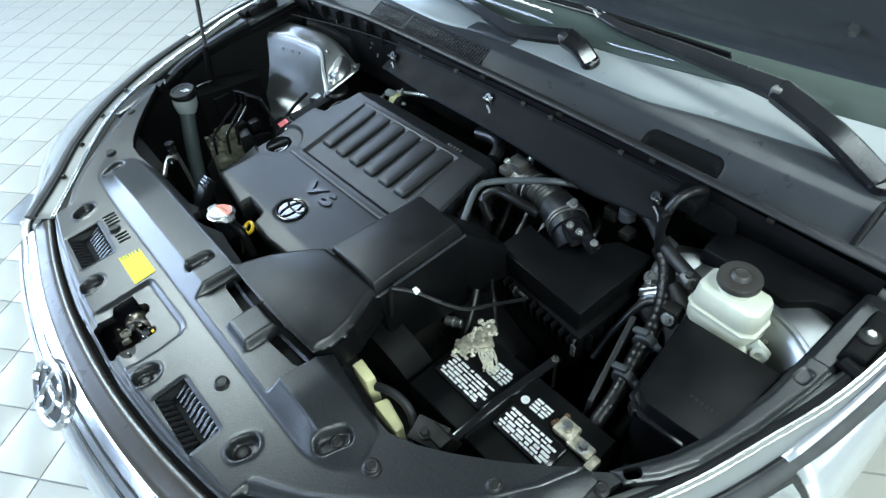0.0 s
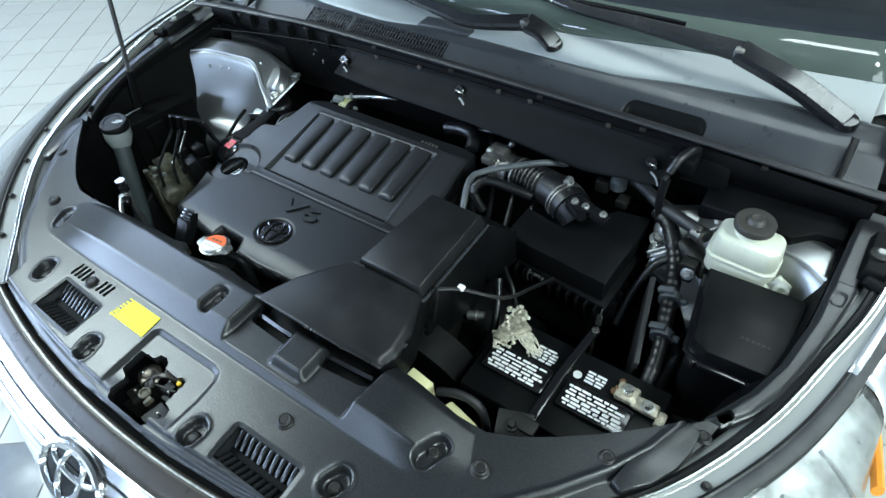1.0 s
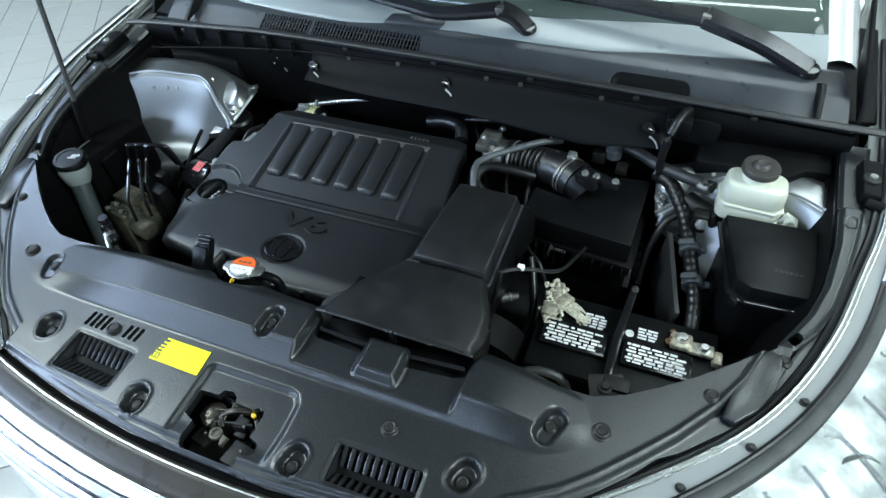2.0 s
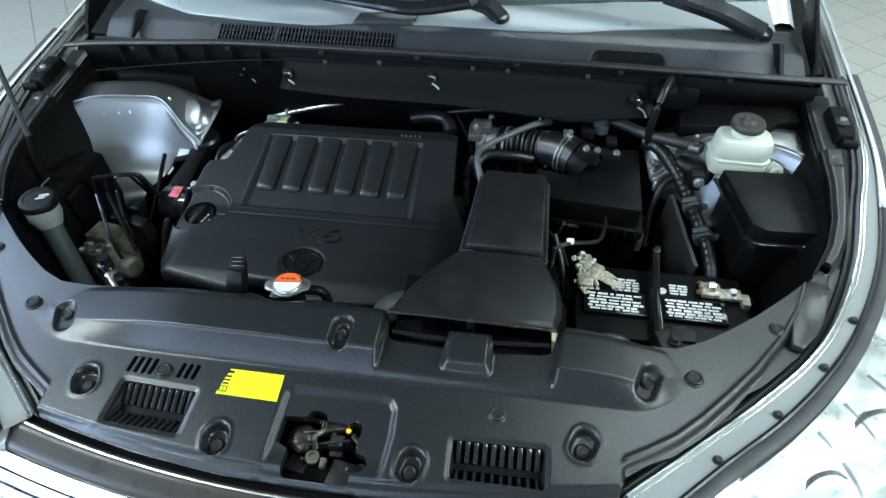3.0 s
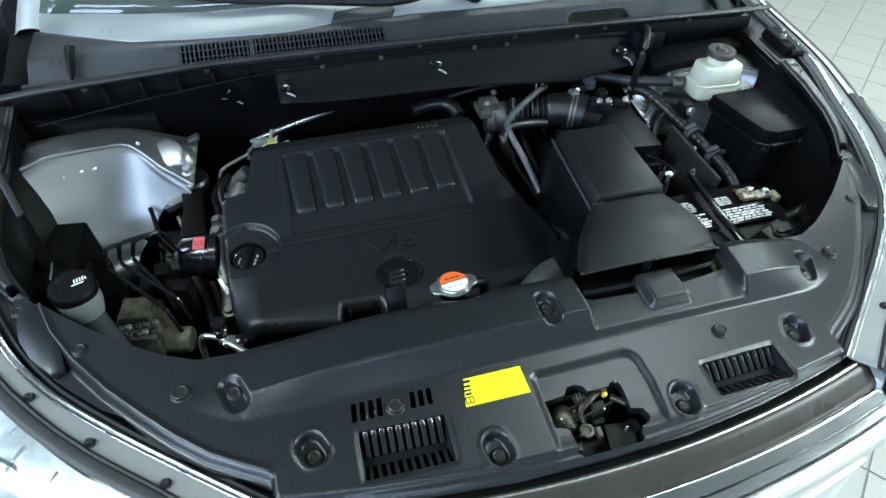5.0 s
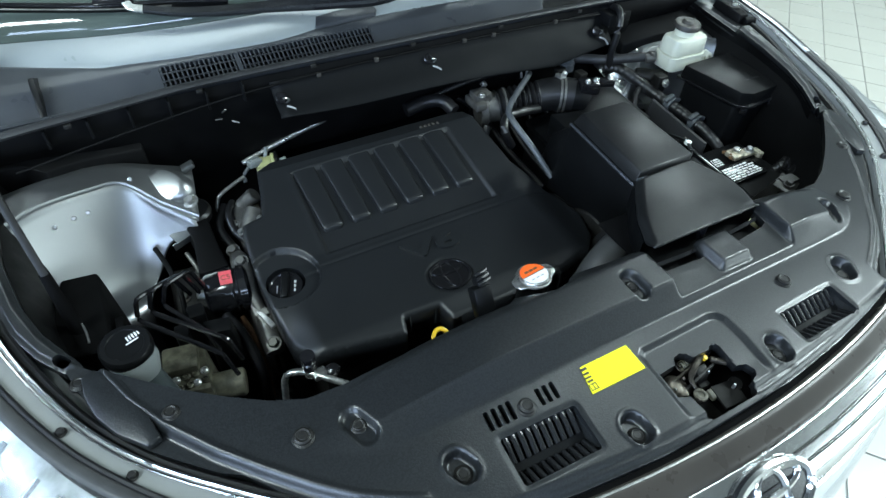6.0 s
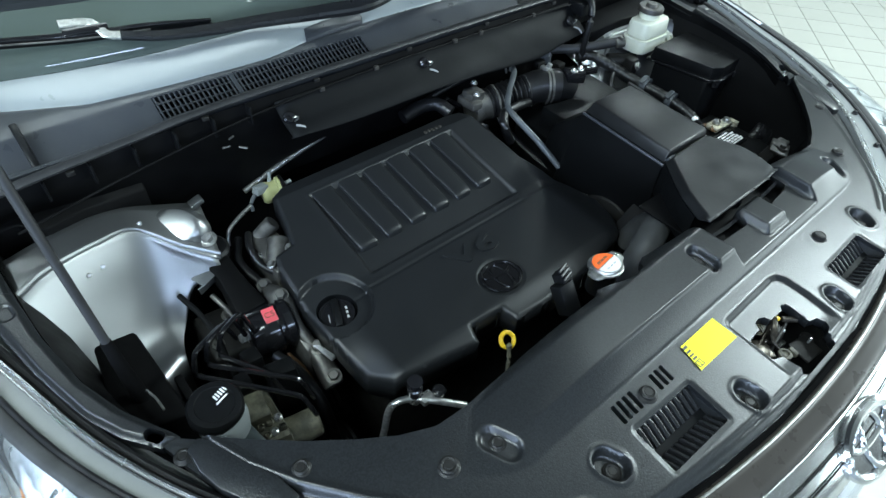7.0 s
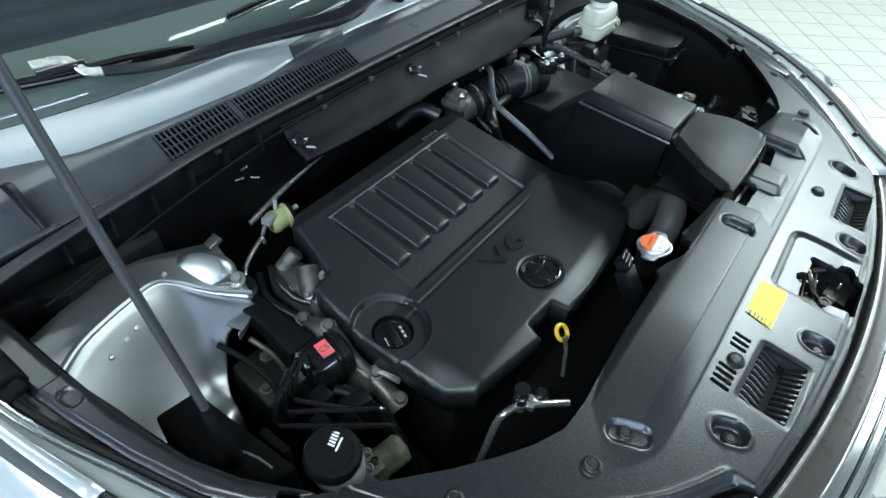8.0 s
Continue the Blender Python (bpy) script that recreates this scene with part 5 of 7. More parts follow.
# ---- wipers ----
def flat_bar(points, wide, high):
    """A faceted bar that lies on the slope of the windscreen; wide and high are functions along it."""
    line = glide(points, 0.012)
    up = Vector((0, -0.49, 0.87))
    rows = []
    for i, p in enumerate(line):
        d = Vector(line[min(i + 1, len(line) - 1)] - line[max(i - 1, 0)]).normalized()
        across = d.cross(up).normalized()
        over = across.cross(d).normalized()
        f = i / (len(line) - 1)
        w, h = wide(f), high(f)
        rows.append([tuple(Vector(p) + across * (w * a) + over * (h * b)) for a, b in ((-1, -0.5), (-1, 0.2), (-0.72, 0.5), (0.72, 0.5), (1, 0.2), (1, -0.5))])
    bm = bmesh.new()
    vs = [[bm.verts.new(p) for p in r] for r in rows]
    for a, b in zip(vs, vs[1:]):
        for k in range(6):
            bm.faces.new((a[k], a[(k + 1) % 6], b[(k + 1) % 6], b[k]))
    bm.faces.new(vs[0][::-1])
    bm.faces.new(vs[-1])
    bmesh.ops.recalc_face_normals(bm, faces=bm.faces)
    return bm


def wiper(label, pivot, knee, reach, hook, blade_line, wide):
    w = thing("windscreen_wiper", label, "wiper", pivot, "wipers")
    pv, kn = np.array(pivot), np.array(knee)
    part("pivot_cap", lathe(pivot, (0, -0.2, 1), [(0.022, -0.03), (0.022, 0.0), (0.019, 0.006), (0, 0.008)], 20), M_GLOSS, w)
    arm = part("arm", flat_bar([pivot, tuple(0.55 * pv + 0.45 * kn + np.array((0, 0, 0.008))), knee], lambda f: wide * (1.15 + 0.1 * f), lambda f: wide * 1.5), M_VENT, w, "glossy black arm", angle=20)
    part("knuckle", joined(box(knee, (0.020, wide * 2.3, 0.020), 0.004), rod((knee[0], knee[1] - wide * 1.1, knee[2] + 0.002), (knee[0], knee[1] + wide * 1.1, knee[2] + 0.002), 0.005)), M_ALU, arm, "worn metal knuckle")
    part("rear_arm", flat_bar([knee, *reach], lambda f: wide * (1.1 - 0.6 * f), lambda f: wide * (1.2 - 0.7 * f)), M_VENT, w, "tapering black rear arm", angle=20)
    part("hook", flat_bar([reach[-1], *hook], lambda f: 0.0085, lambda f: 0.004), M_STEEL, w, "bright metal blade hook", angle=20)
    blade = part("blade", flat_bar(blade_line, lambda f: 0.0045, lambda f: 0.012), M_BOX, w, angle=20)
    raised = [tuple(np.array(p) + np.array((0, -0.003, 0.009))) for p in blade_line]
    part("spine", flat_bar(raised, lambda f: 0.0052 * (1 - 0.5 * abs(2 * f - 1)), lambda f: 0.004), M_GLOSS, blade, "gloss black spine", angle=20)
    part("edge_strip", tube([tuple(np.array(p) + np.array((0, -0.006, 0.001))) for p in blade_line[1:]], 0.0020, 6), M_ALU, blade, "dull metal lower strip")
    cx, cy, cz = (np.array(blade_line[len(blade_line) // 2]) + np.array((0, 0, 0.012))).tolist()
    part("saddle", joined(box((cx, cy, cz), (0.060, 0.014, 0.012), 0.002, (30, 0, -8)), box((cx + 0.035, cy - 0.004, cz + 0.001), (0.018, 0.010, 0.010), 0.002, (30, 0, -8))), M_GLOSS, blade, "black blade saddle")


wiper("glossy black wiper lying along the windscreen's foot", (0.168, 1.010, 1.058), (0.104, 1.000, 1.100),
      [(-0.03, 0.972, 1.086), (-0.135, 0.995, 1.082), (-0.271, 1.024, 1.083), (-0.367, 1.032, 1.087), (-0.449, 1.042, 1.094), (-0.513, 1.061, 1.103)],
      [(-0.535, 1.068, 1.108), (-0.548, 1.094, 1.123), (-0.597, 1.104, 1.128)], [(-0.347, 1.056, 1.086), (-0.457, 1.076, 1.096), (-0.568, 1.088, 1.102), (-0.70, 1.112, 1.114), (-0.86, 1.145, 1.130)], 0.0165)
wiper("long glossy black wiper with a bent arm at the windscreen's foot", (0.770, 1.000, 1.056), (0.550, 1.062, 1.112),
      [(0.335, 1.082, 1.112), (0.20, 1.088, 1.112), (0.12, 1.100, 1.116)], [(0.10, 1.108, 1.122), (0.085, 1.124, 1.128), (0.04, 1.124, 1.128)], [(0.42, 1.125, 1.106), (0.25, 1.120, 1.108), (0.09, 1.114, 1.108), (-0.08, 1.104, 1.104), (-0.24, 1.092, 1.098)], 0.018)

# ---- silver aprons over the struts ----
TOWER = [
    [(0.840, 0.790, 0.935), (0.785, 0.810, 0.932), (0.71, 0.835, 0.922), (0.65, 0.845, 0.908), (0.59, 0.845, 0.885), (0.527, 0.834, 0.866)],
    [(0.842, 0.720, 0.924), (0.790, 0.748, 0.927), (0.71, 0.780, 0.914), (0.655, 0.791, 0.902), (0.600, 0.758, 0.860), (0.545, 0.728, 0.826)],
    [(0.842, 0.705, 0.918), (0.790, 0.735, 0.921), (0.71, 0.768, 0.909), (0.655, 0.780, 0.897), (0.605, 0.748, 0.856), (0.553, 0.718, 0.822)],
    [(0.841, 0.690, 0.895), (0.790, 0.722, 0.898), (0.71, 0.756, 0.888), (0.652, 0.767, 0.876), (0.605, 0.738, 0.836), (0.558, 0.708, 0.804)],
    [(0.838, 0.650, 0.83), (0.787, 0.685, 0.83), (0.72, 0.718, 0.82), (0.668, 0.728, 0.81), (0.635, 0.722, 0.80), (0.61, 0.712, 0.79)],
    [(0.834, 0.615, 0.775), (0.783, 0.645, 0.77), (0.725, 0.674, 0.765), (0.685, 0.686, 0.76), (0.660, 0.688, 0.755), (0.645, 0.686, 0.75)],
    [(0.830, 0.585, 0.757), (0.780, 0.610, 0.752), (0.725, 0.636, 0.748), (0.695, 0.648, 0.745), (0.680, 0.652, 0.742), (0.668, 0.652, 0.738)],
    [(0.830, 0.545, 0.748), (0.780, 0.565, 0.742), (0.725, 0.590, 0.736), (0.700, 0.605, 0.732), (0.690, 0.61, 0.728), (0.680, 0.612, 0.72)],
    [(0.830, 0.535, 0.66), (0.780, 0.555, 0.65), (0.725, 0.58, 0.64), (0.702, 0.595, 0.63), (0.692, 0.60, 0.62), (0.684, 0.602, 0.61)],
    [(0.830, 0.535, 0.45), (0.780, 0.555, 0.45), (0.725, 0.58, 0.45), (0.702, 0.595, 0.45), (0.692, 0.60, 0.45), (0.684, 0.602, 0.45)]]
for s in (-1, 1):
    tower = thing("strut_apron", "bare silver sheet-metal strut apron beside the engine", "car panel", (s * 0.69, 0.72, 0.45), "strut aprons")
    solid(part("pressing", loft(refined([[(s * x, y, z) for x, y, z in row] for row in TOWER], 5, 5)), M_APRON, tower, angle=70), 0.002, 0)
    dome = joined(lathe((0, 0, 0), (0, 0, 1), [(0.031, -0.014), (0.029, -0.002), (0.023, 0.008), (0.017, 0.010), (0, 0.0105)], 28))
    dome.transform(pose(s * 0.583, 0.792, 0.868, 12, s * 32, s * -35) @ Matrix.Diagonal((1.2, 1.75, 1.1, 1)))
    part("dome", dome, M_APRON, tower)
    part("top_bolt", bolt((s * 0.551, 0.752, 0.846), (s * 0.25, -0.25, 1), 0.0105, 0.012, 1.5), M_STEEL, tower)
    part("bracket", joined(box((s * 0.580, 0.712, 0.808), (0.050, 0.032, 0.003), 0.001, (0, s * 6, s * -20)), box((s * 0.584, 0.697, 0.800), (0.050, 0.003, 0.016), 0.001, (0, s * 6, s * -20))), M_APRON, tower)
    part("ridge", tube([(s * x, y - 0.002, z + 0.001) for x, y, z in TOWER[1]], 0.0042, 8), M_APRON, tower, "bright folded ridge")
    for x, y, z in ((0.775, 0.722, 0.893), (0.745, 0.737, 0.890), (0.722, 0.747, 0.887), (0.640, 0.80, 0.899)):
        part("spot_weld", lathe((s * x, y, z), (0, -0.8, 0.5), [(0.0045, -0.002), (0.004, 0.0012), (0, 0.0022)], 10), M_STEEL, tower)
    part("tab", box((s * 0.534, 0.826, 0.876), (0.026, 0.020, 0.010), 0.002, (0, s * 20, 0)), M_APRON, tower)
    # Near-black sheet added for the shaded gap between apron and mount.
    part("dark_side", loft(refined([[(s * (a[-1][0] - 0.001), a[-1][1] + 0.004, a[-1][2] - 0.006), (s * (a[-1][0] - 0.012), a[-1][1] + 0.07, a[-1][2] - 0.04), (s * 0.55, 0.87, a[-1][2] - 0.06)] for a in TOWER[4:]], 3, 3)), M_DARK, tower, "near-black sheet standing for the shaded gap beside the tower")
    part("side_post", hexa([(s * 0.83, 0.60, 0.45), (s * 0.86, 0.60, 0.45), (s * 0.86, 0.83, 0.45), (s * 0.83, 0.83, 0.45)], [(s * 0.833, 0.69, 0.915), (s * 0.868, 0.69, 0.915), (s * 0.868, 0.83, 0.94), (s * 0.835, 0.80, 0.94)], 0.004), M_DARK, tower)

for s, back in ((-1, 0.045), (1, 0.0)):
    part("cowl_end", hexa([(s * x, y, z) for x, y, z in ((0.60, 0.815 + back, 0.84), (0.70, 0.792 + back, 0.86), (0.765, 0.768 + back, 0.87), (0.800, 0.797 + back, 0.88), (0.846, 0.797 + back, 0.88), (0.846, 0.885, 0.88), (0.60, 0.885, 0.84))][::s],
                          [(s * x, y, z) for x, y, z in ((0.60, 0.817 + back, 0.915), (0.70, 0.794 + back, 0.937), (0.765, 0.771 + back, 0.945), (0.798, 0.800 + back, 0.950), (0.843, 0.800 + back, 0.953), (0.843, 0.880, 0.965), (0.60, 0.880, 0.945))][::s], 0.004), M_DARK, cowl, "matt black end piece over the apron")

# ---- air intake ----
duct = thing("intake_scoop", "dull black plastic intake scoop with an arched mouth", "air duct", (0.2, 0.22, 0.94))
scoop_far = outline([(0.066, 0.152), (0.13, 0.149), (0.20, 0.148), (0.26, 0.151), (0.326, 0.160), (0.334, 0.195), (0.330, 0.235), (0.312, 0.275), (0.300, 0.308), (0.158, 0.300), (0.130, 0.268), (0.095, 0.222), (0.073, 0.178)])


def scoop_height(x, y):
    z = 0.978 + 0.012 * (1 - ((x - 0.195) / 0.135) ** 2) - 0.10 * np.maximum(y - 0.20, 0) * 0.25
    z = z - 0.010 * (x - 0.066) / 0.26 * sstep(0.25, 0.15, y)
    return z - 0.012 * sstep(-0.012, 0.0, scoop_far(x, y)) * sstep(0.155, 0.175, y)


lid = part("lid", sheet(scoop_far, scoop_height, (0.055, 0.345, 0.14, 0.315), 0.0032, (), 0.0), M_LID, duct, "worn grey-black lid", angle=60)
solid(lid, 0.003)
for pts in ([(0.330, 0.235), (0.312, 0.275), (0.300, 0.306)], [(0.158, 0.300), (0.130, 0.268), (0.095, 0.222), (0.073, 0.180)], [(0.326, 0.162), (0.334, 0.195), (0.330, 0.235)]):
    part("side_wall", loft(refined([[(x, y, float(scoop_height(np.array([x]), np.array([y]))[0]) - 0.001), (x, y, 0.945), (x, y, 0.90)] for x, y in pts], 4, 2)), M_BOX, duct)
part("mouth_floor", box((0.197, 0.20, 0.922), (0.25, 0.16, 0.004), 0.001), M_DARK, duct)
part("mouth_post", rod((0.194, 0.162, 0.94), (0.194, 0.164, 0.972), 0.007, 12), M_GLOSS, duct, "glossy support post")
part("mouth_lip", loft([[(x, y - 0.002, 0.9435) for x, y in ((0.074, 0.142), (0.13, 0.139), (0.2, 0.139), (0.318, 0.148))], [(x - 0.001, y + 0.003, 0.947) for x, y in ((0.074, 0.142), (0.13, 0.139), (0.2, 0.139), (0.318, 0.148))], [(x, y + 0.005, 0.940) for x, y in ((0.074, 0.142), (0.13, 0.139), (0.2, 0.139), (0.318, 0.148))]]), M_GLOSS, duct)

res_box = thing("resonator_box", "worn black plastic resonator box on the intake", "air duct", (0.23, 0.43, 0.82))
part("body", hexa([(0.20, 0.318, 0.79), (0.292, 0.318, 0.79), (0.300, 0.56, 0.76), (0.19, 0.56, 0.76)], [(0.164, 0.304, 0.966), (0.300, 0.304, 0.966), (0.301, 0.505, 0.970), (0.178, 0.508, 0.970)], 0.004), M_BOX, res_box)
part("rear_shoulder", hexa([(0.185, 0.500, 0.80), (0.303, 0.500, 0.80), (0.318, 0.625, 0.78), (0.210, 0.625, 0.78)], [(0.186, 0.503, 0.968), (0.299, 0.503, 0.970), (0.312, 0.604, 0.872), (0.222, 0.608, 0.872)], 0.006), M_BOX, res_box)
part("lid", hexa([(0.162, 0.301, 0.967), (0.303, 0.300, 0.967), (0.303, 0.500, 0.971), (0.178, 0.506, 0.971)], [(0.172, 0.304, 0.990), (0.297, 0.303, 0.992), (0.297, 0.490, 1.001), (0.186, 0.496, 0.997)], 0.0035), M_LID, res_box, "worn grey-black lid")
part("seam_lip", pipe([(0.304, 0.502, 0.968), (0.305, 0.299, 0.964), (0.160, 0.2985, 0.964), (0.176, 0.508, 0.968)], 0.0032, 6, 0.004), M_COWL, res_box)
part("latch", joined(box((0.172, 0.2965, 0.970), (0.024, 0.008, 0.022), 0.002), box((0.285, 0.298, 0.968), (0.022, 0.006, 0.016), 0.002)), M_COWL, res_box, "grey plastic catch")
part("front_plate", hexa([(0.195, 0.297, 0.925), (0.285, 0.298, 0.925), (0.285, 0.303, 0.925), (0.195, 0.303, 0.925)], [(0.175, 0.298, 0.962), (0.297, 0.298, 0.962), (0.297, 0.304, 0.962), (0.175, 0.304, 0.962)], 0.0015), M_COWL, res_box, "grey tapered front plate")
part("cable_stem", tube([(0.308, 0.316, 0.90), (0.316, 0.318, 0.95), (0.318, 0.322, 0.982)], 0.004, 8), M_RUBBER, res_box)
part("cable_clip", box((0.345, 0.352, 0.970), (0.012, 0.010, 0.008), 0.002), M_PRINT, res_box, "small white cable clip")
part("cable", tube([(0.318, 0.322, 0.980), (0.345, 0.350, 0.968), (0.40, 0.40, 0.93), (0.42, 0.47, 0.90), (0.43, 0.53, 0.87)], 0.0035, 8), M_RUBBER, res_box)

filt = thing("air_filter_box", "black plastic air filter box with thin ribs and a sloping lid", "air filter", (0.40, 0.67, 0.66))
lid_poly = [(0.284, 0.601), (0.513, 0.586), (0.522, 0.800), (0.457, 0.772), (0.376, 0.684), (0.340, 0.688), (0.286, 0.698)]
part("lid", prism(lid_poly, 0.795, lambda x, y: 0.848 + 0.018 * math.exp(-((x - 0.457) ** 2 + (y - 0.77) ** 2) / 0.003) + 0.006 * (0.51 - x) / 0.23, 0.004), M_BOX, filt)
part("rim", prism([(0.264, 0.603), (0.526, 0.575), (0.534, 0.79), (0.275, 0.775)], 0.782, 0.795, 0.003), M_BOX, filt)
part("case", prism([(0.268, 0.608), (0.520, 0.582), (0.528, 0.785), (0.28, 0.77)], 0.64, 0.783, 0.006), M_BOX, filt)
for k in range(12):
    f = (k + 0.5) / 12
    x, y = 0.272 + 0.246 * f, 0.604 - 0.026 * f
    part("rib", box((x, y - 0.006, 0.772), (0.0018, 0.016, 0.05), 0, (14, 0, -6)), M_GLOSS, filt)
for k in range(6):
    y = 0.60 + 0.03 * k
    part("rib", box((0.532, y, 0.768), (0.014, 0.0018, 0.05), 0), M_GLOSS, filt)
part("clasp", joined(tube([(0.520, 0.570, 0.75), (0.522, 0.562, 0.775), (0.523, 0.566, 0.80)], 0.004, 8, flat=0.4), box((0.521, 0.566, 0.764), (0.011, 0.004, 0.030), 0.001)), M_STEEL, filt, "bright wire clasp")
part("clasp", joined(tube([(0.350, 0.590, 0.76), (0.352, 0.580, 0.785), (0.356, 0.584, 0.80)], 0.003, 8), box((0.372, 0.584, 0.79), (0.030, 0.005, 0.006), 0.001, (0, 0, -6))), M_STEEL, filt, "bright wire clasp")

hose = thing("intake_hose", "ribbed black rubber intake hose with steel clamps", "hose", (0.28, 0.76, 0.83))
part("bellows", tube([(0.195, 0.800, 0.842), (0.25, 0.785, 0.852), (0.305, 0.765, 0.862)], 0.036, 24, 0.006, ribs=9, rib=0.0045), M_RUBBER, hose)
part("elbow", tube([(0.295, 0.770, 0.860), (0.335, 0.752, 0.868), (0.372, 0.728, 0.866)], lambda f: 0.039 + 0.004 * f, 24), M_RUBBER, hose)
for p, d, r in (((0.345, 0.745, 0.866), (0.8, -0.5, 0.0), 0.0445), ((0.215, 0.796, 0.845), (0.95, -0.3, 0.1), 0.041), ((0.353, 0.740, 0.866), (0.8, -0.5, 0.0), 0.0445)):
    part("clamp", lathe(p, d, [(r - 0.002, -0.0025), (r, -0.0025), (r, 0.0025), (r - 0.002, 0.0025)], 32), M_ALU, hose, "bright steel clamp band")
part("clamp_screw", joined(bolt((0.352, 0.752, 0.912), (0.2, -0.3, 1), 0.007, 0.012, 1.2), box((0.345, 0.757, 0.909), (0.012, 0.022, 0.012), 0.002)), M_STEEL, hose)
sensor = thing("air_flow_sensor", "small black sensor with three bright screws on the intake", "sensor", (0.40, 0.70, 0.87))
part("body", joined(box((0.398, 0.705, 0.898), (0.050, 0.040, 0.030), 0.005, (0, 0, -25)), box((0.440, 0.695, 0.905), (0.045, 0.024, 0.018), 0.004, (0, 0, -20))), M_GLOSS, sensor)
part("neck", tube([(0.365, 0.732, 0.866), (0.385, 0.720, 0.863), (0.398, 0.712, 0.856)], 0.039, 24), M_BOX, sensor)
for x, y, z in ((0.388, 0.700, 0.914), (0.412, 0.698, 0.913), (0.452, 0.692, 0.914)):
    part("screw", bolt((x, y, z), (0, -0.2, 1), 0.006, 0.007, 1.3), M_STEEL, sensor)
throttle = thing("throttle_body", "dull cast aluminium throttle body behind the engine cover", "throttle", (0.16, 0.80, 0.83))
part("casting", joined(lathe((0.145, 0.812, 0.838), (1, -0.25, 0.05), [(0.030, 0), (0.042, 0.004), (0.042, 0.022), (0.036, 0.026), (0.036, 0.055)], 24), box((0.150, 0.805, 0.880), (0.045, 0.04, 0.025), 0.006), box((0.135, 0.80, 0.868), (0.03, 0.06, 0.02), 0.004)), M_ALU, throttle)
part("motor", rod((0.16, 0.83, 0.80), (0.22, 0.85, 0.80), 0.03, 20), M_BOX, throttle)
for x, y in ((0.138, 0.782), (0.170, 0.826)):
    part("screw", bolt((x, y, 0.894), (0, 0, 1), 0.006, 0.007), M_STEEL, throttle)
for label, pts, r, mat in (
        ("grey-blue rubber coolant hose bent over the throttle", [(0.190, 0.545, 0.80), (0.172, 0.610, 0.848), (0.152, 0.672, 0.889), (0.165, 0.705, 0.895), (0.21, 0.745, 0.900), (0.27, 0.79, 0.905), (0.31, 0.83, 0.89)], 0.0072, M_HOSE),
        ("black rubber coolant hose beside the throttle", [(0.175, 0.69, 0.80), (0.150, 0.69, 0.845), (0.17, 0.715, 0.866), (0.23, 0.725, 0.862), (0.275, 0.735, 0.85)], 0.011, M_RUBBER),
        ("black rubber breather hose", [(0.12, 0.72, 0.70), (0.118, 0.735, 0.79), (0.14, 0.75, 0.83)], 0.012, M_RUBBER),
        ("black vacuum hose running to the brake reservoir", [(0.40, 0.865, 0.885), (0.47, 0.845, 0.890), (0.53, 0.80, 0.895), (0.585, 0.765, 0.905), (0.640, 0.738, 0.912)], 0.0125, M_SEAL),
        ("thin black pipe along the firewall", [(0.05, 0.86, 0.875), (0.15, 0.855, 0.895), (0.27, 0.86, 0.895), (0.38, 0.85, 0.90)], 0.006, M_RUBBER),
        ("black hose looped up to the cowl's end", [(0.545, 0.790, 0.84), (0.530, 0.785, 0.91), (0.532, 0.782, 0.975), (0.540, 0.795, 1.012), (0.552, 0.822, 1.020), (0.56, 0.85, 1.01)], 0.0085, M_RUBBER),
        ("thin pale pipe behind the engine cover", [(-0.42, 0.885, 0.808), (-0.36, 0.888, 0.826), (-0.28, 0.890, 0.848), (-0.19, 0.890, 0.870)], 0.0058, M_STEEL),
        ("black corrugated hose under the engine cover's corner", [(0.075, 0.80, 0.86), (0.06, 0.835, 0.872), (0.02, 0.85, 0.87), (-0.03, 0.85, 0.86)], 0.016, M_RUBBER)):
    alone("hose", tube(pts, r, 12), mat, label, "hose", group="hoses", at=pts[0])
part("support_leg", rod((-0.255, 0.889, 0.855), (-0.250, 0.886, 0.895), 0.004, 8), M_STEEL, thing("pipe_support", "short bright pipe support on the firewall", "bracket", (-0.255, 0.889, 0.855)))
valve = thing("vacuum_valve", "grey plastic valve on a cast bracket near the firewall", "valve", (0.44, 0.80, 0.87))
part("body", joined(lathe((0.43, 0.83, 0.875), (0, 0, 1), [(0.018, 0), (0.018, 0.02), (0.013, 0.024), (0.013, 0.045), (0.008, 0.05), (0, 0.05)], 18)), M_HOSE, valve)
part("bracket", box((0.40, 0.82, 0.875), (0.03, 0.02, 0.03), 0.004), M_GRIME, valve)
part("bracket", box((0.455, 0.80, 0.868), (0.025, 0.03, 0.02), 0.004), M_GRIME, valve)
loop = thing("lifting_eye", "small bright lifting eye on the engine's rear", "bracket", (0.295, 0.83, 0.90))
part("eye", tube([(0.286, 0.83, 0.885), (0.284, 0.832, 0.905), (0.293, 0.836, 0.915), (0.302, 0.834, 0.905), (0.300, 0.83, 0.885)], 0.003, 8), M_STEEL, loop)

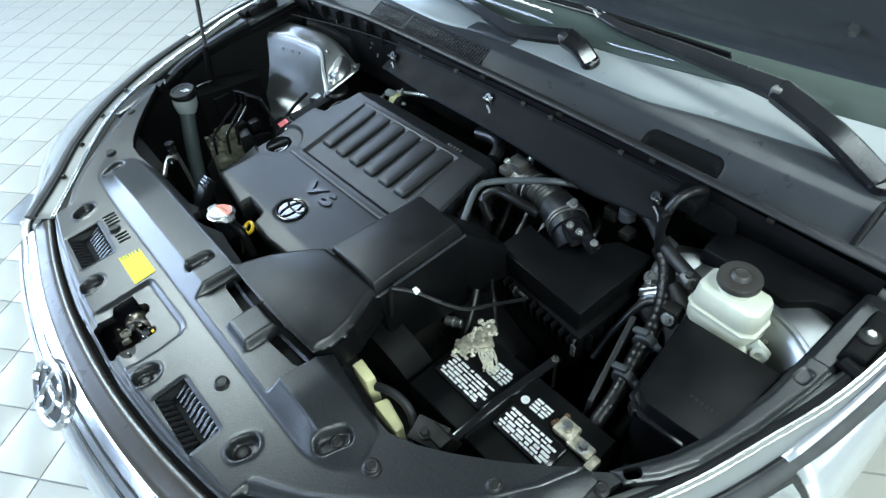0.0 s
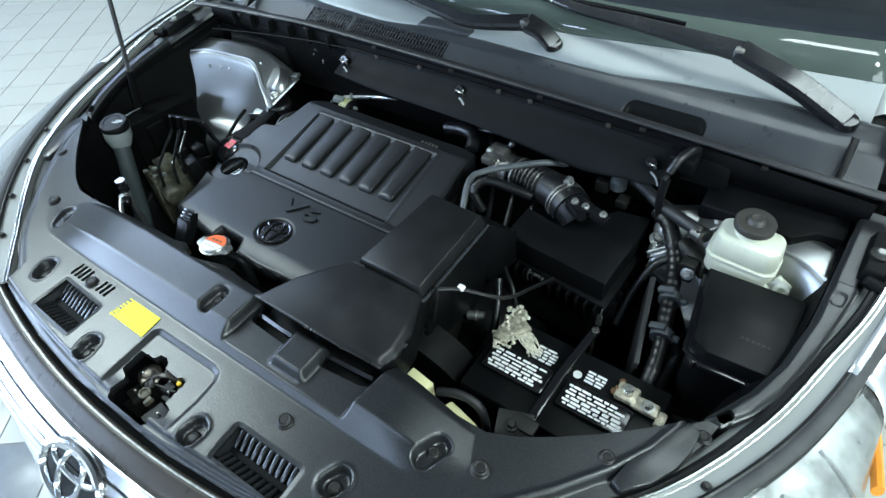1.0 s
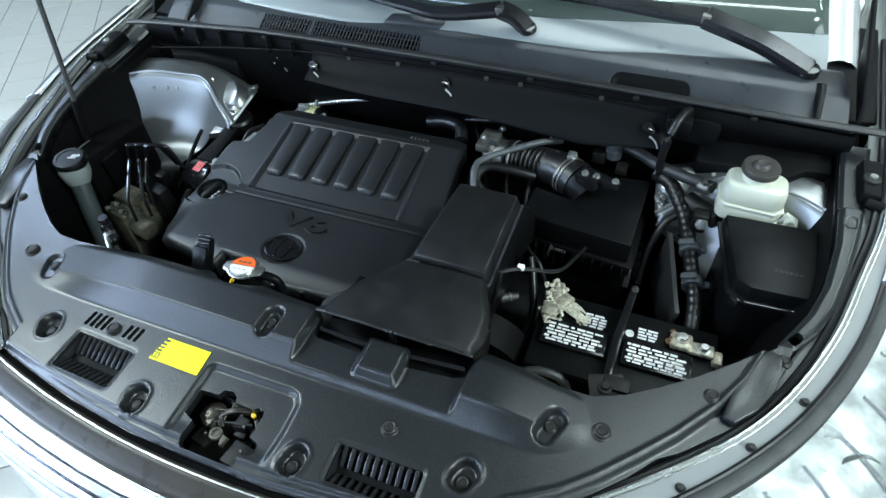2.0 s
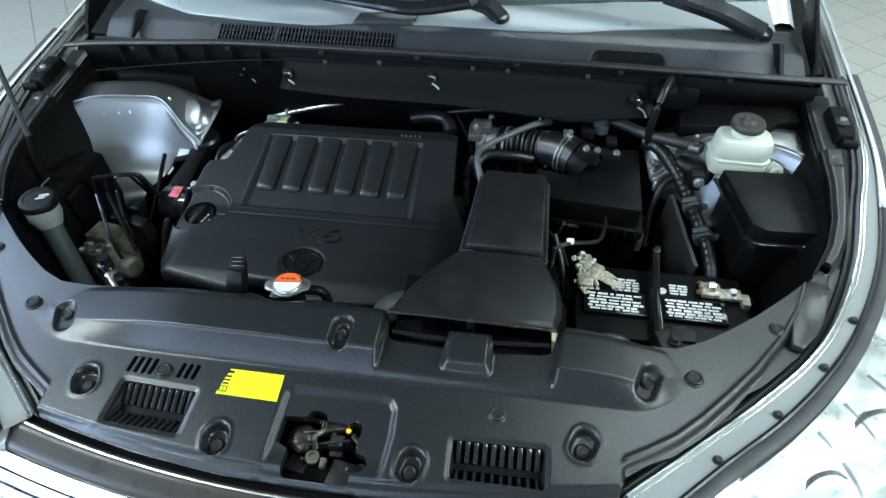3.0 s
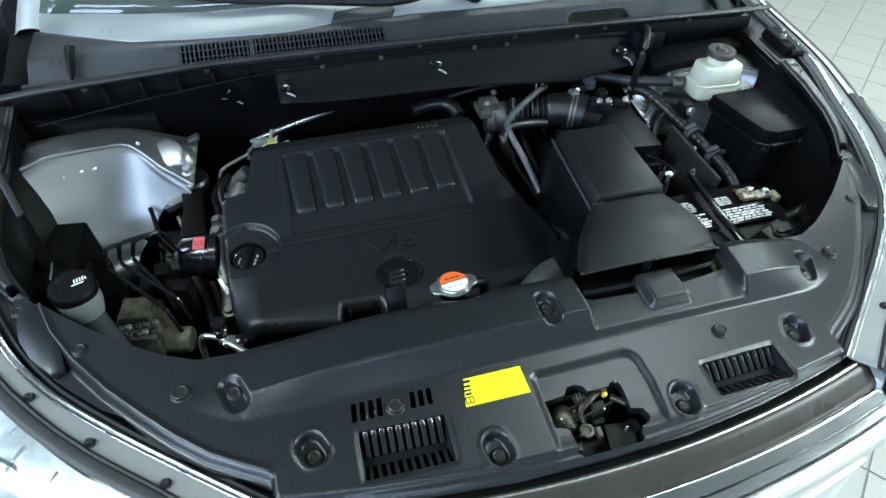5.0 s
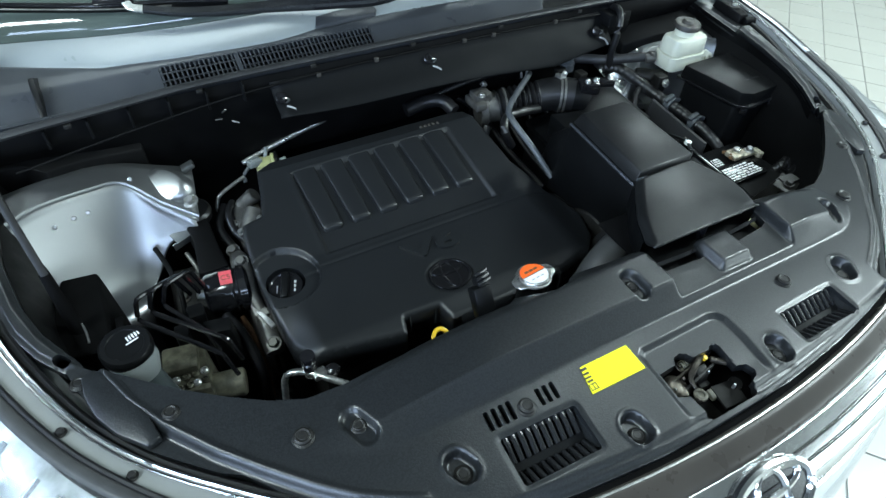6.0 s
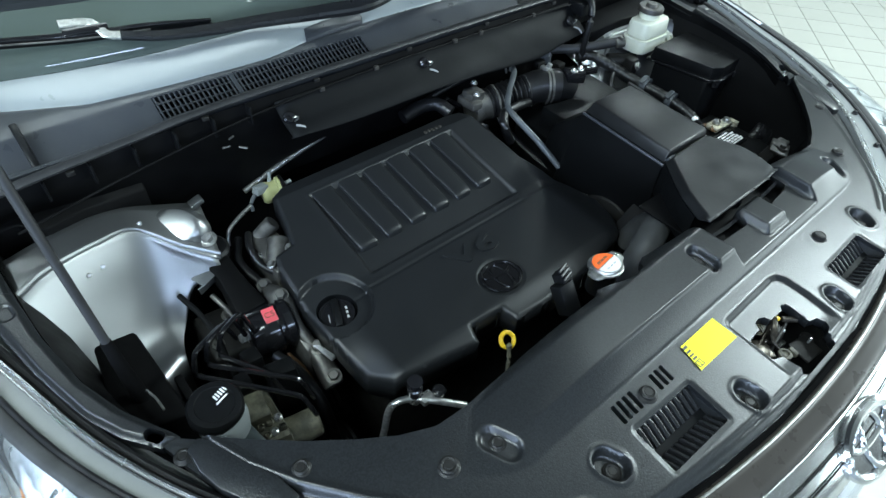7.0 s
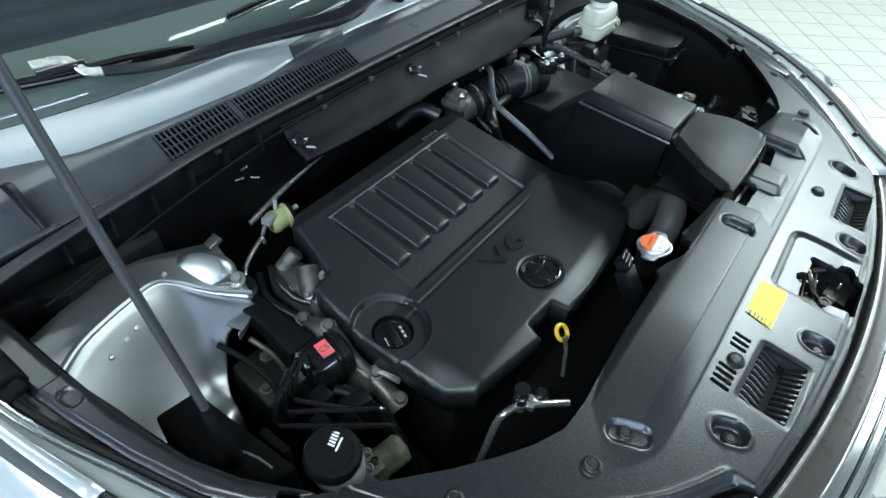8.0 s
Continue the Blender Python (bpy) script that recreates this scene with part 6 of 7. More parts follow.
# ---- battery corner ----
battery = thing("car_battery", "black car battery with white printed warnings and crusted terminals", "battery", (0.538, 0.372, 0.60))
part("case", box((0.538, 0.372, 0.690), (0.322, 0.176, 0.20), 0.006), M_BOX, battery)
part("cover", rings([[(0.376, 0.283, 0.788), (0.700, 0.283, 0.788), (0.700, 0.461, 0.788), (0.376, 0.461, 0.788)], [(0.378, 0.285, 0.802), (0.698, 0.285, 0.802), (0.698, 0.459, 0.802), (0.378, 0.459, 0.802)]], 0.004), M_BOX, battery)
random.seed(5)
for x0, x1 in ((0.392, 0.512), (0.537, 0.657)):
    pad = part("vent_cap", box(((x0 + x1) / 2, 0.360, 0.8065), (x1 - x0, 0.056, 0.012), 0.004), M_GLOSS, battery, "raised black vent cap with white print")
    for row, (yy_, hh) in enumerate(((0.377, 0.0045), (0.3695, 0.0045), (0.362, 0.0045), (0.3545, 0.0055), (0.347, 0.005), (0.3405, 0.0045))):
        x = x0 + 0.008 + 0.012 * (row % 2) * 0.3
        while x < x1 - 0.012:
            w = random.uniform(0.006, 0.020)
            if x + w > x1 - 0.006:
                break
            part("print_bar", box((x + w / 2, yy_, 0.8128), (w, hh * random.uniform(0.75, 1.05), 0.0006), 0), M_PRINT, pad)
            x += w + random.uniform(0.0015, 0.005)
for x0, y0, rowsn, wide in ((0.462, 0.400, 5, 0.040), (0.560, 0.404, 4, 0.034)):
    for r in range(rowsn):
        x = x0
        while x < x0 + wide - 0.004:
            w = min(random.uniform(0.008, 0.018), x0 + wide - x)
            part("print_bar", box((x + w / 2, y0 + 0.0068 * r, 0.8026), (w, 0.0042, 0.0006), 0), M_PRINT, battery)
            x += w + 0.003
part("print_disc", lathe((0.546, 0.408, 0.8022), (0, 0, 1), [(0.008, 0), (0.008, 0.0006), (0, 0.0006)], 14), M_PRINT, battery)


def crust(c, s, seed, lumps):
    """A lump of crystals: jittered small stones grown together."""
    random.seed(seed)
    out = []
    for k in range(lumps):
        bm = bmesh.new()
        bmesh.ops.create_icosphere(bm, subdivisions=1, radius=1)
        r = random.uniform(0.0022, 0.0060)
        for v in bm.verts:
            v.co *= random.uniform(0.7, 1.3)
        bm.transform(Matrix.Translation((c[0] + random.gauss(0, s[0]), c[1] + random.gauss(0, s[1]), c[2] + abs(random.gauss(0, s[2])))) @ Matrix.Diagonal((r, r, r * 0.8, 1)))
        out.append(bm)
    return joined(*out)


neg = part("terminal", joined(lathe((0.410, 0.424, 0.80), (0, 0, 1), [(0.011, 0), (0.010, 0.020), (0, 0.021)], 16), box((0.414, 0.428, 0.812), (0.05, 0.024, 0.012), 0.004, (0, 0, 60)), box((0.396, 0.405, 0.812), (0.03, 0.03, 0.014), 0.004), box((0.400, 0.455, 0.812), (0.020, 0.044, 0.010), 0.004)), M_BRASS, battery)
part("corrosion", crust((0.400, 0.426, 0.808), (0.0085, 0.021, 0.0035), 3, 300), M_CORRODE, neg, "pale crusted corrosion")
random.seed(21)
part("cable_fibres", joined(*[tube([(0.412, 0.430 + random.uniform(-0.012, 0.012), 0.812), (0.435 + random.uniform(-0.006, 0.006), 0.424 + random.uniform(-0.016, 0.014), 0.811), (0.462 + random.uniform(-0.012, 0.012), 0.414 + random.uniform(-0.024, 0.012), 0.805)], 0.0013, 5) for k in range(26)]), M_CORRODE, neg, "frayed pale strands")
pos = part("terminal", joined(lathe((0.634, 0.412, 0.80), (0, 0, 1), [(0.011, 0), (0.010, 0.022), (0.008, 0.024), (0, 0.024)], 16), box((0.634, 0.412, 0.812), (0.038, 0.034, 0.014), 0.005), box((0.668, 0.405, 0.812), (0.045, 0.026, 0.010), 0.004), box((0.697, 0.397, 0.804), (0.016, 0.028, 0.022), 0.004)), M_BRASS, battery)
part("clamp_nut", joined(bolt((0.672, 0.405, 0.816), (0, 0, 1), 0.008, 0.010), rod((0.634, 0.412, 0.82), (0.634, 0.412, 0.83), 0.009, 16)), M_STEEL, pos)
part("corrosion", crust((0.622, 0.414, 0.81), (0.006, 0.010, 0.004), 4, 14), M_RUST, pos, "rusty brown crust")
hold = thing("battery_hold_down", "black steel battery hold-down bar with a threaded hook", "bracket", (0.525, 0.37, 0.80))
part("bar", rings([[(0.514, 0.262, 0.812), (0.530, 0.262, 0.812), (0.530, 0.262, 0.824), (0.514, 0.262, 0.824)], [(0.517, 0.37, 0.818), (0.533, 0.37, 0.818), (0.533, 0.37, 0.828), (0.517, 0.37, 0.828)], [(0.530, 0.500, 0.818), (0.545, 0.500, 0.818), (0.545, 0.500, 0.830), (0.530, 0.500, 0.830)]], 0.003), M_GLOSS, hold)
part("hook", rod((0.538, 0.492, 0.74), (0.538, 0.492, 0.840), 0.0028, 8), M_OILY, hold, "threaded steel hook")
part("nut", bolt((0.538, 0.492, 0.829), (0, 0, 1), 0.0055, 0.008, 1.2), M_ALU, hold)
part("front_bracket", joined(box((0.522, 0.222, 0.897), (0.055, 0.040, 0.006), 0.002, (10, 0, 20)), hexa([(0.505, 0.24, 0.82), (0.54, 0.24, 0.82), (0.54, 0.27, 0.82), (0.505, 0.27, 0.82)], [(0.515, 0.215, 0.905), (0.555, 0.215, 0.905), (0.555, 0.24, 0.905), (0.515, 0.24, 0.905)], 0.003)), M_GRIME, hold)
part("front_bolt", bolt((0.520, 0.216, 0.902), (0, 0, 1), 0.007, 0.008, 1.5), M_CLIP, hold)
clear = thing("headlamp_duct", "pale yellow plastic panel below the shroud's edge", "panel", (0.36, 0.235, 0.74))
part("upper_strip", hexa([(0.318, 0.216, 0.80), (0.362, 0.214, 0.79), (0.366, 0.232, 0.79), (0.320, 0.240, 0.80)], [(0.318, 0.215, 0.866), (0.362, 0.212, 0.864), (0.366, 0.231, 0.862), (0.320, 0.236, 0.866)], 0.003), M_PALEYEL, clear)
part("lower_block", hexa([(0.396, 0.196, 0.78), (0.462, 0.192, 0.78), (0.462, 0.214, 0.78), (0.400, 0.224, 0.78)], [(0.398, 0.200, 0.858), (0.464, 0.196, 0.850), (0.462, 0.214, 0.846), (0.404, 0.226, 0.852)], 0.005), M_PALEYEL, clear)
alone("hose", tube([(0.380, 0.222, 0.86), (0.410, 0.232, 0.868), (0.446, 0.236, 0.862), (0.466, 0.230, 0.838), (0.470, 0.226, 0.76)], 0.0075, 12), M_SEAL, "black rubber drain hose beside the battery", "hose", group="hoses", at=(0.345, 0.262, 0.80))
fan = thing("radiator_fan_shroud", "round black fan shroud deep behind the radiator", "fan", (0.27, 0.25, 0.70))
part("ring", lathe((0.26, 0.30, 0.72), (0, 1, 0.15), [(0.10, 0), (0.12, 0), (0.12, 0.06), (0.10, 0.06)], 40), M_DARK, fan)
for k in range(8):
    a = 2 * math.pi * k / 8
    part("fin", hexa([(0.26, 0.33, 0.72), (0.265, 0.33, 0.72), (0.265, 0.335, 0.72), (0.26, 0.335, 0.72)], [(0.26 + 0.11 * math.cos(a), 0.345, 0.72 + 0.11 * math.sin(a)), (0.272 + 0.11 * math.cos(a), 0.345, 0.72 + 0.11 * math.sin(a)), (0.272 + 0.11 * math.cos(a), 0.35, 0.725 + 0.11 * math.sin(a)), (0.26 + 0.11 * math.cos(a), 0.35, 0.725 + 0.11 * math.sin(a))], 0), M_BOX, fan)

fuse = thing("fuse_box", "dull black plastic fuse box with a ridged lid", "fuse box", (0.75, 0.57, 0.66))
FB = [(0.690, 0.494), (0.716, 0.478), (0.818, 0.482), (0.828, 0.665), (0.665, 0.660)]
part("lid", prism(FB, 0.888, 0.919, 0.0025, 0.03), M_BOX, fuse)
part("rim", prism([(0.683, 0.490), (0.714, 0.471), (0.822, 0.476), (0.834, 0.67), (0.659, 0.667)], 0.882, 0.889, 0.002), M_GLOSS, fuse)
part("case", prism([(0.692, 0.500), (0.720, 0.484), (0.815, 0.488), (0.822, 0.655), (0.675, 0.65)], 0.62, 0.883, 0.006), M_BOX, fuse)
part("tab", box((0.795, 0.476, 0.884), (0.022, 0.008, 0.018), 0.002), M_GLOSS, fuse)
part("tab", box((0.70, 0.479, 0.880), (0.018, 0.010, 0.022), 0.002, (0, 0, -35)), M_GLOSS, fuse)
for k in range(6):
    part("print_bar", box((0.755 + 0.008 * k, 0.535, 0.9195), (0.005, 0.006, 0.0006), 0, (0, 0, 3)), M_LID, fuse)
part("cable_boot", tube([(0.69, 0.60, 0.80), (0.675, 0.58, 0.74), (0.67, 0.52, 0.70)], 0.02, 12), M_RUBBER, fuse)

brake = thing("brake_fluid_reservoir", "milky white brake fluid reservoir with a dark round cap", "reservoir", (0.70, 0.71, 0.88))
BR = [(0.650, 0.694), (0.662, 0.682), (0.748, 0.678), (0.764, 0.690), (0.766, 0.734), (0.754, 0.750), (0.664, 0.752), (0.650, 0.742)]
part("lower_tank", prism(BR, 0.884, 0.920, 0.006, -0.02), M_WHITE, brake)
part("seam", prism([(0.712 + (x - 0.712) * 1.045, 0.715 + (y - 0.715) * 1.06) for x, y in BR], 0.918, 0.924, 0.002), M_WHITE, brake)
part("upper_tank", prism(BR, 0.924, 0.968, 0.013, 0.07), M_WHITE, brake)
part("neck", rod((0.704, 0.720, 0.955), (0.704, 0.720, 0.990), 0.026, 28), M_WHITE, brake)
cap = part("cap", lathe((0.704, 0.720, 0.984), (0, -0.05, 1), [(0.030, 0), (0.0335, 0.002), (0.0335, 0.011), (0.032, 0.014), (0.021, 0.0145), (0.016, 0.013)], 36), M_CAPGREY, brake, "dark grey cap")
part("cap_knob", lathe((0.704, 0.720, 0.997), (0, -0.05, 1), [(0.016, 0), (0.0135, 0.006), (0.010, 0.008), (0.006, 0.0065), (0, 0.0065)], 24), M_CAPGREY, cap)
part("ear", joined(box((0.777, 0.690, 0.905), (0.03, 0.010, 0.03), 0.004, (0, 30, 0)), lathe((0.783, 0.684, 0.903), (0, -1, 0.4), [(0.013, -0.004), (0.013, 0.004), (0.006, 0.005), (0.006, 0.0)], 20)), M_WHITE, brake)
part("spout", tube([(0.755, 0.690, 0.895), (0.762, 0.678, 0.885), (0.765, 0.665, 0.872)], 0.009, 12), M_WHITE, brake)
part("hose_clip", joined(rod((0.634, 0.730, 0.912), (0.612, 0.742, 0.908), 0.0125, 14), box((0.622, 0.735, 0.924), (0.008, 0.014, 0.008), 0.001)), M_ALU, brake, "bright spring clip")
mast = thing("master_cylinder", "pale cast master cylinder bracket under the reservoir", "brake part", (0.64, 0.70, 0.83))
part("casting", joined(rod((0.60, 0.75, 0.86), (0.665, 0.70, 0.862), 0.020, 18), box((0.630, 0.690, 0.862), (0.03, 0.03, 0.045), 0.005)), M_GRIME, mast)
part("bolt", bolt((0.634, 0.672, 0.868), (0, -1, 0.5), 0.008, 0.008), M_STEEL, mast)

harness = thing("wiring_harness", "black taped wiring harness with grey plastic clips beside the battery", "cable", (0.61, 0.60, 0.76))
part("loom", tube([(0.530, 0.800, 0.875), (0.565, 0.770, 0.872), (0.600, 0.715, 0.850), (0.618, 0.660, 0.835), (0.632, 0.590, 0.825), (0.648, 0.520, 0.808), (0.652, 0.465, 0.785), (0.655, 0.44, 0.74)], lambda f: 0.0165 - 0.004 * f, 14, 0.006, ribs=26, rib=0.0005), M_RUBBER, harness)
for p, d in (((0.625, 0.630, 0.832), (0.15, -1, -0.15)), ((0.640, 0.553, 0.818), (0.15, -1, -0.15))):
    part("clip", joined(lathe(p, d, [(0.018, -0.008), (0.021, -0.008), (0.021, 0.008), (0.018, 0.008)], 20), box((p[0] - 0.012, p[1], p[2] + 0.020), (0.030, 0.014, 0.008), 0.003, (0, -20, 0)), box((p[0] + 0.022, p[1], p[2] + 0.006), (0.016, 0.012, 0.010), 0.003)), M_HOSE, harness, "grey plastic clip")
part("side_plate", hexa([(0.612, 0.480, 0.70), (0.622, 0.484, 0.70), (0.582, 0.665, 0.70), (0.570, 0.660, 0.70)], [(0.618, 0.485, 0.800), (0.627, 0.488, 0.800), (0.586, 0.656, 0.846), (0.576, 0.652, 0.846)], 0.002), M_SEAL, harness, "dark battery tray plate")
part("branch", tube([(0.60, 0.715, 0.85), (0.57, 0.70, 0.83), (0.55, 0.66, 0.78), (0.545, 0.60, 0.73)], 0.008, 10), M_RUBBER, harness)

# ---- radiator filler ----
filler = thing("radiator_filler", "silver radiator filler cap with an orange and white sticker", "radiator filler", (-0.115, 0.215, 0.90))
ears = [(0.039 * math.cos(a) * (1.0 if abs(math.cos(a)) > 0.86 else 0.74), 0.0285 * math.sin(a)) for a in np.linspace(0, 2 * math.pi, 33)[:-1]]
disc = prism(ears, 0, 0.0045, 0.0018)
disc.transform(pose(-0.119, 0.211, 0.943, -6, 0, 6))
part("disc", disc, M_STEEL, filler)
top = lathe((0, 0, 0.003), (0, 0, 1), [(0.0255, 0), (0.0252, 0.003), (0.0235, 0.0050), (0, 0.0054)], 36)
top.transform(pose(-0.119, 0.211, 0.943, -6, 0, 6))
part("crown", top, M_STEEL, filler)


def half_disc(r, z, a0, a1, t=0.0005):
    pts = [(r * math.cos(a), r * math.sin(a)) for a in np.linspace(a0, a1, 20)]
    bm = prism(pts, z, z + t, 0)
    bm.transform(pose(-0.119, 0.211, 0.943, -6, 0, 6))
    return bm


part("sticker", half_disc(0.0222, 0.0090, 0.05, math.pi - 0.05), M_ORANGE, filler, "orange-red half of the sticker")
part("sticker", half_disc(0.0222, 0.0090, math.pi + 0.05, 2 * math.pi - 0.05), M_PRINT, filler, "white half of the sticker")
for k in range(3):
    bm = box((-0.009 + 0.009 * k, 0.008, 0.0097), (0.007, 0.004, 0.0004), 0)
    bm.transform(pose(-0.119, 0.211, 0.943, -6, 0, 6))
    part("print_bar", bm, M_RUST, filler)
    bm = box((-0.010 + 0.009 * k, -0.010, 0.0097), (0.006, 0.0018, 0.0004), 0)
    bm.transform(pose(-0.119, 0.211, 0.943, -6, 0, 6))
    part("print_bar", bm, M_PRINTGREY, filler)
part("neck", joined(rod((-0.119, 0.212, 0.89), (-0.119, 0.211, 0.942), 0.022, 20), tube([(-0.10, 0.216, 0.930), (-0.075, 0.220, 0.928), (-0.062, 0.222, 0.915), (-0.058, 0.222, 0.86)], 0.0085, 12)), M_BOX, filler)
alone("hose", tube([(0.03, 0.235, 0.80), (0.035, 0.228, 0.86), (0.06, 0.232, 0.888), (0.105, 0.250, 0.882), (0.14, 0.285, 0.83), (0.15, 0.31, 0.77)], 0.027, 20), M_STRIP, "thick grey-black radiator hose behind the shroud", "hose", group="hoses", at=(0.03, 0.235, 0.82))
hclip = thing("hose_clip", "small black plastic hose clip behind the shroud", "clip", (-0.20, 0.25, 0.90))
part("body", joined(box((-0.212, 0.212, 0.935), (0.030, 0.024, 0.05), 0.003, (-35, 0, 0)), box((-0.206, 0.228, 0.955), (0.018, 0.020, 0.03), 0.002, (-35, 0, 10))), M_BOX, hclip)
for k in range(3):
    part("tooth", box((-0.206, 0.222 + 0.006 * k, 0.968 + 0.004 * k), (0.024, 0.003, 0.006), 0.0005, (-35, 0, 10)), M_GLOSS, hclip)
dip = thing("dipstick", "yellow ring-handled oil dipstick", "dipstick", (-0.238, 0.285, 0.68))
part("ring", tube([(-0.240 + 0.0135 * math.cos(a), 0.281 + 0.010 * math.sin(a), 0.779 + 0.009 * math.sin(a)) for a in np.linspace(0, 2 * math.pi, 25)], 0.0042, 8), M_HANDLE, dip)
part("stem", joined(tube([(-0.246, 0.272, 0.780), (-0.252, 0.262, 0.760), (-0.262, 0.250, 0.70)], 0.0038, 8), box((-0.247, 0.270, 0.776), (0.010, 0.008, 0.014), 0.002)), M_OLIVE, dip)

# ---- corner with washer filler and hydraulic unit ----
washer = thing("washer_filler", "greyed washer filler neck with a black printed cap", "reservoir", (-0.69, 0.36, 0.60))
cap = part("cap", lathe((-0.698, 0.371, 0.926), (0.05, -0.1, 1), [(0.0335, -0.012), (0.035, -0.008), (0.035, 0.004), (0.032, 0.008), (0.025, 0.0085), (0.024, 0.0070), (0, 0.0070)], 36), M_BOX, washer, "black cap with a pale pictogram")
for k in range(5):
    part("print_bar", box((-0.6935 + 0.0038 * k, 0.3775 + 0.0016 * k, 0.9345), (0.0022, 0.0085, 0.0005), 0, (0, 0, 15)), M_PRINT, cap)
part("print_bar", box((-0.686, 0.388, 0.9337), (0.020, 0.0022, 0.0005), 0, (0, 0, 20)), M_PRINT, cap)
part("print_bar", box((-0.6875, 0.3705, 0.9352), (0.018, 0.0022, 0.0005), 0, (0, 0, 20)), M_PRINT, cap)
part("collar", tube([(-0.698, 0.370, 0.918), (-0.695, 0.365, 0.895), (-0.690, 0.358, 0.872)], lambda f: 0.0325 - 0.009 * max(0.0, f - 0.55) / 0.45, 28), M_MILK, washer, "greyed translucent collar")
part("neck", tube([(-0.690, 0.358, 0.874), (-0.680, 0.345, 0.835), (-0.665, 0.327, 0.78), (-0.648, 0.30, 0.68), (-0.635, 0.26, 0.58)], 0.0205, 24), M_NECK, washer, "smoky translucent neck")

relay = thing("relay_box", "matt black relay box standing by the silver apron", "electrical box", (-0.745, 0.54, 0.66))
part("body", rings([[(-0.805, 0.42, 0.68), (-0.715, 0.40, 0.68), (-0.715, 0.60, 0.68), (-0.795, 0.62, 0.68)], [(-0.806, 0.42, 0.900), (-0.724, 0.41, 0.885), (-0.730, 0.612, 0.864), (-0.788, 0.622, 0.861)]], 0.006), M_DEADBLACK, relay)
part("lug", box((-0.712, 0.47, 0.82), (0.012, 0.05, 0.09), 0.003), M_DEADBLACK, relay)
# Thin bright tube drawn along the relay box's edge.
part("edge_wire", tube([(-0.757, 0.478, 0.896), (-0.750, 0.450, 0.902), (-0.748, 0.425, 0.902)], 0.0016, 6), M_STEEL, relay, "thin bright line along the box's edge")

hyd = thing("hydraulic_unit", "grimy cast hydraulic unit with bent black brake pipes", "brake part", (-0.63, 0.42, 0.62))
part("block", rings([[(-0.690, 0.365, 0.64), (-0.61, 0.350, 0.64), (-0.60, 0.46, 0.64), (-0.68, 0.48, 0.64)], [(-0.686, 0.372, 0.782), (-0.617, 0.358, 0.782), (-0.61, 0.452, 0.782), (-0.678, 0.468, 0.782)]], 0.006), M_OLIVE, hyd)
part("motor", rod((-0.62, 0.385, 0.742), (-0.565, 0.374, 0.742), 0.024, 28), M_OLIVE, hyd)
part("motor_lid", joined(box((-0.650, 0.425, 0.790), (0.055, 0.05, 0.02), 0.004, (0, 0, -10))), M_OLIVE, hyd)
random.seed(11)
for k in range(14):
    part("valve_head", lathe((-0.676 + 0.0135 * (k % 5) + random.uniform(-.003, .003), 0.376 + 0.018 * (k // 5), 0.780), (0, 0, 1), [(0.0065, 0), (0.0065, 0.006), (0.004, 0.008), (0.003, 0.006), (0, 0.006)], 12), M_OLIVE if k % 3 else M_STEEL, hyd)
for a, b, c, d, e in (((-0.585, 0.373, 0.835), (-0.690, 0.498, 0.838), (-0.680, 0.500, 0.884), (-0.622, 0.540, 0.866), (-0.605, 0.555, 0.80)),
                      ((-0.571, 0.404, 0.829), (-0.669, 0.506, 0.838), (-0.657, 0.507, 0.885), (-0.606, 0.540, 0.870), (-0.590, 0.552, 0.80)),
                      ((-0.600, 0.445, 0.822), (-0.648, 0.512, 0.838), (-0.634, 0.512, 0.882), (-0.592, 0.538, 0.874), (-0.575, 0.548, 0.80))):
    part("brake_pipe", pipe([(a[0] + 0.012, a[1] - 0.012, a[2] - 0.05), a, b, c, d, e], 0.0040, 8, 0.010), M_GLOSS, hyd, "glossy black brake pipe")
part("cover_plate", hexa([(-0.60, 0.44, 0.70), (-0.55, 0.43, 0.70), (-0.545, 0.47, 0.70), (-0.60, 0.48, 0.70)], [(-0.60, 0.445, 0.81), (-0.56, 0.435, 0.81), (-0.555, 0.465, 0.81), (-0.60, 0.475, 0.81)], 0.004), M_BOX, hyd)
part("plug", joined(box((-0.605, 0.50, 0.80), (0.028, 0.03, 0.03), 0.004), box((-0.635, 0.47, 0.795), (0.022, 0.03, 0.03), 0.004)), M_BOX, hyd, "black connector")

mount = thing("engine_mount", "black rubber engine mount with a pinkish red tag", "engine part", (-0.54, 0.57, 0.73))
part("barrel", lathe((-0.582, 0.574, 0.760), (1, -0.15, 0.05), [(0.018, 0.0), (0.040, 0.004), (0.0445, 0.010), (0.0445, 0.052), (0.041, 0.056), (0.041, 0.062), (0.0465, 0.065), (0.0465, 0.078), (0.040, 0.083), (0.02, 0.085)], 40), M_GLOSS, mount, "glossy black barrel")
part("bolt", bolt((-0.580, 0.569, 0.772), (-1, 0.0, 0.25), 0.0085, 0.016, 1.5), M_STEEL, mount)
tag = part("tag", box((-0.540, 0.560, 0.8062), (0.022, 0.028, 0.0016), 0.0003, (14, 0, -8)), M_RED, mount, "pinkish red paper tag")
code = words("C5", 0.015, 0.0003)
code.transform(pose(-0.540, 0.5597, 0.8073, 14, 0, -8))
part("lettering", code, M_RUST, tag, "dark red characters")
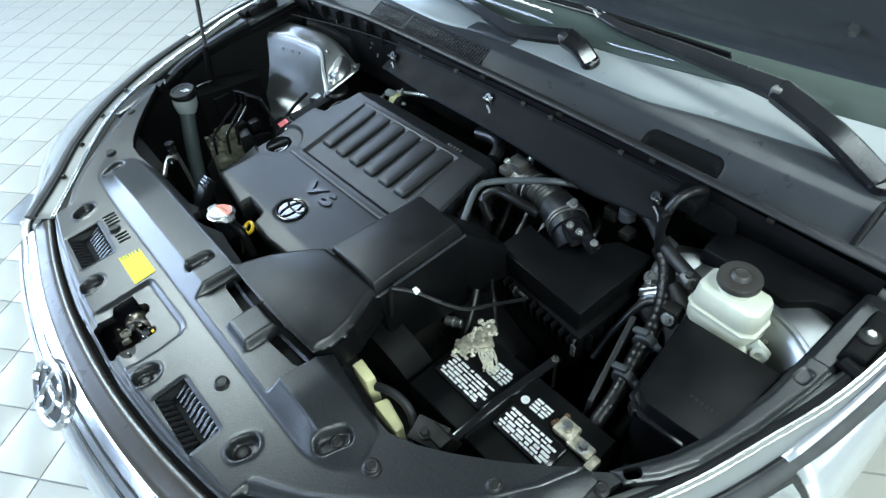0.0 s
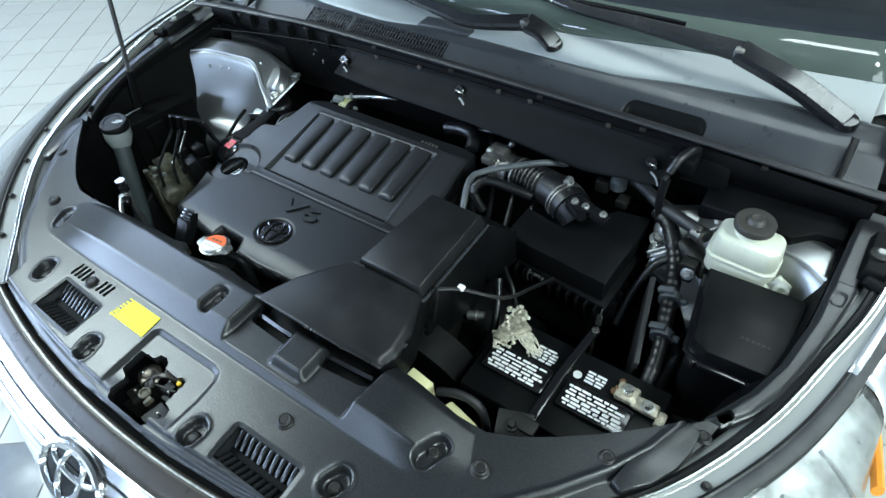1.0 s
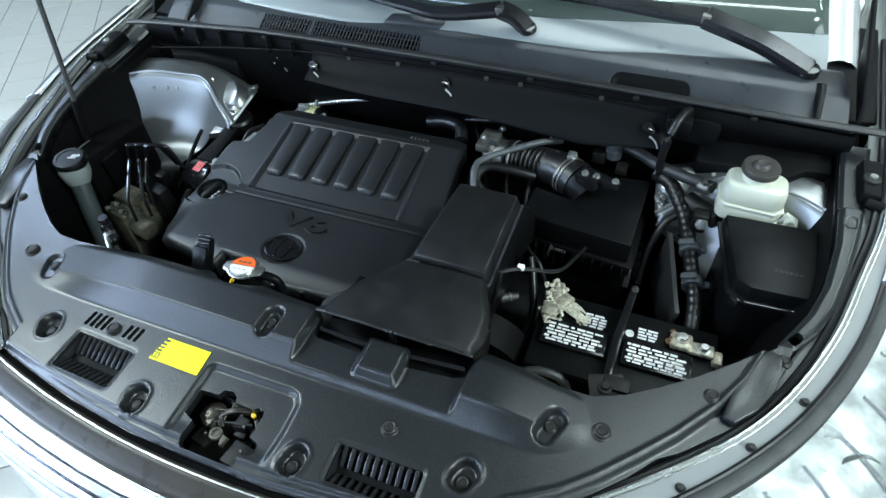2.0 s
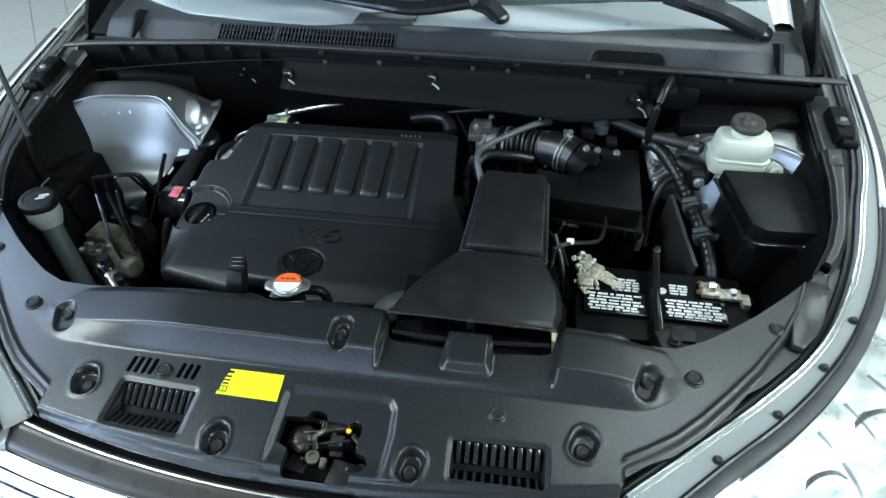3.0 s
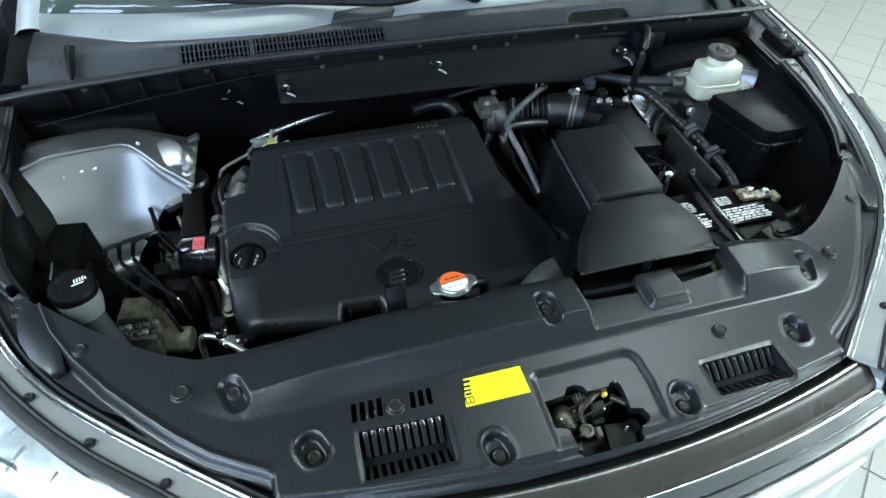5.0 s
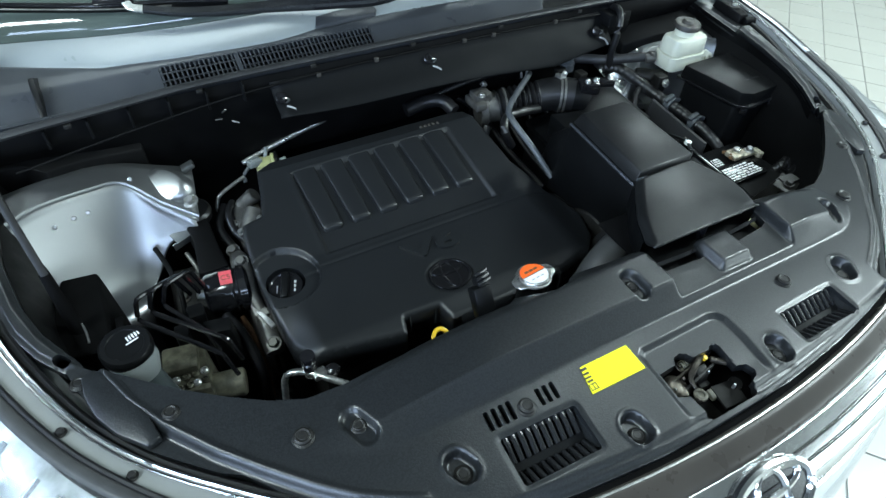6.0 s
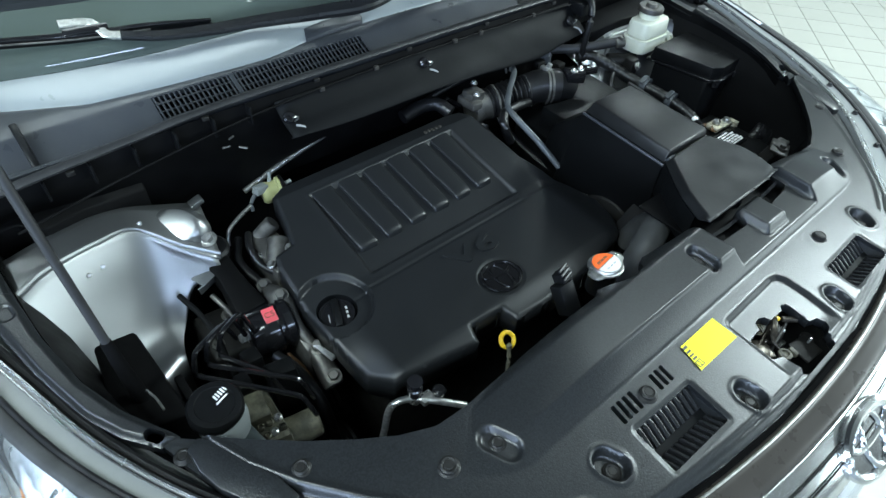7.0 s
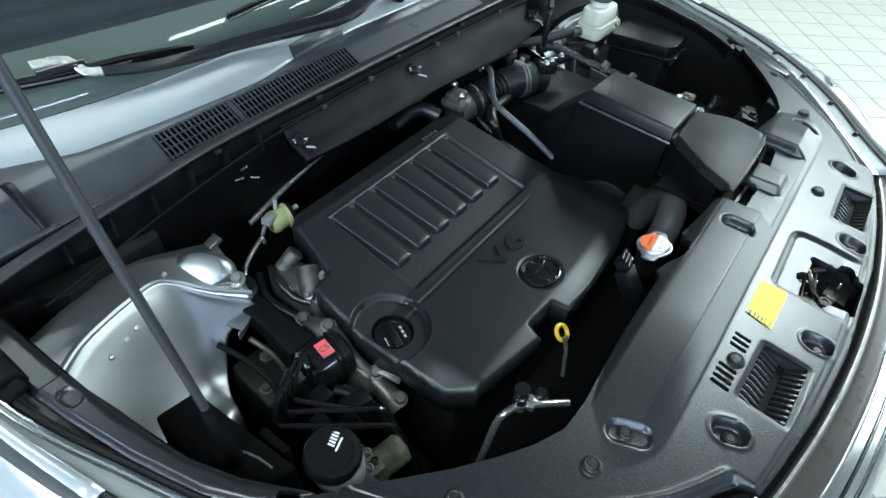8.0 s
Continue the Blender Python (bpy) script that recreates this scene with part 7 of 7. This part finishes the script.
part("arm", rings([[(-0.585, 0.60, 0.758), (-0.525, 0.60, 0.758), (-0.525, 0.595, 0.800), (-0.580, 0.595, 0.800)], [(-0.575, 0.68, 0.775), (-0.53, 0.685, 0.775), (-0.532, 0.682, 0.808), (-0.572, 0.678, 0.808)], [(-0.58, 0.745, 0.79), (-0.53, 0.76, 0.79), (-0.532, 0.762, 0.822), (-0.578, 0.748, 0.822)]], 0.006), M_DARK, mount, "black torque arm")
part("end_ring", lathe((-0.555, 0.760, 0.80), (0.1, -0.1, 1), [(0.034, 0), (0.036, 0.004), (0.036, 0.020), (0.030, 0.026), (0.02, 0.026)], 28), M_RUBBER, mount)
brk = thing("engine_bracket", "cast aluminium engine bracket with steel bolts", "bracket", (-0.50, 0.5, 0.70))
part("casting", tube([(-0.505, 0.635, 0.775), (-0.503, 0.585, 0.790), (-0.505, 0.535, 0.772), (-0.498, 0.490, 0.735), (-0.500, 0.450, 0.716), (-0.502, 0.432, 0.708)], lambda f: 0.015 + 0.005 * math.sin(9 * f), 14), M_ALU, brk)
part("web", hexa([(-0.52, 0.47, 0.66), (-0.485, 0.47, 0.66), (-0.485, 0.60, 0.66), (-0.52, 0.60, 0.66)], [(-0.515, 0.49, 0.755), (-0.49, 0.49, 0.755), (-0.49, 0.59, 0.78), (-0.515, 0.59, 0.78)], 0.006), M_ALU, brk)
part("heat_tab", hexa([(-0.512, 0.470, 0.785), (-0.503, 0.464, 0.785), (-0.488, 0.440, 0.768), (-0.497, 0.438, 0.768)], [(-0.512, 0.473, 0.790), (-0.502, 0.466, 0.790), (-0.486, 0.442, 0.772), (-0.497, 0.440, 0.772)], 0.001), M_STEEL, brk, "bright sheet-metal tab")
for p in ((-0.496, 0.490, 0.752), (-0.500, 0.434, 0.733), (-0.503, 0.587, 0.806), (-0.508, 0.645, 0.785)):
    part("bolt", bolt(p, (-0.2, -0.3, 1), 0.0095, 0.011, 1.45), M_ALU, brk)
head = thing("cylinder_head", "grimy cast cylinder head with small fittings beside the engine cover", "engine part", (-0.45, 0.68, 0.60))
part("casting", joined(box((-0.455, 0.70, 0.76), (0.06, 0.13, 0.10), 0.012), rod((-0.47, 0.66, 0.80), (-0.44, 0.70, 0.822), 0.022, 16), rod((-0.46, 0.75, 0.80), (-0.43, 0.74, 0.83), 0.016, 16)), M_ALU, head)
part("cable", tube([(-0.475, 0.76, 0.81), (-0.492, 0.72, 0.815), (-0.492, 0.68, 0.80), (-0.475, 0.645, 0.795)], 0.007, 10), M_RUBBER, head)
part("cable", tube([(-0.49, 0.78, 0.79), (-0.515, 0.73, 0.78), (-0.50, 0.66, 0.76)], 0.009, 10), M_RUBBER, head)
for p in ((-0.482, 0.655, 0.815), (-0.487, 0.70, 0.802), (-0.44, 0.66, 0.83)):
    part("bolt", bolt(p, (-0.5, 0, 1), 0.006, 0.008), M_STEEL, head)
damp = thing("vacuum_switch", "pale yellowish green drum valve with a pale grey connector", "valve", (-0.365, 0.850, 0.78))
part("drum", lathe((-0.392, 0.856, 0.806), (1, -0.2, 0.1), [(0.0, -0.005), (0.018, -0.004), (0.0225, 0.001), (0.0235, 0.010), (0.021, 0.015), (0.021, 0.030), (0.0260, 0.032), (0.0260, 0.038), (0.016, 0.041)], 28), M_GREENYEL, damp)
plug = part("plug", joined(box((-0.400, 0.848, 0.828), (0.030, 0.018, 0.015), 0.002, (0, 8, 18)), box((-0.402, 0.845, 0.8365), (0.014, 0.010, 0.004), 0.001, (0, 8, 18))), M_MILK, damp, "pale grey connector")
part("plug_tail", tube([(-0.414, 0.843, 0.824), (-0.428, 0.838, 0.812), (-0.430, 0.834, 0.795)], 0.004, 8), M_HOSE, plug)
part("backplate", lathe((-0.353, 0.848, 0.810), (1, -0.2, 0.1), [(0.0, 0.0), (0.0275, 0.0), (0.0275, 0.004), (0.022, 0.007), (0, 0.008)], 24), M_BOX, damp, "black end plate")
part("nipple", joined(rod((-0.348, 0.848, 0.816), (-0.332, 0.843, 0.822), 0.005, 10), rod((-0.372, 0.862, 0.826), (-0.366, 0.868, 0.846), 0.0045, 10)), M_MILK, damp, "pale nipple")
alone("pipe", tube([(-0.43, 0.838, 0.806), (-0.46, 0.828, 0.800), (-0.495, 0.812, 0.790), (-0.505, 0.80, 0.765)], 0.0042, 10), M_STEEL, "thin steel pipe bent down beside the green valve", "pipe", at=(-0.44, 0.835, 0.806))

ac = thing("air_conditioning_pipe", "bare aluminium pipe with black service caps by the shroud", "pipe", (-0.5, 0.24, 0.75))
part("pipe", tube([(-0.535, 0.262, 0.74), (-0.522, 0.257, 0.82), (-0.516, 0.252, 0.880), (-0.505, 0.247, 0.897), (-0.485, 0.238, 0.897), (-0.462, 0.215, 0.897), (-0.43, 0.19, 0.885)], 0.0050, 12, 0.006), M_STEEL, ac)
part("valve", joined(rod((-0.480, 0.240, 0.885), (-0.480, 0.240, 0.906), 0.009, 14), box((-0.470, 0.228, 0.896), (0.02, 0.016, 0.012), 0.003)), M_STEEL, ac)
part("cap", lathe((-0.480, 0.241, 0.903), (0, 0, 1), [(0.0105, 0), (0.0105, 0.012), (0.0085, 0.014), (0.0085, 0.020), (0.0105, 0.022), (0.0105, 0.028), (0, 0.028)], 18), M_GLOSS, ac, "black service cap")
part("cap", lathe((-0.455, 0.222, 0.888), (0.3, 0.1, 1), [(0.009, 0), (0.010, 0.004), (0.010, 0.016), (0.007, 0.019), (0, 0.019)], 16), M_GLOSS, ac, "black service cap")

prop = thing("hood_prop_rod", "dark steel prop rod holding the hood open", "prop rod", (-0.766, 0.475, 0.90))
part("rod", tube([(-0.762, 0.468, 0.86), (-0.767, 0.486, 0.95), (-0.768, 0.497, 1.0), (-0.774, 0.539, 1.2), (-0.781, 0.602, 1.5), (-0.786, 0.640, 1.68), (-0.780, 0.655, 1.73)], 0.0055, 12), M_SEAL, prop)
# Sleeve blackens the lower rod where it goes into shade.
part("boot", tube([(-0.762, 0.468, 0.86), (-0.766, 0.484, 0.94), (-0.768, 0.495, 0.99)], lambda f: 0.012 - 0.005 * f, 12), M_DEADBLACK, prop, "dead-black sleeve standing for shade on the rod's foot")

# ---- dark masses of the engine below ----
block = thing("engine_block", "grimy dark engine block under its cover", "engine", (-0.17, 0.55, 0.40))
part("crankcase", box((-0.16, 0.56, 0.56), (0.56, 0.40, 0.36), 0.03), M_GRIME, block)
part("front_bank", box((-0.16, 0.40, 0.715), (0.54, 0.12, 0.06), 0.02), M_GRIME, block)
part("rear_bank", box((-0.16, 0.72, 0.755), (0.50, 0.12, 0.10), 0.02), M_GRIME, block)
for k, (x, y, z, r) in enumerate(((-0.49, 0.50, 0.60, 0.075), (-0.49, 0.64, 0.64, 0.05), (-0.50, 0.40, 0.56, 0.05))):
    part("pulley", lathe((x, y, z), (-1, 0, 0), [(r, 0), (r, 0.006), (r * 0.93, 0.010), (r, 0.014), (r, 0.026), (r * 0.8, 0.03), (r * 0.3, 0.022), (0, 0.022)], 32), M_GRIME, block)
gear = thing("gearbox", "grimy cast gearbox deep under the air filter", "engine part", (0.30, 0.55, 0.42))
part("housing", joined(lathe((0.13, 0.55, 0.55), (1, 0, 0), [(0.16, 0), (0.17, 0.02), (0.15, 0.10), (0.12, 0.20), (0.08, 0.26), (0, 0.27)], 28), box((0.24, 0.42, 0.62), (0.12, 0.10, 0.10), 0.02)), M_DARK, gear)
for k in range(5):
    pts = [(0.08 + 0.05 * k, 0.88, 0.86 - 0.02 * k), (0.12 + 0.06 * k, 0.84, 0.80), (0.16 + 0.05 * k, 0.74, 0.74), (0.20 + 0.04 * k, 0.62, 0.70)]
    alone("cable", tube(pts, 0.006 + 0.001 * (k % 3), 8), M_RUBBER, "black cable behind the engine", "cable", group="rear cables", at=pts[0])
for k, pts in enumerate(([(-0.640, 0.700, 0.80), (-0.628, 0.650, 0.79), (-0.622, 0.600, 0.765), (-0.630, 0.55, 0.72)],)):
    alone("cable", tube(pts, 0.005 + 0.0015 * (k % 2), 10), M_PLATE, "black cable between the apron and the engine mount", "cable", group="apron cables", at=pts[0])

# ---- cavity between fuse box and side cover ----
loom = thing("lamp_wiring", "black corrugated lamp wiring with a green connector beside the fuse box", "cable", (0.76, 0.40, 0.78))
for pts, r in (([(0.835, 0.53, 0.90), (0.828, 0.46, 0.875), (0.795, 0.395, 0.84), (0.745, 0.345, 0.825), (0.69, 0.335, 0.80), (0.66, 0.36, 0.74)], 0.011),
               ([(0.82, 0.50, 0.84), (0.80, 0.43, 0.82), (0.765, 0.37, 0.80), (0.73, 0.315, 0.79), (0.70, 0.27, 0.76)], 0.0085),
               ([(0.79, 0.46, 0.88), (0.775, 0.40, 0.862), (0.782, 0.35, 0.85), (0.756, 0.30, 0.84), (0.72, 0.29, 0.80)], 0.006)):
    part("conduit", tube(pts, r, 10, 0.006, ribs=int(40 * r / 0.011), rib=0.0012), M_RUBBER, loom, "ribbed black conduit")
part("connector", joined(box((0.793, 0.425, 0.866), (0.030, 0.022, 0.018), 0.003, (0, 15, 40)), box((0.776, 0.372, 0.846), (0.024, 0.018, 0.016), 0.003, (10, 0, 20))), M_BOX, loom)
part("connector_clip", box((0.806, 0.440, 0.876), (0.012, 0.008, 0.006), 0.001, (0, 0, 40)), M_GREENWIRE, loom, "small green connector clip")
part("connector_clip", box((0.770, 0.362, 0.856), (0.009, 0.007, 0.005), 0.001, (0, 0, 20)), M_GREENWIRE, loom, "small green connector clip")
lampback = thing("headlamp_housing", "black rear housing of the headlamp below the side cover", "headlamp", (0.72, 0.27, 0.70))
part("shell", lathe((0.735, 0.300, 0.795), (-0.55, 0.75, 0.25), [(0.075, -0.05), (0.074, 0.0), (0.062, 0.014), (0.045, 0.018), (0.043, 0.030), (0.036, 0.034), (0, 0.034)], 30), M_BOX, lampback)
part("bulb_cap", lathe((0.716, 0.326, 0.804), (-0.55, 0.75, 0.25), [(0.026, 0), (0.026, 0.012), (0.022, 0.015), (0, 0.015)], 20), M_GLOSS, lampback)
part("spring_clip", tube([(0.712, 0.268, 0.868), (0.722, 0.256, 0.878), (0.738, 0.254, 0.880), (0.748, 0.264, 0.876), (0.744, 0.276, 0.868)], 0.003, 8), M_STEEL, lampback, "bright spring clip")

# ---- alternator and lines under the intake ----
alt = thing("alternator", "black alternator with a finned end under the intake", "engine part", (0.25, 0.40, 0.66))
part("body", lathe((0.185, 0.40, 0.735), (1, 0.1, 0.0), [(0.035, 0), (0.060, 0.004), (0.067, 0.014), (0.067, 0.075), (0.060, 0.088), (0.030, 0.092)], 32), M_GRIME, alt)
for k in range(14):
    a = 2 * math.pi * k / 14
    part("fin", box((0.272, 0.408 + 0.050 * math.cos(a), 0.735 + 0.050 * math.sin(a)), (0.012, 0.003, 0.020), 0.0005, (math.degrees(a) - 90, 0, 0)), M_BOX, alt)
alone("pipe", joined(rod((0.288, 0.448, 0.752), (0.322, 0.462, 0.756), 0.0095, 18), lathe((0.303, 0.454, 0.754), (0.034, 0.014, 0.004), [(0.0095, 0), (0.0115, 0.001), (0.0115, 0.004), (0.0095, 0.005)], 18)), M_STEEL, "short bright steel pipe end under the intake", "pipe", at=(0.305, 0.455, 0.754))
for pts, r in (([(0.20, 0.30, 0.86), (0.24, 0.33, 0.80), (0.30, 0.345, 0.76), (0.34, 0.33, 0.72)], 0.006), ([(0.33, 0.50, 0.84), (0.35, 0.46, 0.80), (0.36, 0.42, 0.76), (0.35, 0.36, 0.72)], 0.008), ([(0.29, 0.60, 0.81), (0.31, 0.56, 0.80), (0.345, 0.53, 0.79), (0.37, 0.51, 0.74)], 0.005)):
    alone("cable", tube(pts, r, 10), M_RUBBER, "black cable under the intake", "cable", group="intake cables", at=pts[0])

# ---- lines between the apron and the engine mount ----
for pts, r, mat in (([(-0.590, 0.69, 0.775), (-0.578, 0.65, 0.752), (-0.572, 0.62, 0.70)], 0.005, M_ALU), ([(-0.56, 0.52, 0.75), (-0.545, 0.47, 0.745), (-0.535, 0.42, 0.70), (-0.54, 0.37, 0.62)], 0.010, M_RUBBER), ([(-0.535, 0.53, 0.72), (-0.525, 0.47, 0.70), (-0.53, 0.40, 0.62)], 0.006, M_RUST)):
    alone("hose", tube(pts, r, 12), mat, "thin metal line beside the engine mount" if mat is not M_RUBBER else "black rubber hose beside the engine mount", "hose", group="mount hoses", at=pts[0])
bracket2 = thing("mount_bracket", "grimy pressed steel bracket under the engine mount", "bracket", (-0.58, 0.62, 0.62))
part("web", hexa([(-0.655, 0.56, 0.60), (-0.54, 0.56, 0.60), (-0.54, 0.70, 0.60), (-0.655, 0.70, 0.60)], [(-0.640, 0.60, 0.715), (-0.555, 0.59, 0.715), (-0.55, 0.69, 0.735), (-0.635, 0.70, 0.735)], 0.008), M_GRIME, bracket2)
for x, y, z in ((-0.62, 0.625, 0.722), (-0.58, 0.67, 0.73)):
    part("bolt", bolt((x, y, z), (0, -0.1, 1), 0.008, 0.010, 1.4), M_ALU, bracket2)

# ---- floor tiles ----
TILE, TURN_T, AT_T = 0.2125, radians(37.4), (-0.913, -0.490)
ca, sa = math.cos(TURN_T), math.sin(TURN_T)
tile_mesh = mesh_from("tile", box((0, 0, -0.004), (TILE - 0.005, TILE - 0.005, 0.008), 0.0012))
shade(tile_mesh)
tile_mesh.materials.append(M_TILE)
dark_mesh = tile_mesh.copy()
dark_mesh.materials.clear()
dark_mesh.materials.append(M_TILEDARK)
floor_ob = bpy.data.objects["floor"]
cells = []
for i in range(-38, 39):
    for j in range(-38, 39):
        u, v = (i + 0.5) * TILE, (j + 0.5) * TILE
        x, y = AT_T[0] + u * ca - v * sa, AT_T[1] + u * sa + v * ca
        if abs(x) < 7.3 and abs(y) < 7.8:
            cells.append((x, y, i, j))
near = [c for c in cells if (-2.9 < c[0] < -0.55 and -1.3 < c[1] < 1.9 and not (c[0] > -0.8 and c[1] > 0.2))][:290]
for x, y, i, j in near:
    t = new("tile", dark_mesh if (i - j) % 8 == 0 and (i + j) % 6 == 0 else tile_mesh)
    t.parent = floor_ob
    t.matrix_basis = pose(x, y, 0.0, 0, 0, math.degrees(TURN_T))
chosen = {(c[2], c[3]) for c in near}
verts, faces = [], []
h = (TILE - 0.005) / 2
for x, y, i, j in cells:
    if (i, j) in chosen:
        continue
    n = len(verts)
    for e, z in ((h, -0.004), (h - 0.0012, 0.0)):
        for du, dv in ((-e, -e), (e, -e), (e, e), (-e, e)):
            verts.append((x + du * ca - dv * sa, y + du * sa + dv * ca, z))
    faces.append((n + 4, n + 5, n + 6, n + 7))
    faces += [(n + k, n + (k + 1) % 4, n + 4 + (k + 1) % 4, n + 4 + k) for k in range(4)]
rest = alone("tiles", (verts, faces), M_TILEREST, "pale glazed square tiles laid diagonally", "floor", "stuff")
